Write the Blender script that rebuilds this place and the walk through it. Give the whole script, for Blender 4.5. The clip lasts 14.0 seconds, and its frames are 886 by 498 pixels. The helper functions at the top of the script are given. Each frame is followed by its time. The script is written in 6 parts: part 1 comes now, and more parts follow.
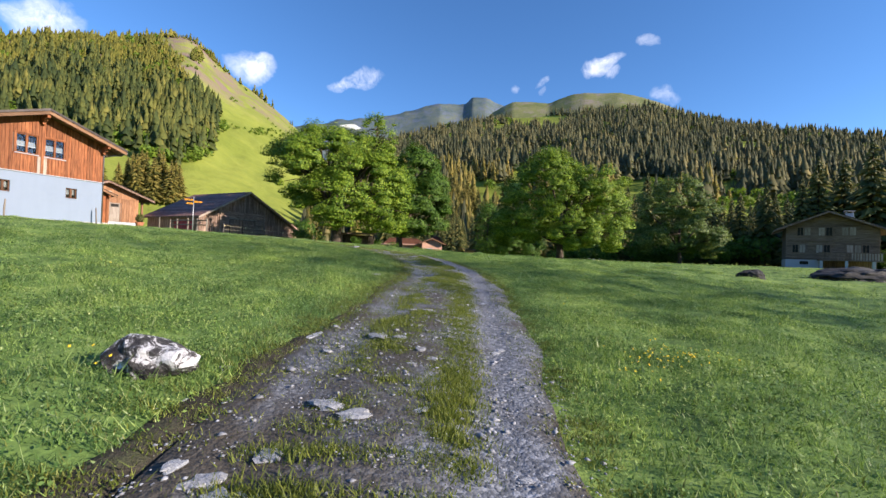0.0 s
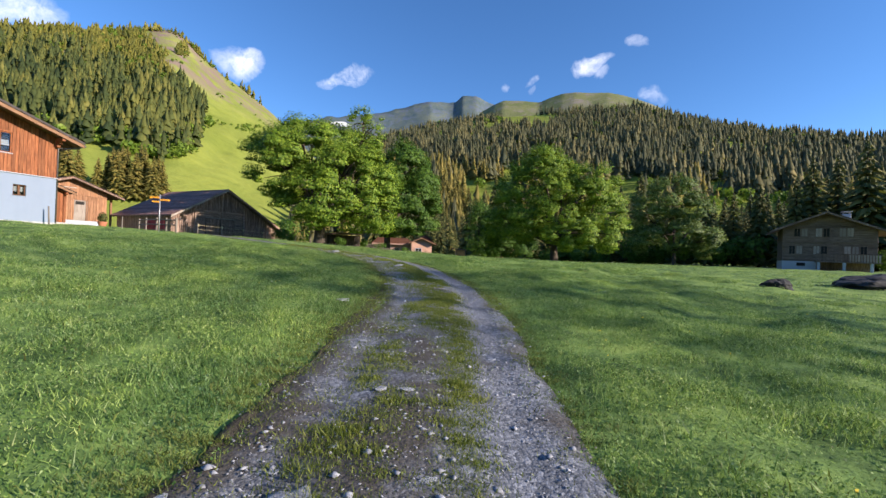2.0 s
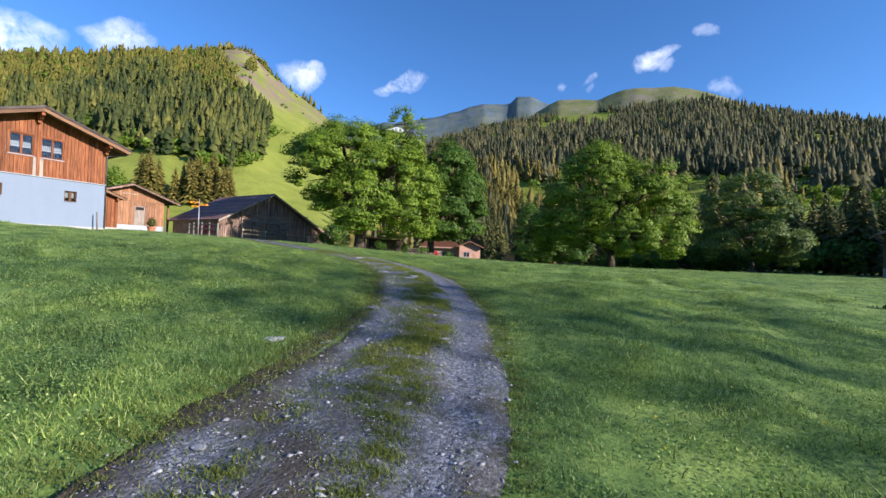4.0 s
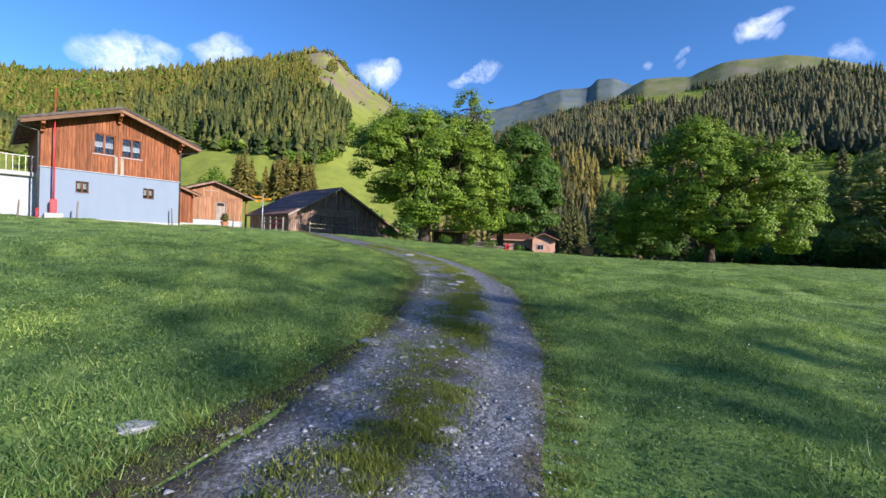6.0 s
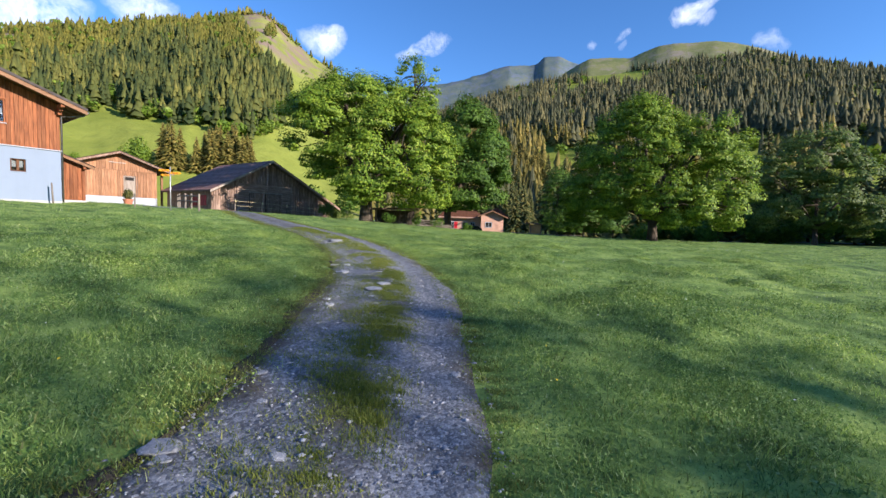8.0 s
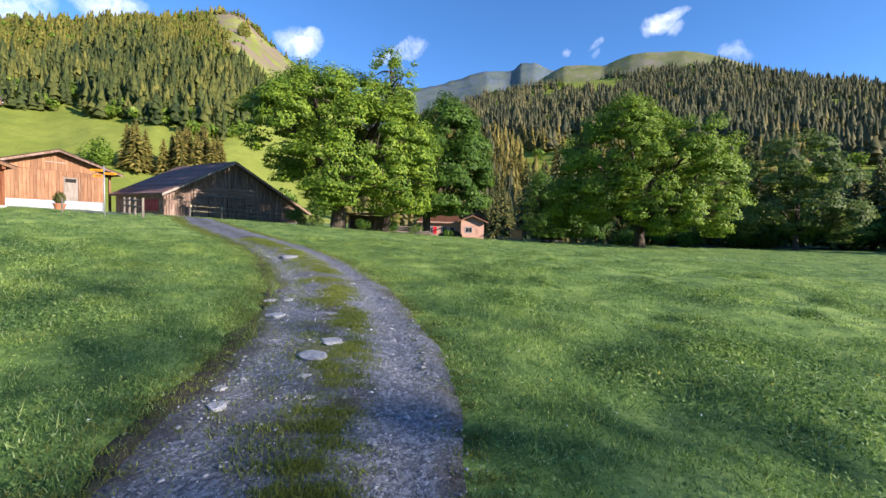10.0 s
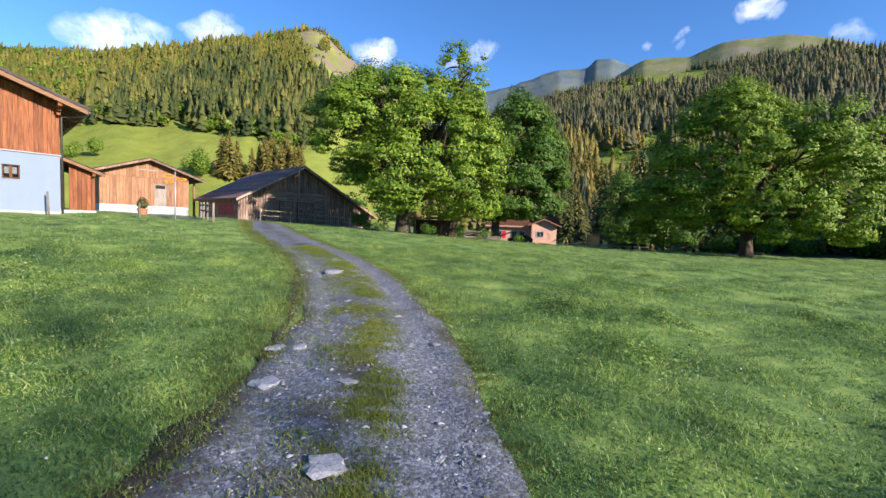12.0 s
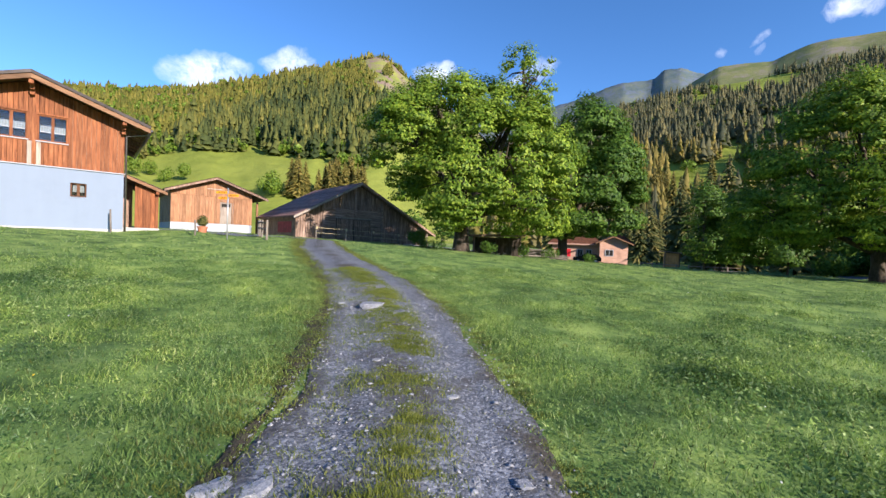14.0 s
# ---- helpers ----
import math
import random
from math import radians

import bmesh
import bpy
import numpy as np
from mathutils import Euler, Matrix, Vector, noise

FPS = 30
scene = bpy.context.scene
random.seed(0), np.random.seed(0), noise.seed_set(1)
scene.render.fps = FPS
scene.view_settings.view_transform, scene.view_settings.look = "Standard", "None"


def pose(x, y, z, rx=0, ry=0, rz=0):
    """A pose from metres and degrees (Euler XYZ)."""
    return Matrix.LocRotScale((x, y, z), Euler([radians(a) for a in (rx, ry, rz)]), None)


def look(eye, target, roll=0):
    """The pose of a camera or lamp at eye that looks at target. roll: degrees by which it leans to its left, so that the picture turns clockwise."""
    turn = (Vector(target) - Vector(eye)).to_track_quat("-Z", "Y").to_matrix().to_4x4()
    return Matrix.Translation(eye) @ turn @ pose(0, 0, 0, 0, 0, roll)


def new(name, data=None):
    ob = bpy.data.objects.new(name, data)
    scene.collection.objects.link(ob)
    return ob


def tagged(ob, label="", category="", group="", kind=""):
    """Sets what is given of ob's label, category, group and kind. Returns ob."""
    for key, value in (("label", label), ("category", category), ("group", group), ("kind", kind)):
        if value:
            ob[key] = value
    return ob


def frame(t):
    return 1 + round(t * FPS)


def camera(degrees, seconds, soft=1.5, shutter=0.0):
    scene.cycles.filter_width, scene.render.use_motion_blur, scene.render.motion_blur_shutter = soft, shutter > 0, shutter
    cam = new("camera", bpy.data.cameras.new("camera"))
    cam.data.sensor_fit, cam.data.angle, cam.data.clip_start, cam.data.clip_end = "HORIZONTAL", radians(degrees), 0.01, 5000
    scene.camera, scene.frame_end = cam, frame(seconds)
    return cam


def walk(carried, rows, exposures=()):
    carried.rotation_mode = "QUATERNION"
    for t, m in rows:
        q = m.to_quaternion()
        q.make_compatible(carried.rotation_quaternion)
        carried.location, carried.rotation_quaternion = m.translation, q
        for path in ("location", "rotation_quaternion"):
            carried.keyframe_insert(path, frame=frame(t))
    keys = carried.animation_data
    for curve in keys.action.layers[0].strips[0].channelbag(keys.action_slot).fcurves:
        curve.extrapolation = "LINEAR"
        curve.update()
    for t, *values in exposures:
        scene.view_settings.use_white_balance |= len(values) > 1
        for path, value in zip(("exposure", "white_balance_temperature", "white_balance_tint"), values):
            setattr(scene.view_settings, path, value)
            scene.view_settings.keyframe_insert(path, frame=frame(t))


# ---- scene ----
# ---------------------------------------------------------------- camera
cam = camera(93.5, 14.0)
PATH = [
    (0.0, pose(0.000, 0.000, 1.300, 90.66, 0, -3.96) @ pose(0, 0, 0, 0, 0, 1.90)),
    (0.5, pose(0.017, 0.607, 1.390, 90.66, 0, -4.80) @ pose(0, 0, 0, 0, 0, 1.98)),
    (1.0, pose(0.106, 1.179, 1.497, 90.57, 0, -5.17) @ pose(0, 0, 0, 0, 0, 1.97)),
    (1.5, pose(0.190, 1.744, 1.559, 90.59, 0, -5.37) @ pose(0, 0, 0, 0, 0, 2.07)),
    (2.0, pose(0.161, 2.243, 1.644, 90.48, 0, -5.34) @ pose(0, 0, 0, 0, 0, 1.97)),
    (4.5, pose(1.556, 5.121, 1.943, 90.56, 0, 5.40) @ pose(0, 0, 0, 0, 0, 2.25)),
    (5.0, pose(1.651, 5.809, 2.008, 90.28, 0, 8.87) @ pose(0, 0, 0, 0, 0, 2.15)),
    (5.5, pose(1.722, 6.490, 2.070, 89.77, 0, 11.19) @ pose(0, 0, 0, 0, 0, 2.12)),
    (6.0, pose(1.711, 7.105, 2.100, 89.07, 0, 12.11) @ pose(0, 0, 0, 0, 0, 2.15)),
    (6.5, pose(1.696, 7.700, 2.105, 88.29, 0, 11.82) @ pose(0, 0, 0, 0, 0, 2.14)),
    (7.0, pose(1.760, 8.265, 2.144, 87.42, 0, 10.51) @ pose(0, 0, 0, 0, 0, 2.00)),
    (7.5, pose(1.817, 8.893, 2.239, 86.59, 0, 8.21) @ pose(0, 0, 0, 0, 0, 1.93)),
    (8.0, pose(1.774, 9.473, 2.345, 86.11, 0, 5.14) @ pose(0, 0, 0, 0, 0, 1.93)),
    (10.5, pose(1.401, 12.833, 2.603, 86.83, 0, 2.18) @ pose(0, 0, 0, 0, 0, 1.85)),
    (11.0, pose(1.343, 13.416, 2.665, 86.74, 0, 5.17) @ pose(0, 0, 0, 0, 0, 1.94)),
    (11.5, pose(1.298, 13.967, 2.677, 86.71, 0, 8.44) @ pose(0, 0, 0, 0, 0, 1.93)),
    (12.0, pose(1.221, 14.547, 2.692, 86.85, 0, 11.55) @ pose(0, 0, 0, 0, 0, 2.03)),
    (12.5, pose(1.073, 15.128, 2.697, 87.08, 0, 14.19) @ pose(0, 0, 0, 0, 0, 2.02)),
    (13.0, pose(0.921, 15.710, 2.713, 87.53, 0, 16.29) @ pose(0, 0, 0, 0, 0, 2.19)),
    (13.5, pose(0.705, 16.334, 2.731, 88.14, 0, 18.02) @ pose(0, 0, 0, 0, 0, 2.04)),
    (14.0, pose(0.480, 16.932, 2.728, 88.95, 0, 19.63) @ pose(0, 0, 0, 0, 0, 2.10)),
]
EXPOSURE = [(0.0, 0.95, 6250, 17), (2.0, 0.88, 6150, 17), (5.0, 0.79, 5700, 17), (6.5, 0.84, 5750, 17), (8.0, 0.97, 5900, 17), (10.5, 1.06, 5950, 17), (14.0, 1.0, 6000, 17)]
walk(cam, PATH, EXPOSURE)

# ---------------------------------------------------------------- light
SUN_AZ, SUN_EL = 115.0, 21.0          # degrees clockwise from +y, and above the horizon
_az, _el = radians(SUN_AZ), radians(SUN_EL)
SUN_DIR = Vector((math.sin(_az) * math.cos(_el), math.cos(_az) * math.cos(_el), math.sin(_el)))
sun = bpy.data.lights.new("sun", "SUN")
sun.energy, sun.angle, sun.color = 5.0, radians(0.6), (1.0, 0.87, 0.68)
new("sun", sun).matrix_world = look(SUN_DIR * 100, (0, 0, 0))

world = bpy.data.worlds.new("world")
scene.world = world
world.use_nodes = True


def direction(az, el):
    a, e = radians(az), radians(el)
    return (math.sin(a) * math.cos(e), math.cos(a) * math.cos(e), math.sin(e))


class Nodes:
    """Short hand for building a node tree."""

    def __init__(self, tree):
        self.tree = tree
        tree.nodes.clear()

    def add(self, kind, inputs=None, operation=""):
        n = self.tree.nodes.new(kind)
        if operation:
            n.operation = operation
        for k, v in (inputs or {}).items():
            if isinstance(v, bpy.types.NodeSocket):
                self.tree.links.new(v, n.inputs[k])
            else:
                n.inputs[k].default_value = v
        return n

    def math(self, op, a, b=0.0, clamp=False):
        n = self.add("ShaderNodeMath", {0: a, 1: b}, operation=op)
        n.use_clamp = clamp
        return n.outputs[0]

    def noise(self, vec, scale, detail=4.0, rough=0.55, dist=0.0):
        n = self.add("ShaderNodeTexNoise", {"Vector": vec, "Scale": scale, "Detail": detail, "Roughness": rough, "Distortion": dist})
        return n.outputs["Fac"]

    def ramp(self, fac, stops):
        n = self.add("ShaderNodeValToRGB", {"Fac": fac})
        el = n.color_ramp.elements
        while len(el) < len(stops):
            el.new(0.5)
        for e, (p, c) in zip(el, stops):
            e.position, e.color = p, (*c, 1) if len(c) == 3 else c
        return n.outputs["Color"]

    def mix(self, fac, a, b, blend="MIX"):
        n = self.add("ShaderNodeMix", {"Factor": fac})
        n.data_type, n.blend_type = "RGBA", blend
        for sock, v in ((n.inputs[6], a), (n.inputs[7], b)):
            if isinstance(v, bpy.types.NodeSocket):
                self.tree.links.new(v, sock)
            else:
                sock.default_value = (*v, 1) if len(v) == 3 else v
        return n.outputs[2]


def build_sky():
    k = Nodes(world.node_tree)
    sky = k.add("ShaderNodeTexSky")
    sky.sky_type, sky.sun_disc, sky.sun_elevation, sky.sun_rotation = "NISHITA", False, _el, _az
    sky.altitude, sky.air_density, sky.dust_density, sky.ozone_density = 1500, 1.0, 0.2, 3.5
    gen = k.add("ShaderNodeTexCoord").outputs["Generated"]
    warp = k.add("ShaderNodeTexNoise", {"Vector": gen, "Scale": 16.0, "Detail": 4.0})
    bent = k.add("ShaderNodeVectorMath", {0: warp.outputs["Color"], 1: (0.5, 0.5, 0.5)}, operation="SUBTRACT")
    bent = k.add("ShaderNodeVectorMath", {0: bent.outputs[0], "Scale": 0.055}, operation="SCALE")
    vec = k.add("ShaderNodeVectorMath", {0: gen, 1: bent.outputs[0]}, operation="ADD").outputs[0]
    total = None
    # azimuth, elevation, half width, half height and tilt in degrees, density
    for az, el, w, h, tilt, dens in ((-49.6, 18.0, 5.4, 2.6, 14, 1.0), (-40.4, 20.8, 3.6, 1.9, 12, 0.95), (-21.4, 21.5, 3.1, 2.1, 8, 1.0), (-8.7, 21.8, 4.2, 1.15, 12, 0.8), (24.0, 23.7, 2.9, 1.15, 18, 0.95),
                                     (25.4, 22.7, 0.8, 0.9, 60, 0.6), (29.6, 25.4, 1.5, 0.7, -20, 0.42), (31.4, 19.4, 1.9, 1.0, -15, 0.55), (17.0, 22.4, 1.2, 0.6, 25, 0.42), (13.4, 21.9, 0.9, 0.7, 30, 0.3), (17.0, 21.3, 0.6, 0.6, 0, 0.3), (-70, 24, 7, 3, 5, 0.8), (70, 28, 7, 3, 5, 0.8)):
        d = Vector(direction(az, el))
        right = Vector((d.y, -d.x, 0)).normalized()
        up = right.cross(d)
        q = radians(tilt)
        right, up = right * math.cos(q) + up * math.sin(q), up * math.cos(q) - right * math.sin(q)
        c = k.add("ShaderNodeVectorMath", {0: vec, 1: tuple(d)}, operation="SUBTRACT").outputs[0]
        a = k.add("ShaderNodeVectorMath", {0: c, 1: tuple(right / radians(w))}, operation="DOT_PRODUCT").outputs["Value"]
        b = k.add("ShaderNodeVectorMath", {0: c, 1: tuple(up / radians(h))}, operation="DOT_PRODUCT").outputs["Value"]
        f = k.add("ShaderNodeVectorMath", {0: c, 1: tuple(d * 6)}, operation="DOT_PRODUCT").outputs["Value"]
        r = k.math("ADD", k.math("ADD", k.math("MULTIPLY", a, a), k.math("MULTIPLY", b, b)), k.math("MULTIPLY", f, f))
        m = k.math("MULTIPLY", k.math("SUBTRACT", 1.0, r, clamp=True), dens)
        total = m if total is None else k.math("MAXIMUM", total, m)
    fine = k.noise(vec, 20.0, 9.0, 0.68)
    mask = k.math("MULTIPLY", total, k.math("MULTIPLY", k.math("SUBTRACT", fine, 0.30), 2.6))
    mask = k.add("ShaderNodeMapRange", {0: mask, 1: 0.05, 2: 0.80}).outputs[0]
    blue = k.add("ShaderNodeHueSaturation", {"Color": sky.outputs[0], "Saturation": 1.14, "Value": 1.12}).outputs[0]
    col = k.mix(mask, blue, (7.0, 7.2, 7.6))
    bg = k.add("ShaderNodeBackground", {"Color": col, "Strength": 0.105})
    k.add("ShaderNodeOutputWorld", {"Surface": bg.outputs[0]})


build_sky()

# ---------------------------------------------------------------- materials


def material(name, make):
    m = bpy.data.materials.new(name)
    m.use_nodes = True
    k = Nodes(m.node_tree)
    out = make(k)
    k.add("ShaderNodeOutputMaterial", {"Surface": out})
    return m


def principled(k, color, rough=0.7, metal=0.0, bump=None, strength=0.3, distance=0.02, spec=0.4):
    ins = {"Base Color": color if isinstance(color, bpy.types.NodeSocket) else (*color, 1), "Roughness": rough, "Metallic": metal, "Specular IOR Level": spec}
    if bump is not None:
        ins["Normal"] = k.add("ShaderNodeBump", {"Height": bump, "Strength": strength, "Distance": distance}).outputs[0]
    return k.add("ShaderNodeBsdfPrincipled", ins).outputs[0]


def obj(k):
    return k.add("ShaderNodeTexCoord").outputs["Object"]


def pos(k):
    return k.add("ShaderNodeNewGeometry").outputs["Position"]


def island(k):
    return k.add("ShaderNodeNewGeometry").outputs["Random Per Island"]


def ob_random(k):
    return k.add("ShaderNodeObjectInfo").outputs["Random"]


def scaled(k, vec, s):
    return k.add("ShaderNodeMapping", {"Vector": vec, "Scale": s}).outputs[0]


def leafy(stops, trans=0.35, rough=0.55, turf=False, by_tree=False):
    """Foliage: colour varies by leaf, light shines through."""
    def make(k):
        own = island(k)
        if by_tree:
            tone = k.add("ShaderNodeAttribute")
            tone.attribute_name = "tone"
            own = k.math("ADD", k.math("MULTIPLY", tone.outputs["Fac"], 0.7), k.math("MULTIPLY", own, 0.3))
        col = k.ramp(own, stops)
        col = k.mix(0.5, col, k.ramp(k.noise(pos(k), 0.5, 4.0, 0.65), [(0.3, (0.45, 0.55, 0.55)), (0.7, (1.45, 1.32, 1.05))]), "MULTIPLY")
        if turf:
            col = k.mix(0.85, col, k.ramp(k.noise(pos(k), 0.9, 5.0, 0.6, 0.4), [(0.34, (0.55, 0.68, 0.76)), (0.5, (1.0, 1.0, 1.0)), (0.66, (1.46, 1.34, 1.05))]), "MULTIPLY")
            col = k.mix(0.8, col, k.ramp(k.noise(pos(k), 3.2, 4.0, 0.6, 0.3), [(0.36, (0.62, 0.70, 0.72)), (0.64, (1.36, 1.30, 1.25))]), "MULTIPLY")
        body = principled(k, col, rough, spec=0.25)
        back = k.add("ShaderNodeBsdfTranslucent", {"Color": k.mix(0.35, col, (0.16, 0.24, 0.02))}).outputs[0]
        return k.add("ShaderNodeMixShader", {"Fac": trans, 1: body, 2: back}).outputs[0]
    return make


def wood(a, b, c, grain=(14, 14, 1.2), rough=0.75, bump=0.35):
    """Boards with grain along local z, each piece a little different."""
    def make(k):
        o = obj(k)
        shift = k.add("ShaderNodeVectorMath", {0: o, 1: k.add("ShaderNodeCombineXYZ", {0: k.math("MULTIPLY", ob_random(k), 37.0), 2: k.math("MULTIPLY", ob_random(k), 11.0)}).outputs[0]}, operation="ADD").outputs[0]
        n = k.noise(scaled(k, shift, grain), 1.0, 6.0, 0.65, 0.6)
        col = k.ramp(n, [(0.28, a), (0.5, b), (0.74, c)])
        col = k.mix(0.75, col, k.ramp(ob_random(k), [(0.0, (0.62, 0.6, 0.58)), (0.5, (1, 1, 1)), (1.0, (1.25, 1.2, 1.15))]), "MULTIPLY")
        stain = k.noise(shift, 0.7, 4.0)
        col = k.mix(k.math("MULTIPLY", k.math("SUBTRACT", stain, 0.52, clamp=True), 2.5, clamp=True), col, tuple(v * 0.55 for v in a))
        return principled(k, col, rough, bump=n, strength=bump, distance=0.01, spec=0.3)
    return make


def plaster(base, dirt, scale=1.5):
    def make(k):
        p = pos(k)
        n = k.noise(p, scale, 6.0, 0.6)
        col = k.mix(k.math("MULTIPLY", k.math("SUBTRACT", n, 0.5, clamp=True), 1.8, clamp=True), base, dirt)
        col = k.mix(0.25, col, k.ramp(k.noise(scaled(k, p, (3, 3, 0.25)), 1.0, 4.0), [(0.3, (0.85, 0.85, 0.86)), (0.7, (1.05, 1.05, 1.05))]), "MULTIPLY")
        return principled(k, col, 0.85, bump=k.noise(p, 60.0, 3.0), strength=0.25, distance=0.004)
    return make


def plain(color, rough=0.5, metal=0.0, var=0.12, scale=6.0):
    def make(k):
        n = k.noise(obj(k), scale, 5.0)
        lo, hi = tuple(v * (1 - var * 2) for v in color), tuple(min(1, v * (1 + var * 2)) for v in color)
        return principled(k, k.ramp(n, [(0.3, lo), (0.7, hi)]), rough, metal, bump=n, strength=0.12, distance=0.01)
    return make


def grass_ground(k):
    p = pos(k)
    big = k.noise(p, 0.12, 4.0)
    mid = k.noise(p, 1.3, 5.0, 0.65)
    fine = k.noise(p, 28.0, 4.0, 0.7)
    col = k.ramp(mid, [(0.33, (0.046, 0.088, 0.028)), (0.5, (0.132, 0.215, 0.060)), (0.67, (0.255, 0.345, 0.098))])
    col = k.mix(0.7, col, k.ramp(big, [(0.3, (0.75, 0.8, 0.8)), (0.7, (1.3, 1.2, 1.0))]), "MULTIPLY")
    col = k.mix(0.55, col, k.ramp(fine, [(0.3, (0.45, 0.5, 0.45)), (0.7, (1.5, 1.45, 1.3))]), "MULTIPLY")
    return principled(k, col, 0.9, bump=k.math("ADD", fine, k.math("MULTIPLY", mid, 2.0)), strength=0.45, distance=0.03, spec=0.15)


def hill_grass(dark, light, rock, rock_amount=0.0, rock_from=-500.0):
    def make(k):
        p = pos(k)
        n = k.noise(p, 0.012, 6.0, 0.6)
        f = k.noise(p, 0.09, 5.0, 0.65)
        col = k.ramp(n, [(0.3, dark), (0.7, light)])
        col = k.mix(0.5, col, k.ramp(f, [(0.3, (0.7, 0.75, 0.7)), (0.7, (1.2, 1.15, 1.1))]), "MULTIPLY")
        if rock_amount:
            r = k.noise(p, 0.02, 7.0, 0.7, 0.8)
            high = k.add("ShaderNodeMapRange", {0: k.add("ShaderNodeSeparateXYZ", {0: p}).outputs[2], 1: rock_from, 2: rock_from + 70.0}).outputs[0]
            col = k.mix(k.math("MULTIPLY", high, k.math("MULTIPLY", k.math("SUBTRACT", r, 1.0 - rock_amount), 7.0, clamp=True)), col, rock)
        return principled(k, col, 0.95, bump=f, strength=0.8, distance=2.0, spec=0.1)
    return make


def gravel(k):
    p = pos(k)
    v = k.add("ShaderNodeTexVoronoi", {"Vector": p, "Scale": 34.0, "Randomness": 1.0})
    v2 = k.add("ShaderNodeTexVoronoi", {"Vector": p, "Scale": 85.0})
    tone = k.ramp(v.outputs["Color"], [(0.0, (0.042, 0.047, 0.056)), (0.5, (0.105, 0.114, 0.132)), (0.9, (0.37, 0.39, 0.43))])
    tone = k.mix(0.5, tone, k.ramp(v2.outputs["Color"], [(0.0, (0.040, 0.045, 0.054)), (0.55, (0.115, 0.124, 0.142)), (1.0, (0.38, 0.40, 0.44))]))
    dirt = k.noise(p, 1.3, 6.0, 0.68)
    worn = k.add("ShaderNodeAttribute")
    worn.attribute_name = "soil_share"
    dirt = k.math("ADD", dirt, k.math("MULTIPLY", worn.outputs["Fac"], 0.16))
    tone = k.mix(k.math("MULTIPLY", k.math("SUBTRACT", dirt, 0.53, clamp=True), 4.5, clamp=True), tone, k.ramp(k.noise(p, 40.0, 4.0, 0.7), [(0.3, (0.030, 0.026, 0.021)), (0.7, (0.105, 0.092, 0.075))]))
    wear = k.noise(p, 0.6, 3.0)
    tone = k.mix(0.5, tone, k.ramp(wear, [(0.3, (0.75, 0.74, 0.72)), (0.7, (1.2, 1.2, 1.22))]), "MULTIPLY")
    hgt = k.math("SUBTRACT", k.math("MULTIPLY", dirt, 1.2), k.math("ADD", v.outputs["Distance"], k.math("MULTIPLY", v2.outputs["Distance"], 0.5)))
    return principled(k, tone, 0.75, bump=hgt, strength=0.55, distance=0.012, spec=0.3)


def stone(a, b, c):
    def make(k):
        o = obj(k)
        n = k.noise(o, 6.0, 6.0, 0.65)
        col = k.ramp(n, [(0.3, a), (0.55, b), (0.75, c)])
        t = k.math("ADD", k.math("MULTIPLY", ob_random(k), 0.5), k.math("MULTIPLY", island(k), 0.5))
        col = k.mix(0.8, col, k.ramp(t, [(0.0, (0.5, 0.5, 0.52)), (0.5, (1, 1, 1)), (1.0, (1.6, 1.6, 1.55))]), "MULTIPLY")
        return principled(k, col, 0.8, bump=n, strength=0.5, distance=0.02)
    return make


def lichen(k):
    o = obj(k)
    n = k.noise(o, 7.0, 7.0, 0.7, 1.2)
    f = k.noise(o, 30.0, 5.0, 0.7)
    col = k.ramp(n, [(0.40, (0.022, 0.020, 0.022)), (0.50, (0.09, 0.085, 0.085)), (0.55, (0.62, 0.62, 0.64)), (0.75, (0.74, 0.74, 0.75))])
    col = k.mix(0.5, col, k.ramp(f, [(0.3, (0.5, 0.5, 0.5)), (0.7, (1.2, 1.2, 1.2))]), "MULTIPLY")
    return principled(k, col, 0.85, bump=k.math("ADD", n, f), strength=0.8, distance=0.03)


def soil(k):
    p = pos(k)
    n = k.noise(p, 2.2, 6.0, 0.7)
    f = k.noise(p, 45.0, 4.0, 0.7)
    col = k.ramp(n, [(0.3, (0.030, 0.027, 0.022)), (0.52, (0.062, 0.055, 0.042)), (0.72, (0.075, 0.088, 0.036))])
    col = k.mix(0.7, col, k.ramp(f, [(0.3, (0.5, 0.5, 0.5)), (0.7, (1.5, 1.5, 1.5))]), "MULTIPLY")
    return principled(k, col, 0.95, bump=k.math("ADD", n, f), strength=0.8, distance=0.03, spec=0.1)


def shingles(a, b):
    def make(k):
        o = obj(k)
        br = k.add("ShaderNodeTexNoise", {"Vector": o, "Scale": 3.0, "Detail": 6.0})
        col = k.ramp(br.outputs["Fac"], [(0.3, a), (0.7, b)])
        col = k.mix(0.7, col, k.ramp(ob_random(k), [(0.0, (0.7, 0.7, 0.7)), (1.0, (1.3, 1.3, 1.3))]), "MULTIPLY")
        return principled(k, col, 0.85, bump=br.outputs["Fac"], strength=0.3, distance=0.01, spec=0.2)
    return make


def glass_mat(k):
    f = k.add("ShaderNodeFresnel", {"IOR": 1.5}).outputs[0]
    clear = k.add("ShaderNodeBsdfTransparent", {"Color": (0.75, 0.8, 0.82, 1)}).outputs[0]
    gloss = k.add("ShaderNodeBsdfGlossy", {"Color": (0.95, 0.97, 1, 1), "Roughness": 0.03}).outputs[0]
    return k.add("ShaderNodeMixShader", {"Fac": f, 1: clear, 2: gloss}).outputs[0]


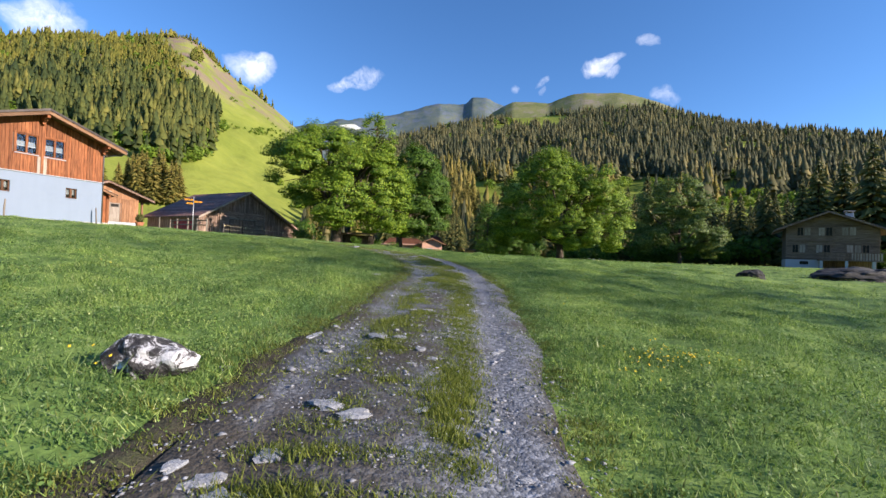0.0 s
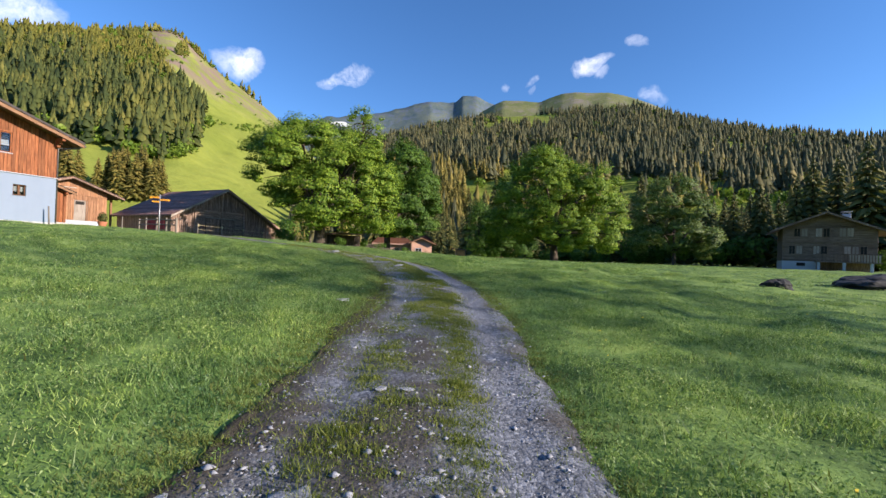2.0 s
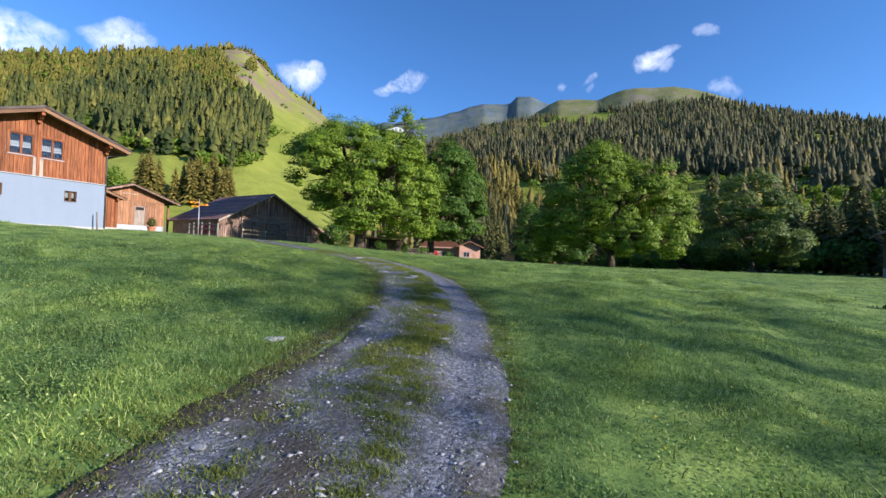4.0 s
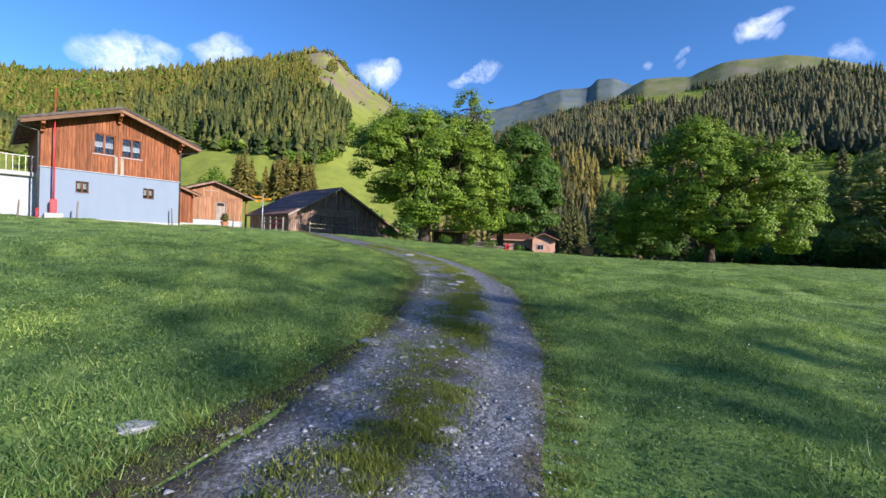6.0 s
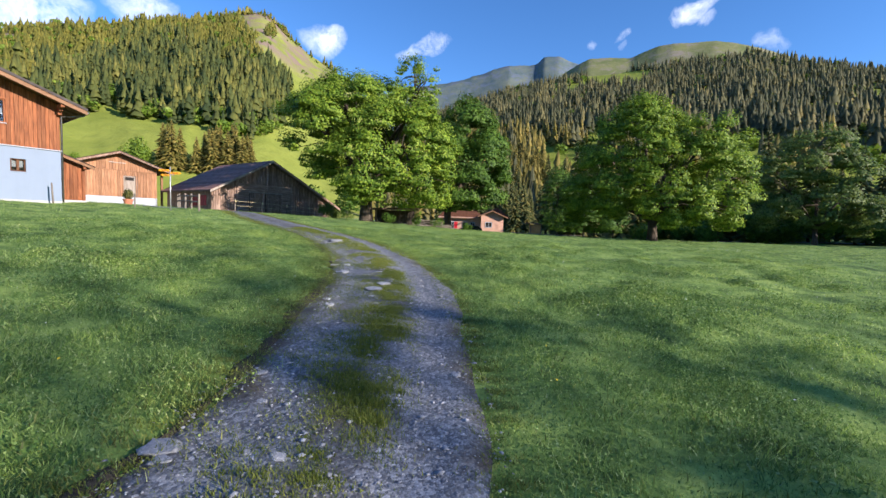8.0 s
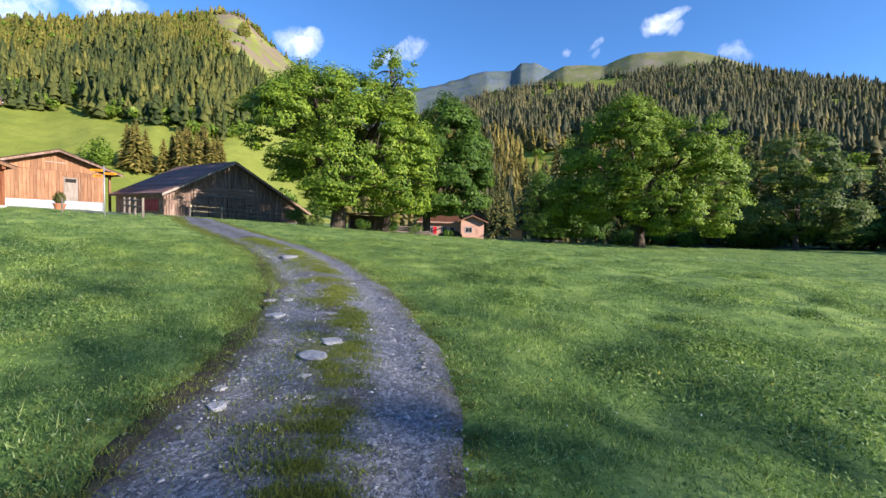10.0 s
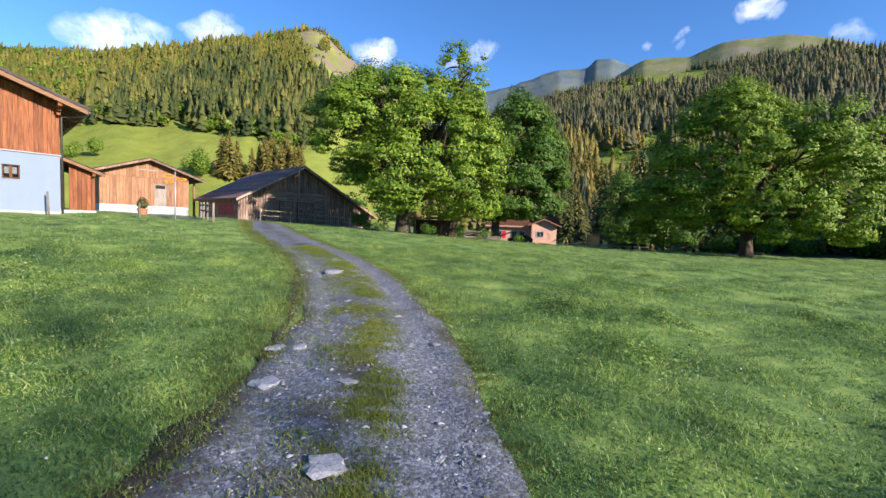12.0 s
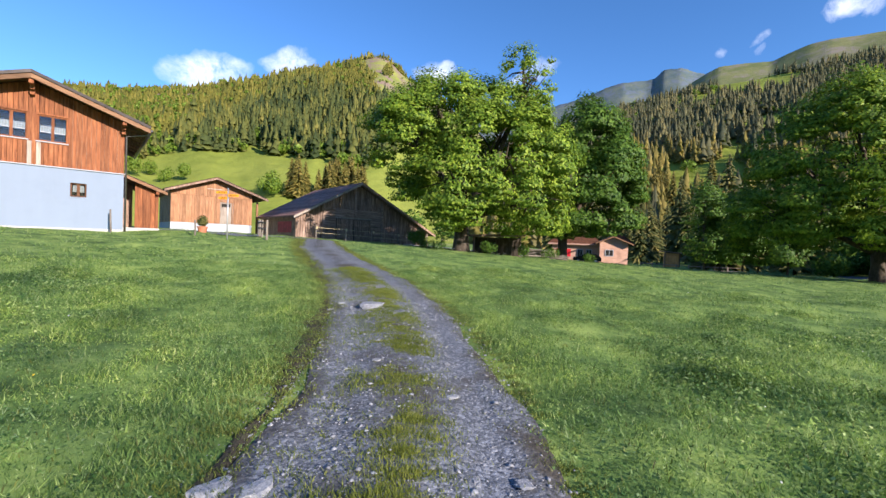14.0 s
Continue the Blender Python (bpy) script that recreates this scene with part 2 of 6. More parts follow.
M_GROUND = material("meadow_ground", grass_ground)
M_GRASS = material("grass_blades", leafy([(0.0, (0.050, 0.108, 0.034)), (0.35, (0.140, 0.242, 0.066)), (0.7, (0.280, 0.405, 0.115)), (0.9, (0.39, 0.51, 0.19)), (1.0, (0.50, 0.56, 0.31))], 0.45, 0.5, True))
M_DRY = material("edge_grass", leafy([(0.0, (0.05, 0.05, 0.016)), (0.4, (0.10, 0.13, 0.03)), (1.0, (0.19, 0.22, 0.06))], 0.25))
M_MOSS = material("track_grass", leafy([(0.0, (0.070, 0.100, 0.018)), (0.5, (0.145, 0.185, 0.032)), (1.0, (0.260, 0.285, 0.065))], 0.35))
M_WEED = material("weed_leaves", leafy([(0.0, (0.040, 0.098, 0.030)), (0.45, (0.130, 0.242, 0.066)), (0.8, (0.268, 0.395, 0.120)), (1.0, (0.40, 0.50, 0.24))], 0.45, 0.55, True))
M_YELLOW = material("yellow_petals", plain((0.75, 0.55, 0.02), 0.6))
M_WHITE_FL = material("white_petals", plain((0.75, 0.75, 0.7), 0.6))
M_GRAVEL = material("gravel", gravel)
M_STONE = material("grey_stone", stone((0.15, 0.155, 0.17), (0.26, 0.265, 0.28), (0.42, 0.42, 0.43)))
M_ROCK = material("lichen_rock", lichen)
M_SOIL = material("dark_soil", soil)
M_PEBBLE = material("pale_pebbles", stone((0.18, 0.19, 0.215), (0.32, 0.33, 0.36), (0.50, 0.505, 0.52)))
M_DARKROCK = material("dark_rock", stone((0.012, 0.012, 0.013), (0.022, 0.022, 0.023), (0.045, 0.045, 0.046)))
# house render: the blue shade on the wall is part of this base colour
M_PLASTER = material("shade_toned_render", plaster((0.215, 0.265, 0.345), (0.19, 0.235, 0.31)))
M_WHITE = material("white_paint", plaster((0.40, 0.42, 0.46), (0.33, 0.35, 0.39)))
M_CONCRETE = material("concrete", plaster((0.42, 0.41, 0.40), (0.30, 0.29, 0.28), 3.0))
M_LARCH = material("orange_larch", wood((0.105, 0.033, 0.012), (0.245, 0.085, 0.032), (0.37, 0.155, 0.066)))
M_LARCH2 = material("pale_larch", wood((0.20, 0.095, 0.048), (0.33, 0.165, 0.085), (0.43, 0.25, 0.145)))
M_HUT = material("fresh_orange_boards", wood((0.50, 0.24, 0.08), (0.68, 0.36, 0.13), (0.78, 0.46, 0.20)))
M_GREYWOOD = material("grey_boards", wood((0.22, 0.17, 0.13), (0.33, 0.28, 0.235), (0.43, 0.38, 0.34)))
M_BEAM = material("beam_wood", wood((0.12, 0.06, 0.03), (0.20, 0.11, 0.06), (0.27, 0.165, 0.095), (1.2, 14, 14)))
M_DARKWOOD = material("weathered_boards", wood((0.080, 0.050, 0.037), (0.225, 0.148, 0.110), (0.48, 0.355, 0.285)))
M_DARKLOG = material("weathered_logs", wood((0.105, 0.070, 0.054), (0.255, 0.178, 0.138), (0.50, 0.385, 0.315), (1.0, 12, 12)))
M_CHALET = material("chalet_wood", wood((0.085, 0.058, 0.044), (0.165, 0.120, 0.092), (0.28, 0.215, 0.175), (1.0, 12, 12)))
M_PINKWOOD = material("pink_boards", wood((0.40, 0.22, 0.155), (0.54, 0.33, 0.245), (0.62, 0.42, 0.33), (1.0, 12, 12)))
M_ROOF_BROWN = material("brown_roof", shingles((0.170, 0.092, 0.076), (0.300, 0.180, 0.150)))
M_ROOF_GREY = material("grey_roof", shingles((0.060, 0.050, 0.047), (0.115, 0.098, 0.092)))
M_ROOF_RED = material("rust_roof", shingles((0.09, 0.04, 0.025), (0.17, 0.075, 0.045)))
M_DARK = material("dark_interior", plain((0.02, 0.018, 0.016), 0.9))
M_CURTAIN = material("white_curtain", plain((0.36, 0.36, 0.36), 0.9, 0, 0.06, 20))
M_BROWN = material("brown_frame", wood((0.07, 0.03, 0.014), (0.13, 0.06, 0.028), (0.19, 0.09, 0.045)))
M_METAL = material("zinc_metal", plain((0.20, 0.19, 0.19), 0.4, 0.8))
M_RED = material("red_paint", plain((0.55, 0.02, 0.03), 0.45))
M_REDDULL = material("faded_red", plain((0.33, 0.035, 0.05), 0.7, 0, 0.25, 3))
M_POST = material("fence_post_wood", wood((0.10, 0.085, 0.07), (0.18, 0.155, 0.13), (0.28, 0.25, 0.21)))
M_SIGN = material("sign_yellow", plain((0.80, 0.33, 0.01), 0.4, 0, 0.05))
M_BLACK = material("black_lettering", plain((0.02, 0.02, 0.02), 0.6))
M_POLE = material("galvanised_pole", plain((0.42, 0.43, 0.44), 0.45, 0.6))
M_POT = material("terracotta", plain((0.45, 0.17, 0.09), 0.8))
M_TAPE = material("fence_tape", plain((0.50, 0.42, 0.24), 0.7))
M_ASPHALT = material("asphalt", plain((0.11, 0.115, 0.14), 0.8, 0, 0.15, 1.5))
M_CAR = material("black_car_paint", plain((0.012, 0.013, 0.016), 0.2, 0.2, 0.05))
M_RUBBER = material("rubber", plain((0.02, 0.02, 0.02), 0.8))
M_BARK = material("bark", wood((0.035, 0.026, 0.019), (0.075, 0.058, 0.043), (0.15, 0.125, 0.10), (7, 7, 2), 0.9, 0.8))
M_MAPLE = material("maple_leaves", leafy([(0.0, (0.060, 0.125, 0.012)), (0.5, (0.155, 0.260, 0.022)), (1.0, (0.330, 0.430, 0.046))], 0.34))
M_MAPLE_DARK = material("deep_green_leaves", leafy([(0.0, (0.034, 0.085, 0.012)), (0.5, (0.078, 0.160, 0.020)), (1.0, (0.145, 0.245, 0.036))], 0.34))
M_ASH = material("ash_leaves", leafy([(0.0, (0.070, 0.120, 0.038)), (0.5, (0.135, 0.200, 0.055)), (1.0, (0.225, 0.295, 0.085))], 0.4))
M_LIME = material("fresh_green_leaves", leafy([(0.0, (0.11, 0.19, 0.022)), (0.5, (0.18, 0.28, 0.032)), (1.0, (0.28, 0.37, 0.06))], 0.45))
# gold in the next three needle ramps is sunlight put into the colour
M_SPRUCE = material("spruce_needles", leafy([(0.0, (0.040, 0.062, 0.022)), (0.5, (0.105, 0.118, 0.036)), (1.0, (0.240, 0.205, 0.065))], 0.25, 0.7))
M_SPRUCE_SUN = material("sun_toned_spruce_needles", leafy([(0.0, (0.085, 0.092, 0.026)), (0.5, (0.220, 0.190, 0.046)), (1.0, (0.380, 0.300, 0.085))], 0.4, 0.7))
M_WOODS_SUN = material("sun_toned_valley_woods", leafy([(0.0, (0.080, 0.088, 0.028)), (0.5, (0.220, 0.188, 0.050)), (1.0, (0.400, 0.310, 0.090))], 0.4, 0.8, by_tree=True))
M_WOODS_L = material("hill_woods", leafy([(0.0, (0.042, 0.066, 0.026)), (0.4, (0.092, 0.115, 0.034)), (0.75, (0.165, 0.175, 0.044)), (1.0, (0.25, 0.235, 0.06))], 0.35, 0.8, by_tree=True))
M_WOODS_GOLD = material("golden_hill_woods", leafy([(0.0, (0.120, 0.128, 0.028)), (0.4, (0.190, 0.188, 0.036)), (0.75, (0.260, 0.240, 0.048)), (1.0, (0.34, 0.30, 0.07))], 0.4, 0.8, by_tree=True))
# greyish haze and ochre sunlight on the firs are mixed into this ramp
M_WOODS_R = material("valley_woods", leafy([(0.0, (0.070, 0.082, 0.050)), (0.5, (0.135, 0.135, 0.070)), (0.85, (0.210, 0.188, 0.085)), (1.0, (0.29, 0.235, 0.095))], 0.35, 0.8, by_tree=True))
M_HILL_L = material("alp_meadow", hill_grass((0.150, 0.190, 0.030), (0.255, 0.285, 0.055), (0.21, 0.155, 0.125), 0.57, 170.0))
M_HILL_R = material("wooded_slope", hill_grass((0.15, 0.19, 0.028), (0.28, 0.32, 0.05), (0.2, 0.2, 0.2)))
M_DOME = material("high_pasture", hill_grass((0.115, 0.140, 0.055), (0.215, 0.215, 0.095), (0.22, 0.19, 0.155), 0.50))
# blue-grey of the dark and rock tones stands in for distance haze
M_FAR = material("hazed_far_rock", hill_grass((0.065, 0.105, 0.125), (0.155, 0.175, 0.140), (0.12, 0.145, 0.20), 0.5))
M_SNOW = material("snow", plain((0.8, 0.82, 0.85), 0.6))
M_GLASS = material("window_glass", glass_mat)

# ---------------------------------------------------------------- building helpers


class Shape:
    """Collects vertices and faces of one mesh."""

    def __init__(self):
        self.v, self.f = [], []

    def add(self, verts, faces):
        n = len(self.v)
        self.v += [tuple(p) for p in verts]
        self.f += [tuple(i + n for i in f) for f in faces]
        return self

    def box(self, x0, y0, z0, x1, y1, z1, bevel=0.0):
        b = min(bevel, (x1 - x0) / 3, (y1 - y0) / 3, (z1 - z0) / 3)
        if b <= 0:
            return self.add([(x, y, z) for x in (x0, x1) for y in (y0, y1) for z in (z0, z1)],
                            [(0, 1, 3, 2), (4, 6, 7, 5), (0, 4, 5, 1), (2, 3, 7, 6), (0, 2, 6, 4), (1, 5, 7, 3)])
        rings = [(z0, b), (z0 + b, 0), (z1 - b, 0), (z1, b)]
        verts = []
        for z, i in rings:
            a0, a1, c0, c1 = x0 + i, x1 - i, y0 + i, y1 - i
            e = b * (0.6 if i == 0 else 0.3)
            verts += [(a0 + e, c0, z), (a1 - e, c0, z), (a1, c0 + e, z), (a1, c1 - e, z), (a1 - e, c1, z), (a0 + e, c1, z), (a0, c1 - e, z), (a0, c0 + e, z)]
        faces = [tuple(range(7, -1, -1)), tuple(range(24, 32))]
        for r in range(3):
            faces += [(r * 8 + i, r * 8 + (i + 1) % 8, r * 8 + 8 + (i + 1) % 8, r * 8 + 8 + i) for i in range(8)]
        return self.add(verts, faces)

    def prism(self, poly, y0, y1):
        """A polygon in x and z (counter-clockwise seen from -y), drawn out along y."""
        n = len(poly)
        verts = [(x, y0, z) for x, z in poly] + [(x, y1, z) for x, z in poly]
        faces = [tuple(range(n)), tuple(range(2 * n - 1, n - 1, -1))]
        faces += [((i + 1) % n, i, n + i, n + (i + 1) % n) for i in range(n)]
        return self.add(verts, faces)

    def tube(self, pts, radii, sides=8):
        pts = [Vector(p) for p in pts]
        verts = []
        for i, p in enumerate(pts):
            d = (pts[min(i + 1, len(pts) - 1)] - pts[max(i - 1, 0)]).normalized()
            a = d.cross(Vector((0.31, 0.95, 0.1))).normalized()
            if abs(d.z) > 0.9:
                a = d.cross(Vector((0, 1, 0))).normalized()
            b = d.cross(a)
            r = radii[i] if isinstance(radii, (list, tuple)) else radii
            verts += [p + (a * math.cos(t) + b * math.sin(t)) * r for t in (2 * math.pi * j / sides for j in range(sides))]
        faces = []
        for i in range(len(pts) - 1):
            faces += [(i * sides + j, i * sides + (j + 1) % sides, (i + 1) * sides + (j + 1) % sides, (i + 1) * sides + j) for j in range(sides)]
        faces += [tuple(range(sides - 1, -1, -1)), tuple(range((len(pts) - 1) * sides, len(pts) * sides))]
        return self.add(verts, faces)

    def mesh(self, name, mat, smooth=False):
        me = bpy.data.meshes.new(name)
        me.from_pydata(self.v, [], self.f)
        me.materials.append(mat)
        if smooth:
            me.polygons.foreach_set("use_smooth", [True] * len(me.polygons))
        me.update()
        return me


def part(name, shape, mat, parent, label="", smooth=False, at=None):
    ob = new(name, shape.mesh(name, mat, smooth))
    ob.parent = parent
    if at is not None:
        ob.matrix_basis = at
    return tagged(ob, label)


def thing(name, m, label, category, group="", kind=""):
    ob = new(name)
    ob.matrix_basis = m
    ob.empty_display_size = 0.1
    return tagged(ob, label, category, group, kind)


def solid(name, shape, mat, m, label, category="", group="", kind="", smooth=False):
    ob = new(name, shape.mesh(name, mat, smooth))
    ob.matrix_basis = m
    return tagged(ob, label, category, group, kind)


def big_mesh(name, verts, faces, mat, smooth=False):
    """A mesh from arrays; faces is an n x 3 or n x 4 array."""
    me = bpy.data.meshes.new(name)
    verts, faces = np.asarray(verts, np.float32), np.asarray(faces, np.int32)
    k = faces.shape[1]
    me.vertices.add(len(verts))
    me.vertices.foreach_set("co", verts.ravel())
    me.loops.add(faces.size)
    me.loops.foreach_set("vertex_index", faces.ravel())
    me.polygons.add(len(faces))
    me.polygons.foreach_set("loop_start", np.arange(0, faces.size, k, dtype=np.int32))
    me.polygons.foreach_set("loop_total", np.full(len(faces), k, np.int32))
    if smooth:
        me.polygons.foreach_set("use_smooth", np.ones(len(faces), bool))
    me.materials.append(mat)
    me.update(calc_edges=True)
    me.validate()
    return me


rng = np.random.default_rng(7)

# ---------------------------------------------------------------- ground


def lie(x, y):
    """Height of the meadow: it climbs along the track, rises to the farm and falls to the river flat."""
    x, y = np.asarray(x, float), np.asarray(y, float)
    u, v, w = np.tanh(x / 35), np.tanh(y / 30), np.tanh(y / 70)
    knoll = np.exp(-((x + 14) / 14) ** 2 - ((y - 44) / 12) ** 2)
    z = 0.132 - 1.694 * u + 3.294 * v - 0.406 * u * v + 0.858 * u * u - 2.999 * w + 1.446 * u * w + 0.299 * knoll
    dip = np.clip((y - 58) / 18, 0, 1)
    z = z - 1.1 * dip * dip * (3 - 2 * dip) * np.exp(-((x - 14) / 26) ** 2)
    return z


def lumps(x, y):
    """Small unevenness of the turf."""
    a = np.sin(x * 1.9 + 1.3 * np.sin(y * 1.1)) * np.sin(y * 1.6 + 1.2 * np.sin(x * 0.7))
    b = np.sin(x * 0.83 + 1.5 * np.sin(y * 0.31) + 1.3) * np.sin(y * 0.97 + 1.1 * np.sin(x * 0.43))
    c = np.sin(x * 2.9 + 1.4 * np.sin(y * 0.9 + 0.5)) * np.sin(y * 2.5 + 1.3 * np.sin(x * 1.3))
    return 0.055 * a + 0.075 * b + 0.045 * c


def lay(x, y):
    return float(lie(x, y))


# the track's middle line
TRACK = [(-0.75, -7.0), (-0.45, -3.0), (-0.15, 1.7), (0.15, 4.0), (0.45, 6.5), (0.75, 9.0), (0.88, 11.2), (0.72, 13.5), (0.32, 16.0), (-0.25, 18.2), (-1.1, 20.4),
         (-2.4, 22.9), (-4.1, 25.4), (-6.3, 28.0), (-9.2, 31.2), (-12.4, 34.8), (-15.2, 38.4), (-17.6, 41.5), (-20.5, 42.6), (-24.5, 41.8), (-29.0, 40.4)]


def smooth_line(pts, step):
    pts = np.array(pts, float)
    out = []
    for i in range(len(pts) - 1):
        a, b, c, d = pts[max(i - 1, 0)], pts[i], pts[i + 1], pts[min(i + 2, len(pts) - 1)]
        n = max(2, int(np.linalg.norm(c - b) / step))
        for t in np.arange(n) / n:
            out.append(0.5 * ((2 * b) + (c - a) * t + (2 * a - 5 * b + 4 * c - d) * t * t + (3 * b - a - 3 * c + d) * t ** 3))
    out.append(pts[-1])
    return np.array(out)


LINE = smooth_line(TRACK, 0.22)
TANG = np.gradient(LINE, axis=0)
TANG /= np.linalg.norm(TANG, axis=1)[:, None]
NORM = np.stack([TANG[:, 1], -TANG[:, 0]], 1)            # to the right of the way
HALF = 1.08


def track_offset(x, y):
    """Signed distance from the track's middle line, right positive."""
    x, y = np.atleast_1d(np.asarray(x, float)), np.atleast_1d(np.asarray(y, float))
    res = np.empty(len(x))
    sub = LINE[::2]
    nr = NORM[::2]
    for i in range(0, len(x), 20000):
        p = np.stack([x[i:i + 20000], y[i:i + 20000]], 1)
        d = ((p[:, None, :] - sub[None]) ** 2).sum(2)
        j = d.argmin(1)
        side = ((p - sub[j]) * nr[j]).sum(1)
        res[i:i + 20000] = np.where(side >= 0, 1, -1) * np.sqrt(d[np.arange(len(p)), j])
    return res


def build_ground():
    s = np.linspace(-1, 1, 331)
    g = 12 * np.sinh(s * 5.6)
    xs, ys = g + 0.0, g + 12.0
    X, Y = np.meshgrid(xs, ys)
    near = (np.abs(X) < 70) & (np.abs(Y - 20) < 70)
    Z = lie(X, Y)
    off = np.full(X.size, 50.0)
    idx = np.flatnonzero(near.ravel())
    off[idx] = np.abs(track_offset(X.ravel()[idx], Y.ravel()[idx]))
    off = off.reshape(X.shape)
    Z = Z + np.where(near, lumps(X, Y), 0) * np.clip((off - 1.2) / 1.5, 0, 1) + 0.05 * np.clip((off - 1.0) / 0.8, 0, 1) - 0.03 - 0.02 * np.exp(-((off - 1.25) / 0.4) ** 2)
    n = len(s)
    i = np.arange(n * n).reshape(n, n)
    F = np.stack([i[:-1, :-1], i[:-1, 1:], i[1:, 1:], i[1:, :-1]], -1).reshape(-1, 4)
    ob = new("ground", big_mesh("ground", np.stack([X, Y, Z], -1).reshape(-1, 3), F, M_GROUND, True))
    tagged(ob, "green alpine meadow sloping gently up to a farm", "meadow", kind="structure")


build_ground()


def build_road():
    cols = np.linspace(-1.0, 1.0, 15)
    wob = lambda k: 0.08 * np.sin(k * 0.13) + 0.05 * np.sin(k * 0.37 + 1) + 0.025 * np.sin(k * 0.9)
    k = np.arange(len(LINE))
    V = []
    for u in cols:
        wide = HALF + (wob(k) if u > 0 else wob(k + 57))
        p = LINE + NORM * (u * wide)[:, None] if isinstance(u * wide, np.ndarray) else LINE
        rut = -0.035 * np.exp(-((abs(u) - 0.62) / 0.22) ** 2) + 0.02 * np.exp(-(u / 0.3) ** 2)
        edge = -0.05 * np.clip((abs(u) - 0.85) / 0.15, 0, 1)
        z = lie(p[:, 0], p[:, 1]) + 0.03 + rut + edge + 0.008 * np.sin(k * 1.7 + u * 9)
        V.append(np.column_stack([p, z]))
    V = np.stack(V, 1)
    n, m = V.shape[:2]
    i = np.arange(n * m).reshape(n, m)
    F = np.stack([i[:-1, :-1], i[:-1, 1:], i[1:, 1:], i[1:, :-1]], -1).reshape(-1, 4)
    me = big_mesh("road", V.reshape(-1, 3), F, M_GRAVEL, True)
    share = np.maximum(np.exp(-((cols + 0.05) / 0.32) ** 2), np.clip((np.abs(cols) - 0.75) / 0.2, 0, 1))
    share = share * np.where(cols < -0.7, 1.5, 1.0)
    start = np.exp(-(np.maximum(k - 45, 0) / 28.0) ** 2)[:, None] * np.clip(0.55 - cols, 0, 1)[None] * 0.9
    me.attributes.new("soil_share", "FLOAT", "POINT").data.foreach_set("value", (share[None] + start).ravel().astype(np.float32))
    ob = new("road", me)
    return tagged(ob, "grey gravel farm track with two worn ruts and weeds between", "track", kind="structure")


road = build_road()


def build_verge(side, width):
    """Bare dark soil along the gravel."""
    k = np.arange(len(LINE))
    rows = []
    for j, f in enumerate((-0.25, 0.2, 0.6, 1.0)):
        far = width * (0.8 + 0.45 * np.sin(k * 0.21 + side) + 0.25 * np.sin(k * 0.71) + 0.2 * np.sin(k * 1.7))
        p = LINE + NORM * (side * (HALF + far * f))[:, None]
        a = HALF + far * f
        z = lie(p[:, 0], p[:, 1]) + lumps(p[:, 0], p[:, 1]) * np.clip((a - 1.2) / 1.5, 0, 1) + 0.05 * np.clip((a - 1.0) / 0.8, 0, 1) - 0.03
        rows.append(np.column_stack([p, z + (-0.02, 0.024, 0.022, -0.02)[j]]))
    V = np.stack(rows, 1)
    n, m = V.shape[:2]
    i = np.arange(n * m).reshape(n, m)
    F = np.stack([i[:-1, :-1], i[:-1, 1:], i[1:, 1:], i[1:, :-1]], -1).reshape(-1, 4)
    if side < 0:
        F = F[:, ::-1]
    ob = new("road_verge", big_mesh("road_verge", V.reshape(-1, 3), F, M_SOIL, True))
    tagged(ob, "strip of bare dark soil between gravel and grass", "verge", kind="structure")


build_verge(-1, 0.22)

# ---------------------------------------------------------------- hills and mountains


def ridge(name, table, r0, r1, mat, label, power=1.15, rough=0.0, rings=46, drop=0.5, az_step=0.6, seed=1.0, foot=-3.0):
    """A slope that rises from r0 to its crest at r1 metres; table gives the crest's elevation by azimuth."""
    az = np.arange(table[0][0], table[-1][0] + 1e-6, az_step)
    el = np.interp(az, [a for a, _ in table], [e for _, e in table])
    ker = np.array([0.25, 0.5, 0.25])
    el = np.convolve(np.pad(el, 1, mode="edge"), ker, "valid")
    H = r1 * np.tan(np.radians(el)) - foot
    V = []
    for s in list(np.linspace(0, 1, rings)) + [1.12, 1.4]:
        r = r0 + (r1 - r0) * s
        ups = s ** power if s <= 1 else 1 - drop * (s - 1)
        z = foot + H * ups
        if rough:
            wave = np.array([noise.fractal(Vector((float(a) * 0.22, s * 9.0, seed)), 0.9, 2.1, 5) for a in az])
            z = z + rough * wave * r * min(1, s * 3) * (1 - s if s < 1 else 0) + (rough * 0.25 * wave * r if s >= 0.99 else 0)
        V.append(np.stack([r * np.sin(np.radians(az)), r * np.cos(np.radians(az)), z], 1))
    V = np.stack(V, 0)
    n, m = V.shape[:2]
    i = np.arange(n * m).reshape(n, m)
    F = np.stack([i[:-1, :-1], i[1:, :-1], i[1:, 1:], i[:-1, 1:]], -1).reshape(-1, 4)
    ob = new(name, big_mesh(name, V.reshape(-1, 3), F, mat, True))
    tagged(ob, label, "mountain", kind="structure")
    return az, V


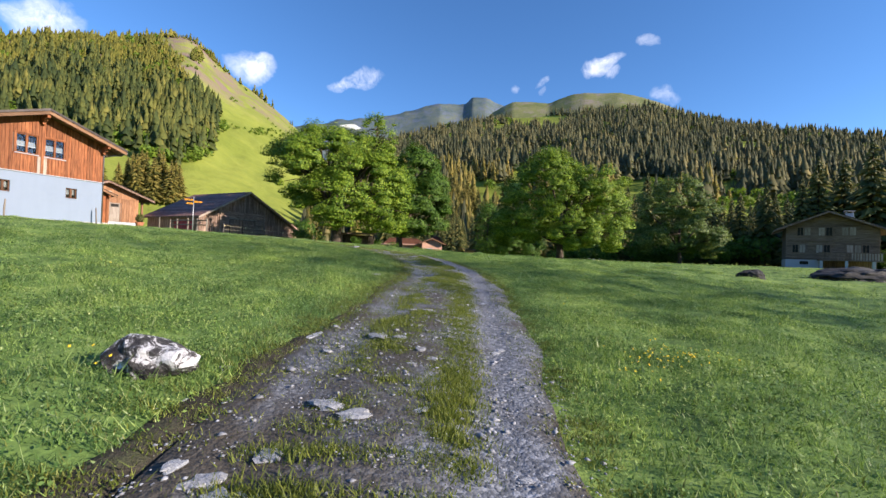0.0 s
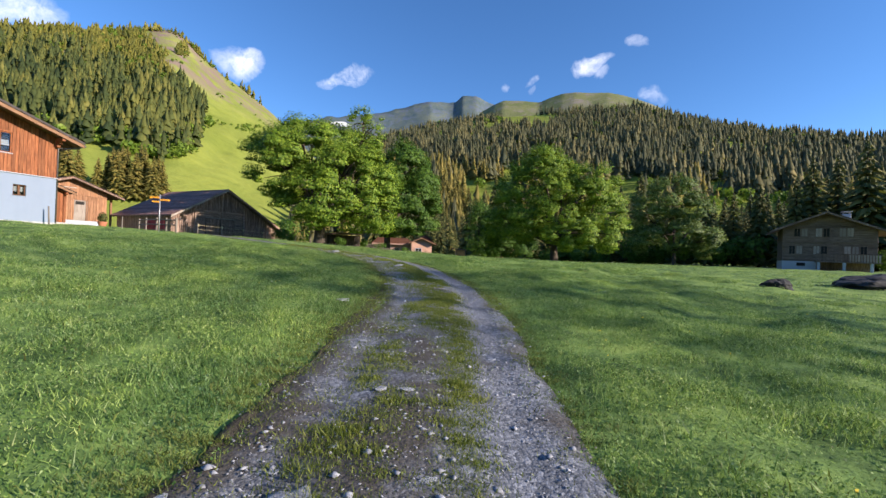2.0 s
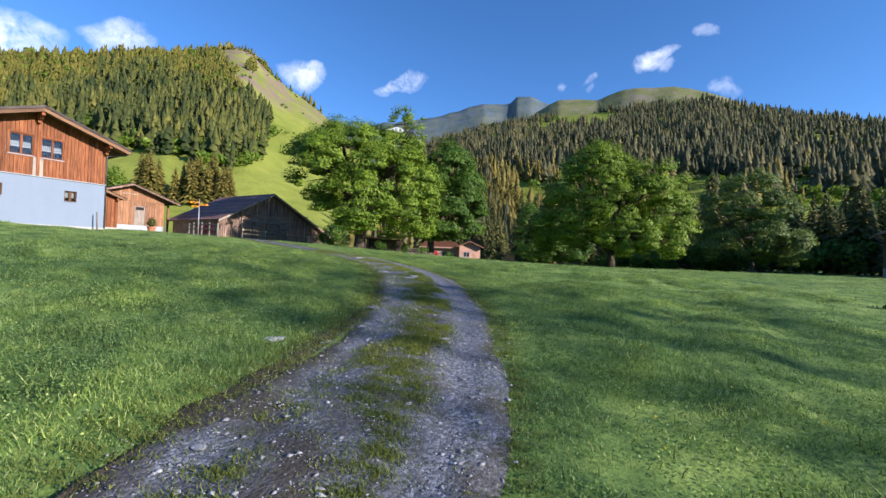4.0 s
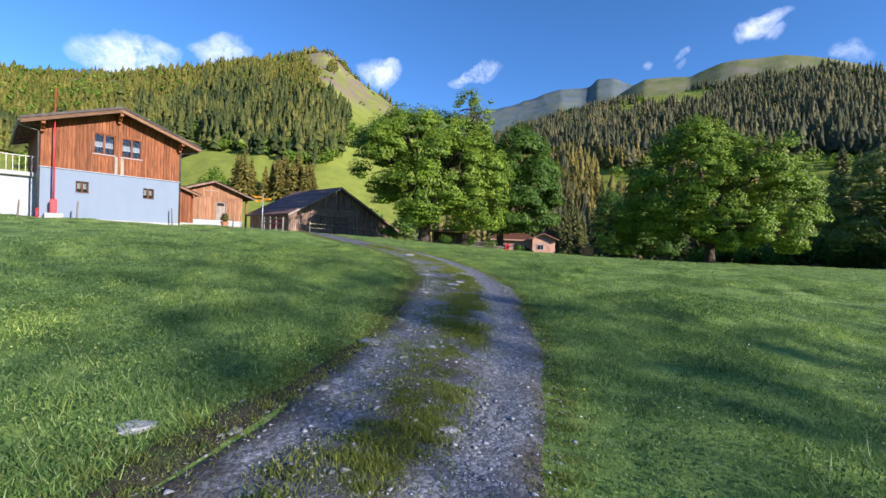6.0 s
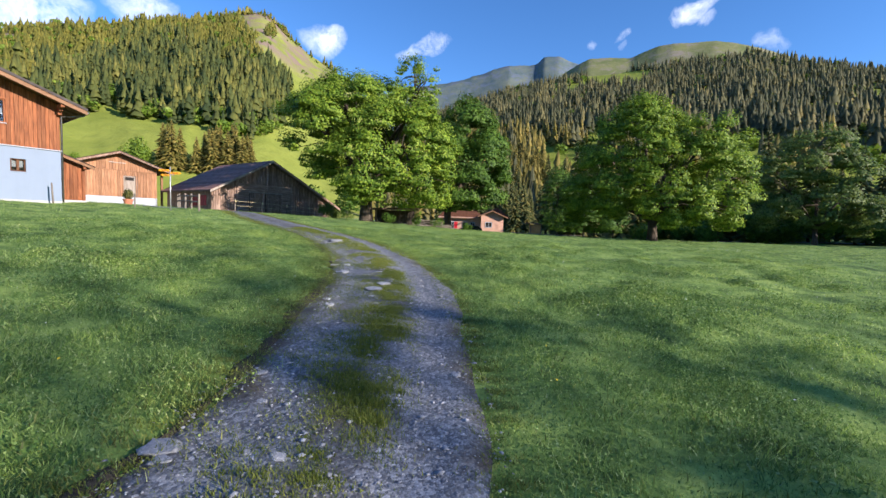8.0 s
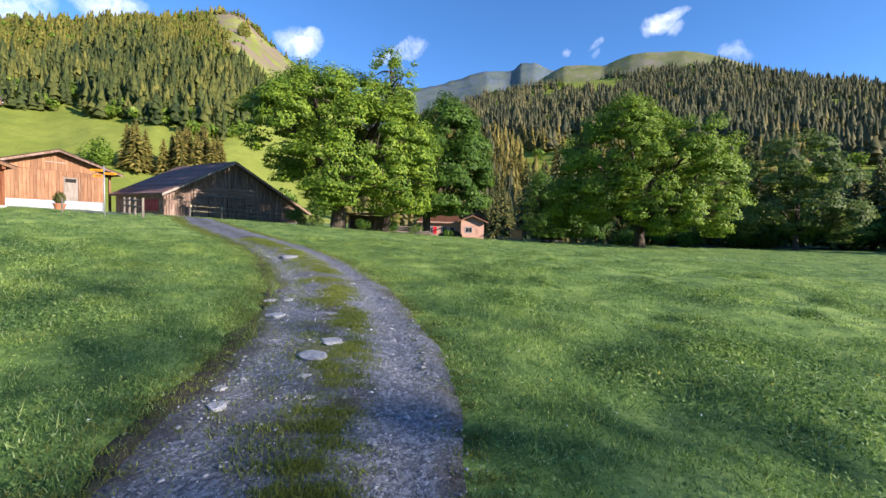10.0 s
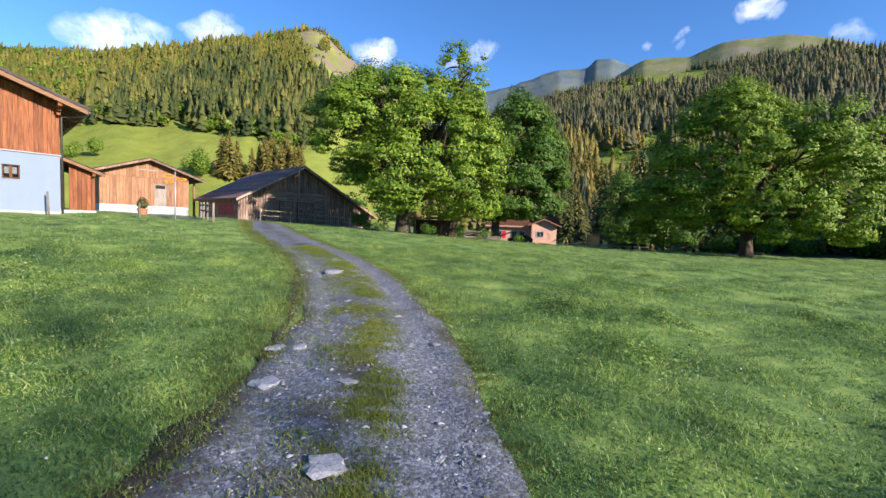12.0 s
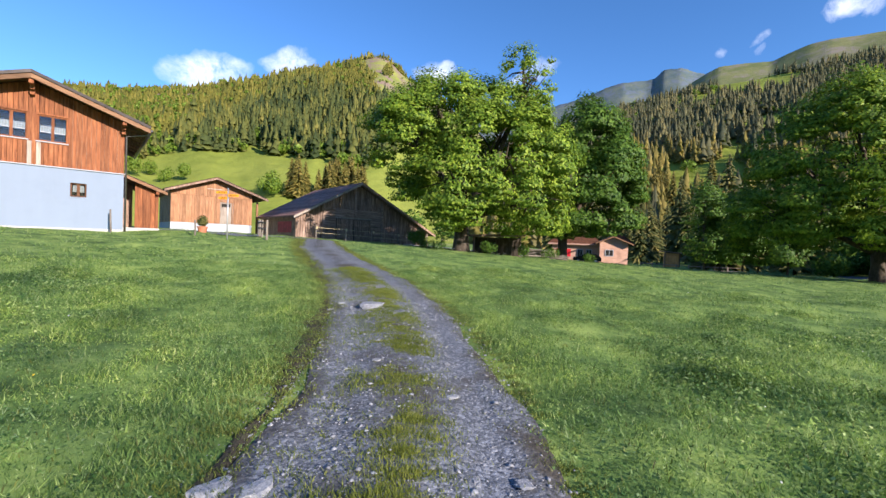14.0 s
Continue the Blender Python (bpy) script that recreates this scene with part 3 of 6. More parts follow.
LEFT_CREST = [(-182, 8), (-110, 9), (-75, 11), (-65, 13.0), (-59, 14.2), (-53.5, 15.3), (-50.3, 16.1), (-46.9, 17.4), (-43, 18.6), (-38.9, 20.1), (-34.4, 21.3), (-31.6, 22.3), (-29.7, 22.9), (-28.3, 23.1),
              (-27.4, 22.8), (-26.1, 21.8), (-24.5, 20.6), (-23, 19.7), (-21.2, 18.9), (-19.2, 17.7), (-17.6, 16.6), (-16, 15.2), (-13, 12.5), (-8, 8.5), (0, 3), (6, 0)]
RIGHT_CREST = [(-17, 6), (-12, 11), (-7.6, 13.6), (-3, 15.2), (4.2, 17.2), (9.6, 18.1), (15, 18.3), (20.2, 18.5), (25.1, 18.6), (29.8, 18.3), (34.1, 17.0), (38.2, 15.6), (41.8, 14.4), (45.2, 13.7),
               (48.2, 12.8), (51.4, 11.9), (70, 9), (110, 8), (182, 8)]
FAR_CREST = [(-24, 13), (-15.6, 15.8), (-12, 16.3), (-10.6, 16.9), (-5.8, 17.7), (-2.1, 18.5), (0.9, 19.5), (3.0, 20.1), (5.5, 19.7), (6.5, 19.9), (7.3, 20.7), (9.3, 20.7), (10.7, 19.9), (14, 19.0), (20, 17)]
DOME_CREST = [(8, 17), (10.0, 18.8), (11.6, 19.7), (12.9, 20.2), (15.1, 20.1), (17.6, 19.8), (18.8, 20.2), (20.7, 20.7), (22.2, 20.8), (24.3, 20.5), (26.4, 20.4), (28.3, 19.9), (30.2, 19.2), (33, 17.8), (38, 14.5)]
ridge("mountain_far", FAR_CREST, 1500, 2600, M_FAR, "distant rocky ridge with blue haze in its colour", 1.2, 0.028, 30, 0.3, 0.25, 3.0)
ridge("mountain_dome", DOME_CREST, 950, 1700, M_DOME, "high rounded pasture above the forest", 0.9, 0.009, 30, 0.3, 0.25, 5.0)
az_l, V_l = ridge("hillside_west", LEFT_CREST, 190, 900, M_HILL_L, "sunlit green hillside with forest above the meadow", 1.12, 0.018, 60, 0.5, 0.5, 1.0)
az_r, V_r = ridge("hillside_east", RIGHT_CREST, 210, 950, M_HILL_R, "forested mountain slope with small clearings", 1.12, 0.012, 60, 0.5, 0.5, 9.0)


def snow_patch():
    s = Shape()
    a = [direction(az, el) for az, el in ((-10.6, 16.25), (-9.6, 16.5), (-8.6, 16.6), (-7.7, 16.2), (-8.4, 15.9), (-9.4, 16.05))]
    s.add([tuple(c * 1480 for c in p) for p in a] + [tuple(c * 1500 for c in p) for p in a], [tuple(range(6)), tuple(range(11, 5, -1))] + [((i + 1) % 6, i, 6 + i, 6 + (i + 1) % 6) for i in range(6)])
    solid("snow_patch", s, M_SNOW, Matrix(), "white snow patch lying on the distant ridge", "snow", kind="structure")


snow_patch()


def on_slope(az_axis, V, az, s):
    """Points of a slope by azimuth and height share."""
    n = V.shape[0] - 2
    fi = np.clip(s, 0, 0.999) * (n - 1)
    i = fi.astype(int)
    fj = np.clip((az - az_axis[0]) / (az_axis[1] - az_axis[0]), 0, len(az_axis) - 1.001)
    j = fj.astype(int)
    a, b = (fi - i)[:, None], (fj - j)[:, None]
    return (V[i, j] * (1 - a) + V[i + 1, j] * a) * (1 - b) + (V[i, j + 1] * (1 - a) + V[i + 1, j + 1] * a) * b


def conifers(points, heights, name, mat, label, parent_kind="stuff", tiers=6, sides=8, slim=0.15):
    """Many small firs in one mesh: jagged tiers, each shifted and tilted a little."""
    V, F, base = [], [], 0
    n = len(points)
    P, Hh = np.asarray(points), np.asarray(heights)
    for t in range(tiers):
        z0 = Hh * (0.06 + 0.94 * t / tiers * 0.86)
        z1 = Hh * (0.06 + 0.94 * min(1.0, (t + 1.75) / tiers))
        r0 = Hh * slim * (1 - 0.86 * t / tiers) * rng.uniform(0.8, 1.25, n)
        ang = rng.uniform(0, 6.28, n)[:, None] + np.arange(sides)[None] * 2 * math.pi / sides
        rr = r0[:, None] * rng.uniform(0.35, 1.35, (n, sides))
        zz = z0[:, None] + Hh[:, None] * rng.uniform(-0.05, 0.07, (n, sides))
        ring = np.stack([P[:, 0:1] + rr * np.cos(ang), P[:, 1:2] + rr * np.sin(ang), P[:, 2:3] + zz], -1)
        tip = np.stack([P[:, 0] + rng.normal(0, 0.01, n) * Hh, P[:, 1] + rng.normal(0, 0.01, n) * Hh, P[:, 2] + z1], -1)
        block = np.concatenate([ring, tip[:, None]], 1)
        V.append(block.reshape(-1, 3))
        o = base + np.arange(n)[:, None] * (sides + 1)
        for q in range(sides):
            F.append(np.concatenate([o + q, o + (q + 1) % sides, o + sides], 1))
        base += n * (sides + 1)
    me = big_mesh(name, np.concatenate(V), np.concatenate(F), mat)
    tone = np.clip(0.5 + 0.9 * patch_noise(P, 0.03, 6.0) + rng.normal(0, 0.2, n), 0, 1)
    me.attributes.new("tone", "FLOAT", "POINT").data.foreach_set("value", np.tile(np.repeat(tone, sides + 1), tiers).astype(np.float32))
    return tagged(new(name, me), label, "forest", kind=parent_kind)


def leaf_cards(centres, normals, sizes, seed=0):
    """Quads folded along the middle, one leafy spray each: verts and faces."""
    r = np.random.default_rng(seed)
    n = len(centres)
    nrm = normals / np.linalg.norm(normals, axis=1)[:, None]
    a = np.cross(nrm, r.normal(size=(n, 3)))
    a /= np.linalg.norm(a, axis=1)[:, None] + 1e-9
    b = np.cross(nrm, a)
    s = sizes[:, None]
    k = r.uniform(0.5, 1.0, (n, 1))
    droop = nrm * s * r.uniform(-0.35, 0.1, (n, 1))
    quad = np.stack([centres - a * s, centres + b * s * k * 0.8 + droop, centres + a * s, centres - b * s * k * 0.8 + droop], 1)
    F = np.arange(n * 4).reshape(n, 4)
    return quad.reshape(-1, 3), F


def round_trees(points, heights, name, mat, label, leaves=90):
    """Many far broadleaf trees in one mesh of leaf sprays."""
    C, N, S = [], [], []
    fine = 0.13 * math.sqrt(80 / leaves)
    for p, hh in zip(points, heights):
        for lobe in range(3):
            c = np.array(p) + np.array([rng.normal(0, 0.16) * hh, rng.normal(0, 0.16) * hh, hh * rng.uniform(0.42, 0.68)])
            d = rng.normal(size=(leaves // 3, 3))
            d /= np.linalg.norm(d, axis=1)[:, None]
            C.append(c + d * hh * np.array([0.3, 0.3, 0.32]) * rng.uniform(0.7, 1.05, (len(d), 1)))
            N.append(d + rng.normal(0, 0.35, d.shape))
            S.append(np.full(len(d), hh * fine) * rng.uniform(0.6, 1.3, len(d)))
    v, f = leaf_cards(np.concatenate(C), np.concatenate(N), np.concatenate(S), 3)
    ob = new(name, big_mesh(name, v, f, mat))
    return tagged(ob, label, "forest", kind="stuff")


def elevation(p):
    return np.degrees(np.arctan2(p[:, 2] - 1.5, np.hypot(p[:, 0], p[:, 1])))


def bearing(p):
    return np.degrees(np.arctan2(p[:, 0], p[:, 1]))


def patch_noise(p, scale, seed):
    return np.array([noise.noise(Vector((float(q[0]) * scale, float(q[1]) * scale, seed))) for q in p])


def plant_west():
    n = 21000
    az = rng.uniform(-82, -15, n)
    s = rng.uniform(0.08, 1.0, n) ** 0.8
    p = on_slope(az_l, V_l, az, s)
    el = elevation(p)
    low = np.interp(az, [-80, -56, -52.5, -49.4, -45.7, -42.2, -39.9, -35.4, -33.4, -30.6, -27.9, -25.6, -24.6], [8, 7.0, 8.1, 9.2, 9.7, 10.5, 9.9, 10.1, 10.0, 9.2, 9.4, 10.8, 13.3])
    bare = np.interp(el, [8, 14.3, 16.2, 18, 20.4, 22, 24], [-24.6, -24.4, -25.6, -27.3, -29.4, -31.8, -33])
    pn = patch_noise(p, 0.012, 4.0)
    fine = patch_noise(p, 0.05, 14.0)
    keep = (el > low + pn * 0.9) & (az < bare + pn * 1.8 + fine * 0.8) & (pn + 0.4 * fine > -0.5)
    keep |= (az < -24.8) & (az > bare) & (s > 0.965) & (rng.uniform(size=n) < 0.9)
    keep |= ((az + 27.4) ** 2 + ((el - 21.2) * 1.3) ** 2 < 0.5) | ((az > -25) & (az < -16) & (s > 0.975) & (fine > 0.1))
    hedge = (az > -24.6) & (az < -15.5) & (np.abs(el - 14.2 + pn * 0.5) < 0.42) & (rng.uniform(size=n) < 0.75)
    hedge |= (az > bare) & (az < -16) & (el > 14.5) & (fine > 0.33) & (rng.uniform(size=n) < 0.25)
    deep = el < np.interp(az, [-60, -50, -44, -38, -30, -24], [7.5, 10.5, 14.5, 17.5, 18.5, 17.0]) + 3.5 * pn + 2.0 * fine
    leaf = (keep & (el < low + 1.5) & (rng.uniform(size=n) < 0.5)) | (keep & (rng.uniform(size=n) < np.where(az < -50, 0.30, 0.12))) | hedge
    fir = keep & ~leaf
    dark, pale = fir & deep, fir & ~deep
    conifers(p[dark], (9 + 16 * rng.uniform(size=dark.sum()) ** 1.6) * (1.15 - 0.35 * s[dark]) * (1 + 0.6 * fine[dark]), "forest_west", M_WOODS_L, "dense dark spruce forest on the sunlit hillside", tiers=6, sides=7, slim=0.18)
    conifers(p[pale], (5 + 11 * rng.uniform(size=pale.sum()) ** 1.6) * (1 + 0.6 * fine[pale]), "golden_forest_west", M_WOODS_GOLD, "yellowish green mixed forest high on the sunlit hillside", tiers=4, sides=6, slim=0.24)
    k = rng.permutation(np.flatnonzero(leaf))[:1500]
    round_trees(p[k], np.where(hedge[k], rng.uniform(2.5, 6, len(k)), rng.uniform(6, 12, len(k))), "broadleaf_forest_west", M_LIME, "fresh green broadleaf trees along the forest edge", 54)


def plant_east():
    n = 14500
    az = rng.uniform(-15, 62, n)
    s = rng.uniform(0.0, 1.0, n) ** 0.72
    p = on_slope(az_r, V_r, az, s)
    el = elevation(p)
    keep = np.ones(n, bool)
    pn = patch_noise(p, 0.010, 11.0)
    fine = patch_noise(p, 0.04, 19.0)
    for a, e, wa, we in ((29.5, 7.6, 4.0, 2.2), (12.4, 7.0, 4.4, 3.0), (41.5, 5.0, 6.5, 2.2), (16.0, 17.6, 4.2, 0.7), (16.0, 10.8, 3.4, 0.8), (8.0, 9.2, 3.0, 0.6), (37, 8.2, 3.5, 0.6), (18, 13.6, 3.4, 0.7), (36, 12.0, 3.0, 0.4), (1.0, 12.2, 3.0, 0.4), (24, 15.0, 3.0, 0.4)):
        keep &= ((az - a) / wa) ** 2 + ((el - e - 0.03 * (az - a)) / we) ** 2 > 1 + pn * 0.9
    keep &= (pn + 0.5 * fine > -0.5) & ~((az > 16) & (s < 0.1))
    leaf = keep & (rng.uniform(size=n) < np.where(el < 9, 0.10, 0.03))
    fir = keep & ~leaf
    hh = (11 + 18 * rng.uniform(size=fir.sum()) ** 1.3) * (1.15 - 0.5 * s[fir]) * (1 + 0.5 * fine[fir])
    # most low firs take the material that has sunlight in its colour
    sun_toned = (el[fir] < 12.0 + 4 * pn[fir] - 0.12 * np.abs(az[fir] - 4)) & (rng.uniform(size=fir.sum()) < 0.72)
    conifers(p[fir][sun_toned], hh[sun_toned] * 0.9, "golden_spruces_east", M_WOODS_SUN, "golden green spruces low on the slope with sunlight in their colour", tiers=9, sides=9, slim=0.17)
    conifers(p[fir][~sun_toned], hh[~sun_toned], "forest_east", M_WOODS_R, "dark spruce forest covering the mountain slope", tiers=6, sides=6, slim=0.18)
    round_trees(p[leaf][:480], rng.uniform(7, 14, min(480, leaf.sum())), "broadleaf_forest_east", M_LIME, "pale green broadleaf trees among the spruces", 60)
    # lone trees on the clearings
    q = [(27.2, 9.9), (30.6, 9.8), (43.5, 7.0), (45.2, 6.9), (46.8, 6.8), (41.0, 7.8), (40.2, 7.2), (44.4, 5.9), (10.4, 9.6), (38.0, 6.6)]
    pts = []
    for a, e in q:
        line = on_slope(az_r, V_r, np.full(200, float(a)), np.linspace(0.02, 0.9, 200))
        pts.append(line[np.abs(elevation(line) - (e - 1.2)).argmin()])
    round_trees(pts, [13, 15, 14, 16, 14, 13, 12, 12, 14, 13], "clearing_trees", M_LIME, "round pale green trees standing on the clearing", 240)


plant_west()
plant_east()

# ---------------------------------------------------------------- buildings
FARM_TURN = 60.0                       # all farm buildings stand at this angle


def board_row(parent, x0, x1, bottom, top, y, width, mat, thick=0.03, gaps=(), seed=1, name="plank"):
    """Upright boards from x0 to x1; bottom and top are functions of x; gaps are (x0, x1, z0, z1) left open."""
    r = random.Random(seed)
    x = x0
    while x < x1 - 0.02:
        w = min(width * r.uniform(0.85, 1.15), x1 - x)
        xm = x + w / 2
        pieces = [(bottom(xm), min(top(x), top(x + w)))]
        for a, b, c, d in gaps:
            if a - w / 2 < xm < b + w / 2:
                pieces = [q for lo, hi in pieces for q in ((lo, min(hi, c)), (max(lo, d), hi)) if q[1] - q[0] > 0.03]
        for lo, hi in pieces:
            dy = r.uniform(-0.008, 0.008)
            gap = 0.006 if mat is not M_DARKWOOD else 0.014
            s = Shape().box(-w / 2 + gap, -thick / 2, 0, w / 2 - gap, thick / 2, hi - lo, 0.005)
            part(name, s, mat, parent, at=pose(xm, y + dy, lo))
        x += w


def window_unit(parent, x0, z0, x1, z1, y, frame_mat, sashes=2, curtain=0.45, sill_mat=None, bar=True, name="window"):
    """A casement: frame, sashes with glass, half curtain behind, sill. y is the wall's face, the window stands 8 cm inside."""
    w = thing(name, pose(x0, y, z0), "casement window with white half curtains", "")
    w.parent = parent
    W, H, t = x1 - x0, z1 - z0, 0.06
    fr = Shape()
    for a in ((0, 0, t, H), (W - t, 0, W, H), (t, H - t, W - t, H), (t, 0, W - t, t)):
        fr.box(a[0], 0.03, a[1], a[2], 0.10, a[3], 0.008)
    part("window_frame", fr, frame_mat, w)
    sw = (W - 2 * t) / sashes
    for i in range(sashes):
        a = t + i * sw
        if i:
            part("mullion", Shape().box(a - 0.055, 0.02, t, a + 0.055, 0.09, H - t, 0.006), frame_mat, w)
        p = part("pane", Shape().box(a + 0.02, 0.066, t, a + sw - 0.02, 0.072, H - t), M_GLASS, w)
        p.visible_shadow = False
        if bar:
            part("glazing_bar", Shape().box(a + 0.03, 0.052, H * 0.36, a + sw - 0.03, 0.064, H * 0.36 + 0.025), M_WHITE, w)
        c = Shape()
        k = 9
        top, low = H * (0.36 + curtain), H * 0.36
        pts = [(a + 0.03 + (sw - 0.06) * j / k, 0.16 + 0.012 * (j % 2)) for j in range(k + 1)]
        c.add([(x, yy, low) for x, yy in pts] + [(x, yy, top) for x, yy in pts], [(j, j + 1, k + 2 + j, k + 1 + j) for j in range(k)])
        c.add([(x, yy + 0.01, low) for x, yy in pts] + [(x, yy + 0.01, top) for x, yy in pts], [(j + 1, j, k + 1 + j, k + 2 + j) for j in range(k)])
        part("curtain", c, M_CURTAIN, w)
    part("backing", Shape().box(0.01, 0.34, 0.01, W - 0.01, 0.36, H - 0.01), M_DARK, w)
    part("window_sill", Shape().box(-0.05, -0.06, -0.05, W + 0.05, 0.05, 0.0, 0.01), sill_mat or M_WHITE, w)
    return w


def pierced(x0, z0, x1, z1, y0, y1, holes):
    """A wall with rectangular openings through it."""
    s = Shape()
    zs = sorted({z0, z1, *[h[1] for h in holes], *[h[3] for h in holes]})
    for lo, hi in zip(zs, zs[1:]):
        x = x0
        for a, b in sorted((h[0], h[2]) for h in holes if h[1] <= lo and h[3] >= hi):
            if a > x:
                s.box(x, y0, lo, a, y1, hi)
            x = b
        if x1 > x:
            s.box(x, y0, lo, x1, y1, hi)
    return s


def slab(a, b, y0, y1, t):
    """A roof slope from a to b in x and z, thickness t upright."""
    return Shape().prism([(a[0], a[1]), (b[0], b[1]), (b[0], b[1] + t), (a[0], a[1] + t)] if b[0] > a[0] else [(b[0], b[1]), (a[0], a[1]), (a[0], a[1] + t), (b[0], b[1] + t)], y0, y1)


def tile_rows(parent, a, b, y0, y1, t, mat, rows, name="roof_course", lift=0.012):
    """Roof covering in overlapping courses, from the eave a up to the ridge b."""
    for i in range(rows):
        f0, f1 = i / rows, min(1.0, (i + 1.12) / rows)
        p = (a[0] + (b[0] - a[0]) * f0, a[1] + (b[1] - a[1]) * f0 + t + lift + 0.022)
        q = (a[0] + (b[0] - a[0]) * f1, a[1] + (b[1] - a[1]) * f1 + t + lift)
        part(name, slab(p, q, y0, y1, 0.02), mat, parent)


def build_house():
    h = thing("house", pose(-26.3, 25.8, 2.6, 0, 0, FARM_TURN), "farmhouse with orange larch boards above a rendered ground floor coloured as in blue shade", "house")
    W, D, S0, A = 7.05, 9.5, 3.0, (3.6, 7.0)
    slope = (7.0 - 5.35) / 4.45
    roof_z = lambda x: 7.0 - slope * abs(x - 3.6)
    small = [(1.57, 1.69, 2.18, 2.39), (4.96, 1.67, 5.58, 2.35)]
    up = [(2.36, 4.22, 3.43, 5.46), (3.76, 4.2, 4.84, 5.44)]
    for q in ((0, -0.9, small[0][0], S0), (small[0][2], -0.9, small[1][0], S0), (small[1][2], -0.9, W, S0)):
        part("wall_panel", Shape().box(q[0], 0, q[1], q[2], 0.35, q[3]), M_PLASTER, h, "render with blue shade in its colour")
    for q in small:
        part("wall_panel", Shape().box(q[0], 0, -0.9, q[2], 0.35, q[1]), M_PLASTER, h, "render with blue shade in its colour")
        part("wall_panel", Shape().box(q[0], 0, q[3], q[2], 0.35, S0), M_PLASTER, h, "render with blue shade in its colour")
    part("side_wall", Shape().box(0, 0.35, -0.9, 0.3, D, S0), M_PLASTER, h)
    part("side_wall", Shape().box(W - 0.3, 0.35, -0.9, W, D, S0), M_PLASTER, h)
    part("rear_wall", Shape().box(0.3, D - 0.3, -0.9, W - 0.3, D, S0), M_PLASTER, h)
    part("plinth", Shape().box(-0.01, -0.03, -0.9, W + 0.03, 0.0, 0.12, 0.01), M_CONCRETE, h, "bare concrete plinth")
    part("drip_edge", Shape().box(-0.06, -0.075, S0, W + 0.06, 0.0, S0 + 0.05, 0.01), M_WHITE, h, "white drip board")
    part("upper_floor", Shape().box(0.05, 0.05, S0 - 0.1, W - 0.05, D - 0.05, S0), M_DARK, h)
    # boarded gable with its windows
    wall = part("gable_wall", Shape().prism([(0.02, S0 + 0.05), (up[0][0] - 0.02, S0 + 0.05), (up[0][0] - 0.02, roof_z(2.3) - 0.1), (0.02, roof_z(0.02) - 0.1)], 0.05, 0.2), M_DARKWOOD, h, "boarded wall behind the planks")
    part("gable_wall", Shape().prism([(up[1][2] + 0.02, S0 + 0.05), (W - 0.02, S0 + 0.05), (W - 0.02, roof_z(W) - 0.1), (up[1][2] + 0.02, roof_z(up[1][2]) - 0.1)], 0.05, 0.2), M_DARKWOOD, h)
    gaps = [(a, b - 0, c, d) for a, c, b, d in up]
    board_row(wall, 0.0, W, lambda x: S0 + 0.05, lambda x: roof_z(x) - 0.03, 0.018, 0.17, M_LARCH, 0.04, gaps, 3)
    part("side_wall", Shape().box(-0.005, 0.06, S0, 0.05, D, roof_z(0) - 0.05), M_LARCH, h)
    part("side_wall", Shape().box(W - 0.05, 0.06, S0, W + 0.005, D, roof_z(W) - 0.05), M_LARCH, h)
    part("rear_gable", Shape().prism([(0, S0), (W, S0), (W, roof_z(W)), (3.6, 7.0), (0, roof_z(0))], D - 0.1, D), M_LARCH, h)
    part("grey_panel", Shape().box(3.43, -0.012, S0 + 0.06, 3.58, 0.0, 4.15, 0.004), M_GREYWOOD, h, "weathered grey board below the windows")
    part("grey_panel", Shape().box(3.74, -0.012, S0 + 0.06, 3.90, 0.0, 4.12, 0.004), M_GREYWOOD, h, "weathered grey board below the windows")
    part("centre_post", Shape().box(3.59, -0.05, S0 + 0.06, 3.72, 0.0, 6.35, 0.01), M_LARCH, h)
    for a, c, b, d in up:
        window_unit(h, a, c, b, d, 0.0, M_LARCH, 2, 0.26)
        for q in ((a - 0.09, c - 0.02, a - 0.005, d + 0.08), (b + 0.005, c - 0.02, b + 0.09, d + 0.08), (a - 0.005, d + 0.004, b + 0.005, d + 0.08)):
            part("casing", Shape().box(q[0], -0.03, q[1], q[2], -0.004, q[3], 0.005), M_LARCH, h)
    for a, c, b, d in small:
        window_unit(h, a, c, b, d, 0.06, M_BROWN, 2, 0.5, None, False)
    # roof
    for tip in ((-0.85, 5.35), (8.05, 5.35)):
        tip = (tip[0], 7.0 - slope * abs(tip[0] - 3.6))
        part("roof_deck", slab(tip, A, -0.95, D + 0.6, 0.10), M_BEAM, h, "pale timber soffit")
        tile_rows(h, tip, A, -1.0, D + 0.65, 0.11, M_ROOF_GREY, 12)
        sgn = -1 if tip[0] < 3 else 1
        out = (tip[0] + sgn * 0.02, tip[1] - 0.16)
        part("bargeboard", slab(out, (3.6, 6.84), -1.0, -0.952, 0.2), M_BEAM, h, "pale larch bargeboard")
        part("verge_flashing", slab((tip[0] + sgn * 0.04, tip[1] + 0.05), (3.6, 7.07), -1.04, -1.001, 0.15), M_ROOF_GREY, h, "dark metal verge")
        for i in range(9):
            y = 0.3 + i * 1.05
            part("rafter", slab((tip[0] + sgn * -0.05, tip[1] - 0.14), (tip[0] - sgn * 0.9, tip[1] - 0.14 + slope * 0.85), y, y + 0.1, 0.13), M_DARKWOOD, h)
        gut = [(tip[0] + sgn * 0.08, -0.9, tip[1] - 0.02), (tip[0] + sgn * 0.08, D + 0.6, tip[1] - 0.02)]
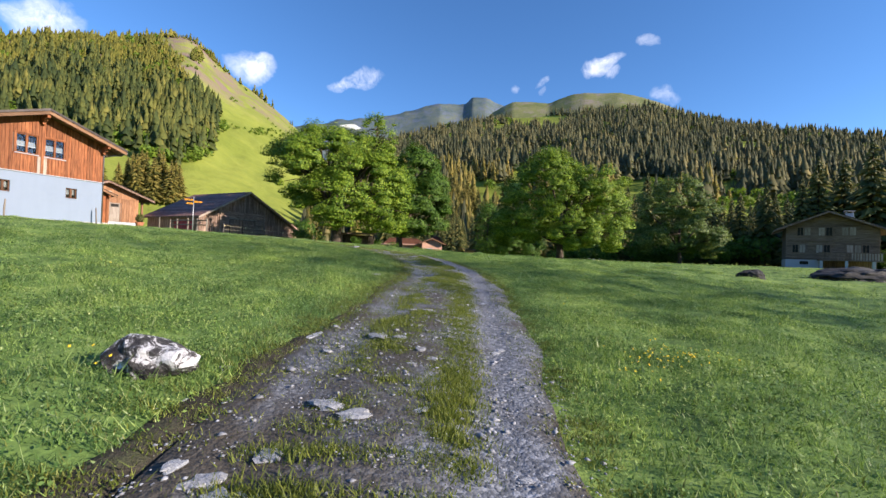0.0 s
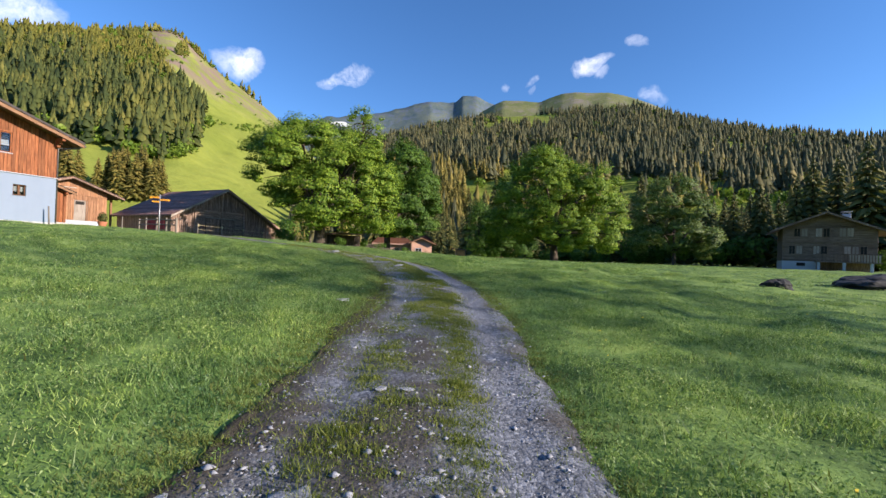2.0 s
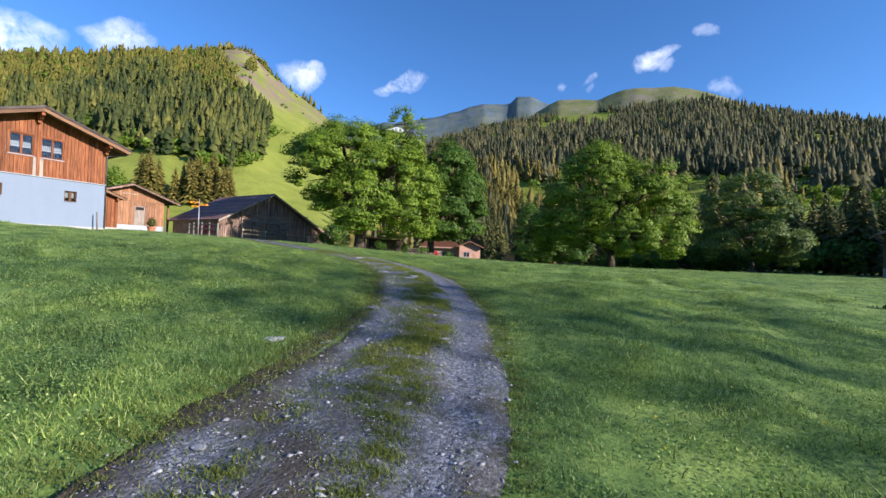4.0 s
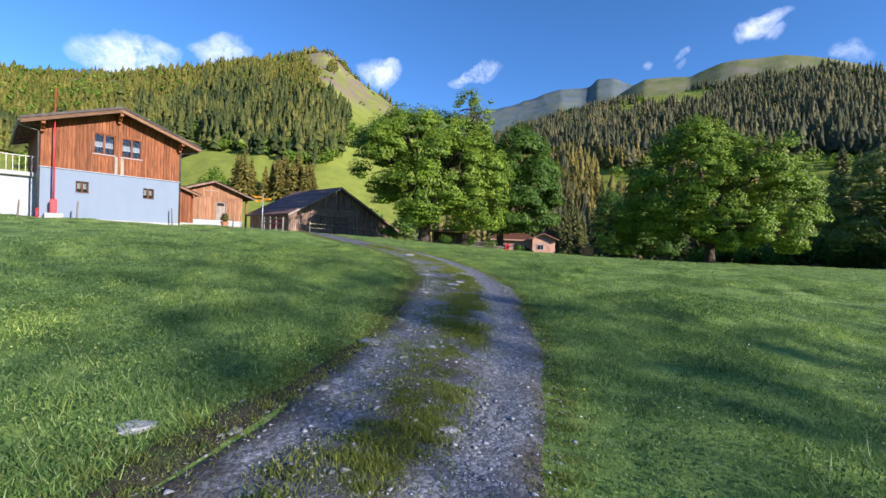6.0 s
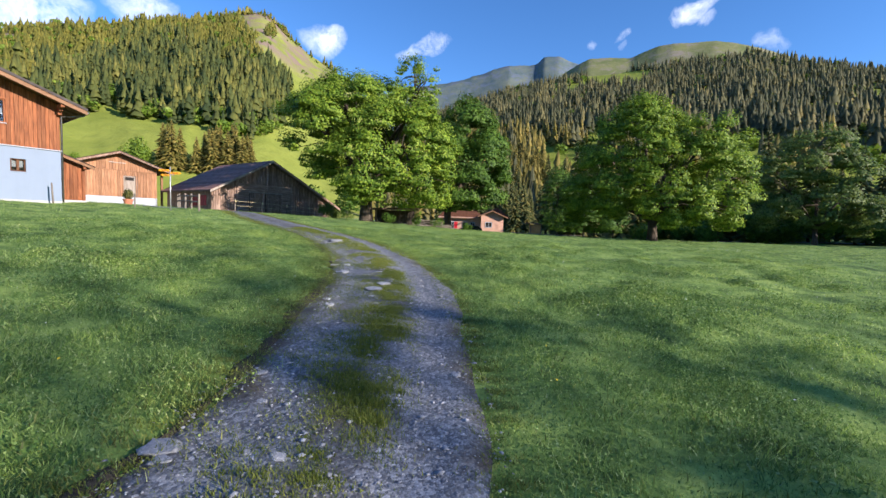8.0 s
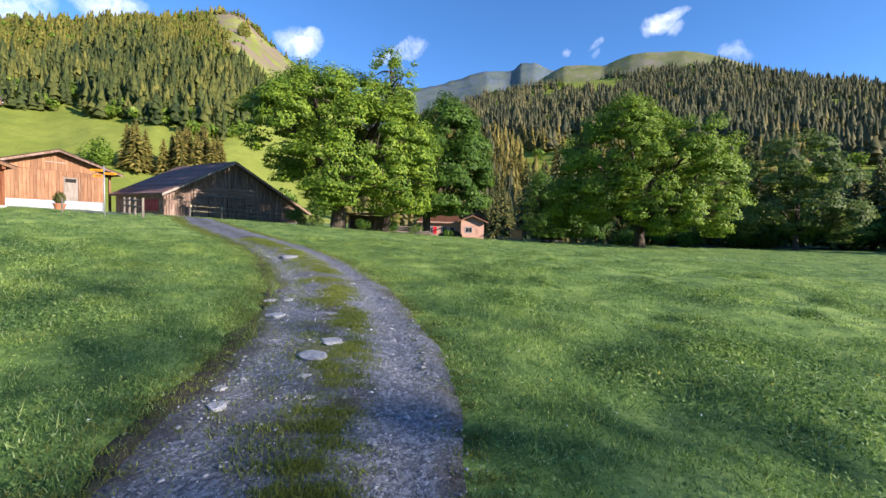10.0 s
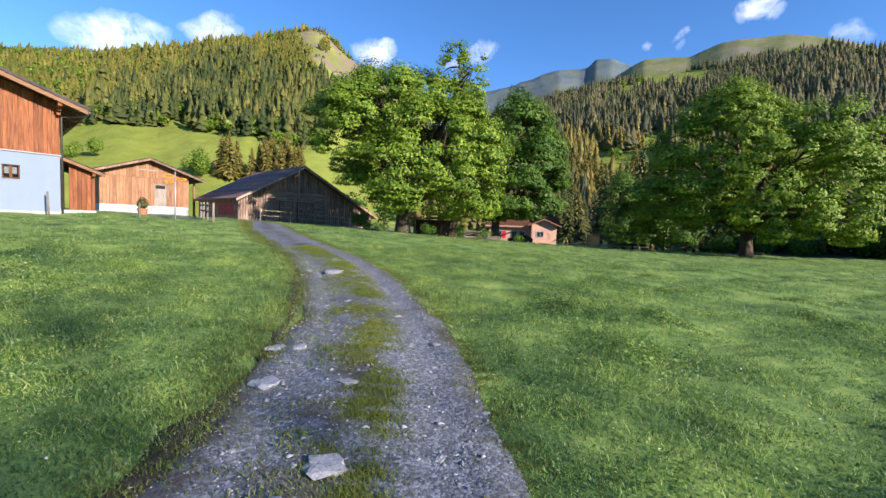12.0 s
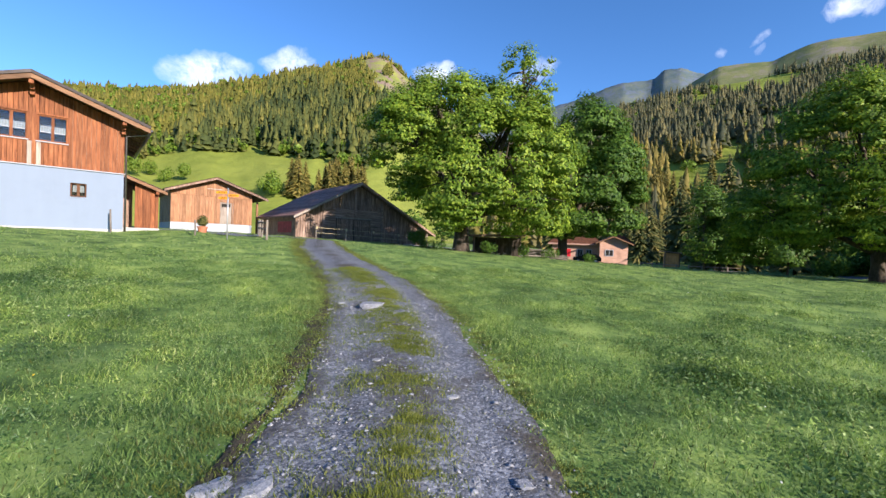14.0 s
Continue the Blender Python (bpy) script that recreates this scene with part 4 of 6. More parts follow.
        part("gutter", Shape().tube(gut, 0.07, 8), M_METAL, h, "zinc gutter", True)
        px = tip[0] + sgn * 0.08
        wx = -0.09 if sgn < 0 else W + 0.09
        part("downpipe", Shape().tube([(px, -0.35, tip[1] - 0.05), (px - sgn * 0.1, -0.35, tip[1] - 0.16), (wx, 0.12 if sgn > 0 else -0.05, tip[1] - 0.32), (wx, 0.12 if sgn > 0 else -0.05, 0.6 if sgn < 0 else -0.25)], 0.05, 8), M_METAL, h, "zinc downpipe", True)
    for x, z in ((3.6, 6.62), (7.0, roof_z(7.0) - 0.32), (0.05, roof_z(0.05) - 0.32)):
        br = Shape().box(x - 0.09, -0.9, z, x + 0.09, 0.0, z + 0.2, 0.015)
        br.prism([(x - 0.08, z - 0.36), (x + 0.08, z - 0.36), (x + 0.08, z), (x - 0.08, z)], -0.28, 0.0)
        br.prism([(x - 0.08, z - 0.16), (x + 0.08, z - 0.16), (x + 0.08, z), (x - 0.08, z)], -0.5, -0.28)
        part("purlin_bracket", br, M_LARCH, h, "carved purlin end")
    # terrace wing at the side
    part("wing_wall", pierced(-6.5, -0.9, 0.0, 2.55, 2.2, 2.45, []), M_WHITE, h, "white rendered wing")
    part("wing_side_wall", Shape().box(-6.5, 2.45, -0.9, -6.25, 8.5, 2.55), M_WHITE, h)
    part("terrace_slab", Shape().box(-6.6, 1.9, 2.551, -0.01, 8.6, 2.8, 0.02), M_CONCRETE, h, "concrete terrace slab")
    rail = part("terrace_railing", Shape().box(-6.5, 2.0, 3.72, -0.05, 2.06, 3.78, 0.01), M_METAL, h, "dark metal railing")
    for i in range(24):
        part("baluster", Shape().box(-6.45 + i * 0.27, 2.015, 2.8, -6.42 + i * 0.27, 2.045, 3.72), M_METAL, rail)
    part("red_pipe_foot", Shape().tube([(-0.09, -0.05, -0.2), (-0.09, -0.05, 0.6)], 0.065, 8), M_RED, h, "red painted pipe foot", True)


build_house()


def build_lean_to():
    h = thing("lean_to", pose(-26.3, 25.8, 2.6, 0, 0, FARM_TURN), "orange boarded lean-to with a sloping roof beside the farmhouse", "shed")
    z = lambda x: 3.28 - 0.40 * (x - 7.1)
    w = part("front_wall", Shape().prism([(7.75, 0.28), (8.85, 0.28), (8.85, z(8.85) - 0.12), (7.75, z(7.75) - 0.12)], 3.06, 3.14), M_LARCH, h)
    board_row(w, 7.74, 8.86, lambda x: 0.28, lambda x: z(x) - 0.1, 3.03, 0.2, M_LARCH, 0.04, (), 8)
    part("side_wall", Shape().prism([(8.78, 0.28), (8.86, 0.28), (8.86, z(8.86) - 0.12), (8.78, z(8.78) - 0.12)], 3.15, 8.5), M_DARKWOOD, h)
    part("recess_wall", Shape().prism([(7.06, -0.5), (7.75, -0.5), (7.75, z(7.75) - 0.12), (7.06, z(7.06) - 0.12)], 5.0, 5.1), M_DARKWOOD, h, "dark boards inside the porch")
    part("concrete_step", Shape().box(7.08, 2.9, -0.6, 8.95, 8.5, 0.27, 0.02), M_CONCRETE, h)
    part("roof_deck", slab((9.3, z(9.3)), (7.1, z(7.1)), 2.6, 8.8, 0.09), M_BEAM, h)
    tile_rows(h, (9.36, z(9.36)), (7.1, z(7.1)), 2.55, 8.85, 0.09, M_ROOF_GREY, 6)
    part("bargeboard", slab((9.32, z(9.32) - 0.1), (7.1, z(7.1) - 0.1), 2.55, 2.6, 0.17), M_BEAM, h)
    part("wall_post", Shape().box(8.74, 2.96, 0.27, 8.9, 3.015, z(8.9) - 0.1, 0.01), M_LARCH, h)
    part("purlin_end", Shape().box(8.74, 2.65, z(8.8) - 0.3, 8.9, 2.95, z(8.8) - 0.12, 0.01), M_LARCH, h)


build_lean_to()


def build_shed():
    h = thing("boarded_shed", pose(-32.9, 46.4, 3.05, 0, 0, FARM_TURN), "low gabled shed of pale orange boards on a white plinth", "shed")
    A = (0.1, 4.72)
    top = lambda x: A[1] - 0.36 * abs(x - A[0])
    part("plinth", Shape().box(-3.4, 0, -1.2, 3.38, 0.3, 0.55, 0.01), M_WHITE, h, "white painted plinth")
    body = part("body_wall", Shape().prism([(-3.35, 0.55), (3.33, 0.55), (3.33, top(3.33) - 0.05), (A[0], top(A[0]) - 0.05), (-3.35, top(-3.35) - 0.05)], 0.08, 8.0), M_DARKWOOD, h)
    part("plinth", Shape().box(-3.35, 0.3, -1.2, 3.33, 8.0, 0.55), M_WHITE, h)
    board_row(body, -3.4, 3.38, lambda x: 0.56, lambda x: 3.05, 0.04, 0.24, M_LARCH2, 0.04, [(0.52, 1.54, 0.5, 2.6)], 12)
    board_row(body, -3.4, 3.38, lambda x: 3.06, lambda x: top(x) - 0.04, 0.03, 0.24, M_LARCH2, 0.04, (), 13)
    part("ledge", Shape().box(-3.42, -0.01, 3.03, 3.4, 0.008, 3.10, 0.01), M_LARCH2, h)
    part("hatch_rail", Shape().box(-0.6, -0.03, 3.72, 0.75, 0.005, 3.80, 0.01), M_GREYWOOD, h)
    d = part("door", Shape().box(0.54, -0.01, 0.56, 1.52, 0.05, 2.58, 0.01), M_GREYWOOD, h, "weathered board door")
    part("door_light", Shape().box(0.66, -0.03, 2.15, 1.40, -0.012, 2.46, 0.005), M_DARK, d, "small dark window")
    for x in (0.46, 1.54):
        part("door_post", Shape().box(x, -0.03, 0.56, x + 0.07, 0.02, 2.66, 0.008), M_LARCH2, h)
    for tip in ((-3.95, top(-3.95)), (4.65, top(4.65))):
        part("roof_deck", slab(tip, A, -0.75, 8.5, 0.08), M_BEAM, h)
        tile_rows(h, tip, A, -0.8, 8.6, 0.09, M_ROOF_GREY, 9)
        sg = -1 if tip[0] < 0 else 1
        part("bargeboard", slab((tip[0] + sg * 0.02, tip[1] - 0.12), (A[0], A[1] - 0.12), -0.8, -0.752, 0.17), M_DARKWOOD, h)
    part("eave_post", Shape().box(3.9, 0.4, -0.5, 4.08, 0.58, 3.0, 0.02), M_LARCH2, h, "bright new timber post")


build_shed()


def build_barn():
    h = thing("old_barn", pose(-22.1, 44.9, 2.1, 0, 0, FARM_TURN), "old weathered dark timber barn with a wide low brown roof", "barn")
    A, L, R = (5.75, 5.50), (-0.35, 2.15), (14.35, 1.10)
    top = lambda x: (A[1] + (L[1] - A[1]) * (A[0] - x) / (A[0] - L[0])) if x < A[0] else (A[1] + (R[1] - A[1]) * (x - A[0]) / (R[0] - A[0]))
    body = part("body_wall", Shape().prism([(0.05, -0.8), (13.0, -0.8), (13.0, top(13.0) - 0.05), (A[0], A[1] - 0.08), (0.05, top(0.05) - 0.05)], 0.55, 9.6), M_DARKWOOD, h, "dark weathered board walls")
    part("stone_footing", Shape().box(0.0, 0.38, -0.9, 13.05, 0.55, 0.16, 0.03), M_CONCRETE, h, "rough stone footing")
    # boarded bays either side, log bay between
    board_row(body, 0.0, 2.3, lambda x: 0.16, lambda x: top(x) - 0.06, 0.5, 0.21, M_DARKWOOD, 0.05, (), 21)
    board_row(body, 8.1, 13.0, lambda x: 0.1, lambda x: top(x) - 0.06, 0.5, 0.22, M_DARKWOOD, 0.05, (), 22)
    board_row(body, 2.4, 8.1, lambda x: 3.14, lambda x: top(x) - 0.06, 0.46, 0.23, M_DARKWOOD, 0.05, (), 23)
    z, i = 0.17, 0
    while z < 3.1:
        t = 0.21
        if z + t > 0.3 and z < 2.35:
            for a, b in ((2.4, 3.55), (7.02, 8.1)):
                part("log", Shape().box(-(b - a) / 2, -0.07, 0, (b - a) / 2, 0.07, t - 0.035, 0.03), M_DARKLOG, body, at=pose((a + b) / 2, 0.48, z))
        else:
            part("log", Shape().box(-2.95, -0.07, 0, 2.95, 0.07, t - 0.035, 0.03), M_DARKLOG, body, at=pose(5.25, 0.48 - 0.01 * (i % 2), z))
        z += t
        i += 1
    for x in (2.3, 8.08):
        part("corner_post", Shape().box(x, 0.34, 0.1, x + 0.2, 0.5, top(x) - 0.1, 0.02), M_DARKLOG, h)
    part("gable_post", Shape().box(5.3, 0.33, 2.4, 5.47, 0.42, top(5.4) - 0.1, 0.02), M_DARKLOG, h)
    part("tie_beam", Shape().box(2.2, 0.36, 3.03, 8.25, 0.43, 3.16, 0.02), M_DARKLOG, h)
    part("lintel", Shape().box(3.45, 0.38, 2.33, 7.1, 0.46, 2.45, 0.015), M_GREYWOOD, h, "pale worn lintel")
    for a, b in ((3.6, 5.2), (5.3, 7.0)):
        d = part("barn_door", Shape().box(a, 0.46, 0.2, b, 0.54, 2.33), M_DARK, h, "double-leaf plank door")
        board_row(d, a, b, lambda x: 0.2, lambda x: 2.3, 0.44, 0.2, M_DARKWOOD, 0.03, (), 31)
        part("door_ledge", Shape().box(a + 0.05, 0.39, 1.7, b - 0.05, 0.42, 1.82, 0.006), M_DARKWOOD, d)
        part("door_ledge", Shape().box(a + 0.05, 0.39, 0.6, b - 0.05, 0.42, 0.72, 0.006), M_DARKWOOD, d)
    part("side_wall", Shape().box(0.0, 0.55, 0.0, 0.06, 9.6, top(0.1) - 0.1), M_DARKWOOD, h)
    part("red_panel", Shape().prism([(-0.05, 0.9), (-0.0, 0.9), (-0.0, 1.85), (-0.05, 1.85)], 1.4, 4.6), M_REDDULL, h, "faded red painted panel")
    for tip, rows in ((L, 14), (R, 18)):
        part("roof_deck", slab(tip, A, -0.05, 10.2, 0.12), M_DARKWOOD, h)
        tile_rows(h, tip, A, -0.1, 10.3, 0.13, M_ROOF_BROWN, rows)
        sg = -1 if tip is L else 1
        part("bargeboard", slab((tip[0] + sg * 0.03, tip[1] - 0.08), (A[0], A[1] - 0.08), -0.12, -0.055, 0.2), M_GREYWOOD if tip is L else M_DARKWOOD, h, "grey worn bargeboard" if tip is L else "")
    part("roof_brace", Shape().tube([(0.1, 0.5, 1.25), (0.1, 0.1, 1.95)], 0.06, 6), M_DARKLOG, h)
    part("roof_brace", Shape().tube([(13.0, 0.5, 0.35), (13.5, 0.1, 1.3)], 0.07, 6), M_DARKLOG, h)
    part("eave_post", Shape().tube([(13.6, 0.3, -0.7), (13.6, 0.3, 1.35)], 0.07, 6), M_GREYWOOD, h)


build_barn()


def build_chalet():
    h = thing("chalet", pose(52.0, 55.0, 1.35, 0, 0, -40), "dark brown timber chalet with a balcony and a stone chimney", "chalet")
    W, A = 9.3, (4.3, 7.2)
    top = lambda x: A[1] - 0.44 * abs(x - A[0])
    part("base_wall", Shape().box(0.0, 0, -1.6, 3.5, 8, 0.8), M_WHITE, h, "white basement wall")
    part("base_wall", Shape().box(3.5, 1.5, -1.6, W, 8, 0.8), M_DARKWOOD, h)
    part("basement_window", Shape().box(1.5, -0.03, 0.15, 2.4, 0.0, 0.6), M_DARK, h)
    lo = part("body_wall", Shape().prism([(0, 0.8), (W, 0.8), (W, top(W) - 0.05), (A[0], A[1] - 0.05), (0, top(0) - 0.05)], 0.12, 8), M_CHALET, h, "log walls")
    z, i = 0.8, 0
    while z < 6.8:
        a = max(0.0, A[0] - (A[1] - z - 0.3) / 0.44)
        b = min(W, A[0] + (A[1] - z - 0.3) / 0.44)
        part("log", Shape().box(-(b - a) / 2, -0.06, 0, (b - a) / 2, 0.06, 0.235, 0.02), M_CHALET, lo, at=pose((a + b) / 2, 0.08, z))
        z += 0.25
        i += 1
    for z0, z1, xs in ((1.75, 2.85, (0.7, 1.45, 3.2, 3.95, 6.2, 6.95, 7.7)), (4.1, 5.2, (1.2, 1.95, 3.4, 4.15, 5.7, 6.45))):
        for j, x in enumerate(xs):
            w = part("window", Shape().box(x, -0.02, z0, x + 0.62, 0.015, z1, 0.01), M_GREYWOOD if j % 3 else M_DARK, h, "small paned window")
            part("window_frame", pierced(x - 0.06, z0 - 0.06, x + 0.68, z1 + 0.06, -0.05, -0.021, [(x + 0.02, z0 + 0.02, x + 0.29, z1 - 0.02), (x + 0.33, z0 + 0.02, x + 0.6, z1 - 0.02)]), M_CHALET, w)
    part("floor_band", Shape().box(-0.05, -0.12, 3.35, W + 0.05, 0.02, 3.5, 0.02), M_CHALET, h)
    bal = part("balcony", Shape().box(3.3, -1.35, 0.72, W + 0.2, 0.0, 0.86, 0.02), M_CHALET, h, "wooden balcony")
    part("handrail", Shape().box(3.3, -1.35, 1.75, W + 0.2, -1.25, 1.85, 0.01), M_CHALET, bal)
    for j in range(23):
        part("baluster", Shape().box(-0.07, -0.015, 0, 0.07, 0.015, 0.9), M_CHALET if j < 12 else M_GREYWOOD, bal, at=pose(3.4 + j * 0.265, -1.3, 0.86))
    for x in (3.45, 5.9, 8.4):
        part("balcony_post", Shape().box(x, -1.3, -1.4, x + 0.3, -1.0, 0.72, 0.02), M_WHITE, h, "white balcony post")
    for tip in ((-1.3, top(-1.3)), (10.6, top(10.6))):
        part("roof_deck", slab(tip, A, -1.2, 9, 0.14), M_DARKWOOD, h)
        tile_rows(h, tip, A, -1.25, 9.1, 0.15, M_ROOF_GREY, 12)
        part("bargeboard", slab((tip[0], tip[1] - 0.1), (A[0], A[1] - 0.1), -1.28, -1.205, 0.22), M_DARKWOOD, h)
    c = part("chimney", Shape().box(6.4, 2.5, 4.8, 7.2, 3.3, 7.3, 0.04), M_WHITE, h, "pale stone chimney")
    part("chimney_cap", Shape().box(6.25, 2.35, 7.55, 7.35, 3.45, 7.65, 0.02), M_CONCRETE, c)
    for x, y in ((6.42, 2.52), (7.08, 2.52), (6.42, 3.18), (7.08, 3.18)):
        part("cap_post", Shape().box(x, y, 7.3, x + 0.1, y + 0.1, 7.55), M_CONCRETE, c)


build_chalet()


def build_pink_house():
    h = thing("pink_house", pose(-4.2, 88.0, 0.1, 0, 0, 4), "small pink boarded house with red shutters beyond the trees", "house")
    top = lambda x: 4.3 - 0.42 * abs(x - 7.9)
    part("main_wall", Shape().box(-1.5, 2.0, -1.5, 6.0, 9, 2.9), M_PINKWOOD, h)
    part("main_roof", Shape().prism([(-2.2, 2.85), (6.6, 2.85), (6.6, 3.1), (-2.2, 3.1)], 1.2, 5.6), M_PINKWOOD, h)
    part("upper_roof", Shape().prism([(-2.2, 3.1), (7.0, 3.1), (5.0, 4.3), (-1.0, 4.3)], 2.0, 9), M_ROOF_RED, h, "rust brown roof")
    part("side_roof", Shape().prism([(7.5, 3.6), (11.8, 3.0), (11.6, 3.3), (9.2, 5.1), (7.4, 4.2)], 3.2, 8.5), M_ROOF_RED, h, "rust brown roof")
    for x in (0.0, 2.6, 4.0):
        w = part("window", Shape().box(x, 1.96, 0.9, x + 0.8, 2.0, 2.1), M_DARK, h)
        part("window_frame", pierced(x - 0.08, 0.82, x + 0.88, 2.18, 1.92, 1.955, [(x + 0.02, 0.92, x + 0.37, 2.08), (x + 0.43, 0.92, x + 0.78, 2.08)]), M_WHITE, w)
    for x in (-0.75, 0.86):
        part("shutter", Shape().box(x, 1.9, 0.85, x + 0.65, 1.96, 2.15, 0.01), M_RED, h, "red shutter")
    part("gable_wall", Shape().prism([(5.9, -1.5), (10.1, -1.5), (10.1, top(10.1) - 0.02), (7.9, 4.25), (5.9, top(5.9) - 0.02)], 0.0, 5), M_PINKWOOD, h)
    w = part("window", Shape().box(6.8, -0.04, 1.3, 7.9, 0.0, 2.2), M_DARK, h)
    part("window_frame", pierced(6.72, 1.22, 7.98, 2.28, -0.08, -0.045, [(6.82, 1.32, 7.32, 2.18), (7.38, 1.32, 7.88, 2.18)]), M_WHITE, w)
    for tip in ((5.2, top(5.2)), (10.8, top(10.8))):
        part("roof_deck", slab(tip, (7.9, 4.3), -0.8, 5.2, 0.16), M_ROOF_RED, h)
        part("bargeboard", slab((tip[0], tip[1] - 0.06), (7.9, 4.24), -0.85, -0.805, 0.22), M_BEAM, h)


build_pink_house()


def build_kiosk():
    h = thing("wooden_hut", pose(11.2, 83.1, 0.3, 0, 0, 0), "tiny orange wooden hut with a dark flat roof", "hut")
    part("wall", Shape().box(-0.9, 0, -1.0, 0.9, 1.5, 1.9, 0.03), M_HUT, h)
    part("door", Shape().box(-0.7, -0.04, -0.2, 0.7, 0.0, 1.6, 0.02), M_HUT, h)
    part("roof", Shape().prism([(-1.5, 2.1), (1.2, 1.95), (1.2, 2.07), (-1.5, 2.24)], -0.3, 1.8), M_DARKWOOD, h)
    part("corner_post", Shape().box(-0.98, -0.06, -1.0, -0.86, 0.06, 2.0), M_DARKWOOD, h)
    part("corner_post", Shape().box(0.86, -0.06, -1.0, 0.98, 0.06, 1.95), M_DARKWOOD, h)


build_kiosk()


def build_valley_road():
    xs = np.linspace(-40, 90, 80)
    V = []
    for x in xs:
        yc = 82 - 0.03 * (x - 20)
        for y in (yc - 3.0, yc + 3.0):
            V.append((x, y, lay(x, y) + 0.12))
    F = [(2 * i, 2 * i + 2, 2 * i + 3, 2 * i + 1) for i in range(len(xs) - 1)]
    ob = new("valley_road", big_mesh("valley_road", V, F, M_ASPHALT))
    tagged(ob, "grey paved road running behind the trees", "road", kind="structure")


build_valley_road()


def build_car():
    h = thing("parked_car", pose(-0.2, 86.0, lay(0, 86) + 0.1, 0, 0, 184), "black car parked in front of the pink house", "car")
    prof = [(-2.05, 0.35), (2.05, 0.35), (2.1, 0.75), (1.9, 0.92), (1.0, 1.02), (0.35, 1.45), (-1.2, 1.48), (-1.95, 1.05), (-2.1, 0.8)]
    part("body", Shape().prism(prof, -0.85, 0.85), M_CAR, h)
    part("side_window", Shape().prism([(-1.1, 1.05), (0.75, 1.05), (0.3, 1.36), (-1.0, 1.38)], -0.87, -0.852), M_GLASS, h)
    part("side_window", Shape().prism([(-1.1, 1.05), (0.75, 1.05), (0.3, 1.36), (-1.0, 1.38)], 0.852, 0.87), M_GLASS, h)
    for x in (-1.3, 1.3):
        for y in (-0.8, 0.8):
            w = part("wheel", Shape().tube([(0, -0.1, 0), (0, 0.1, 0)], 0.33, 14), M_RUBBER, h, at=pose(x, y, 0.33))
            part("rim", Shape().tube([(0, -0.115, 0), (0, 0.115, 0)], 0.2, 12), M_POLE, w)
    for y in (-0.6, 0.6):
        part("headlight", Shape().box(2.02, y - 0.18, 0.68, 2.12, y + 0.18, 0.82, 0.02), M_WHITE, h, "white headlight")


build_car()

# ---------------------------------------------------------------- trees


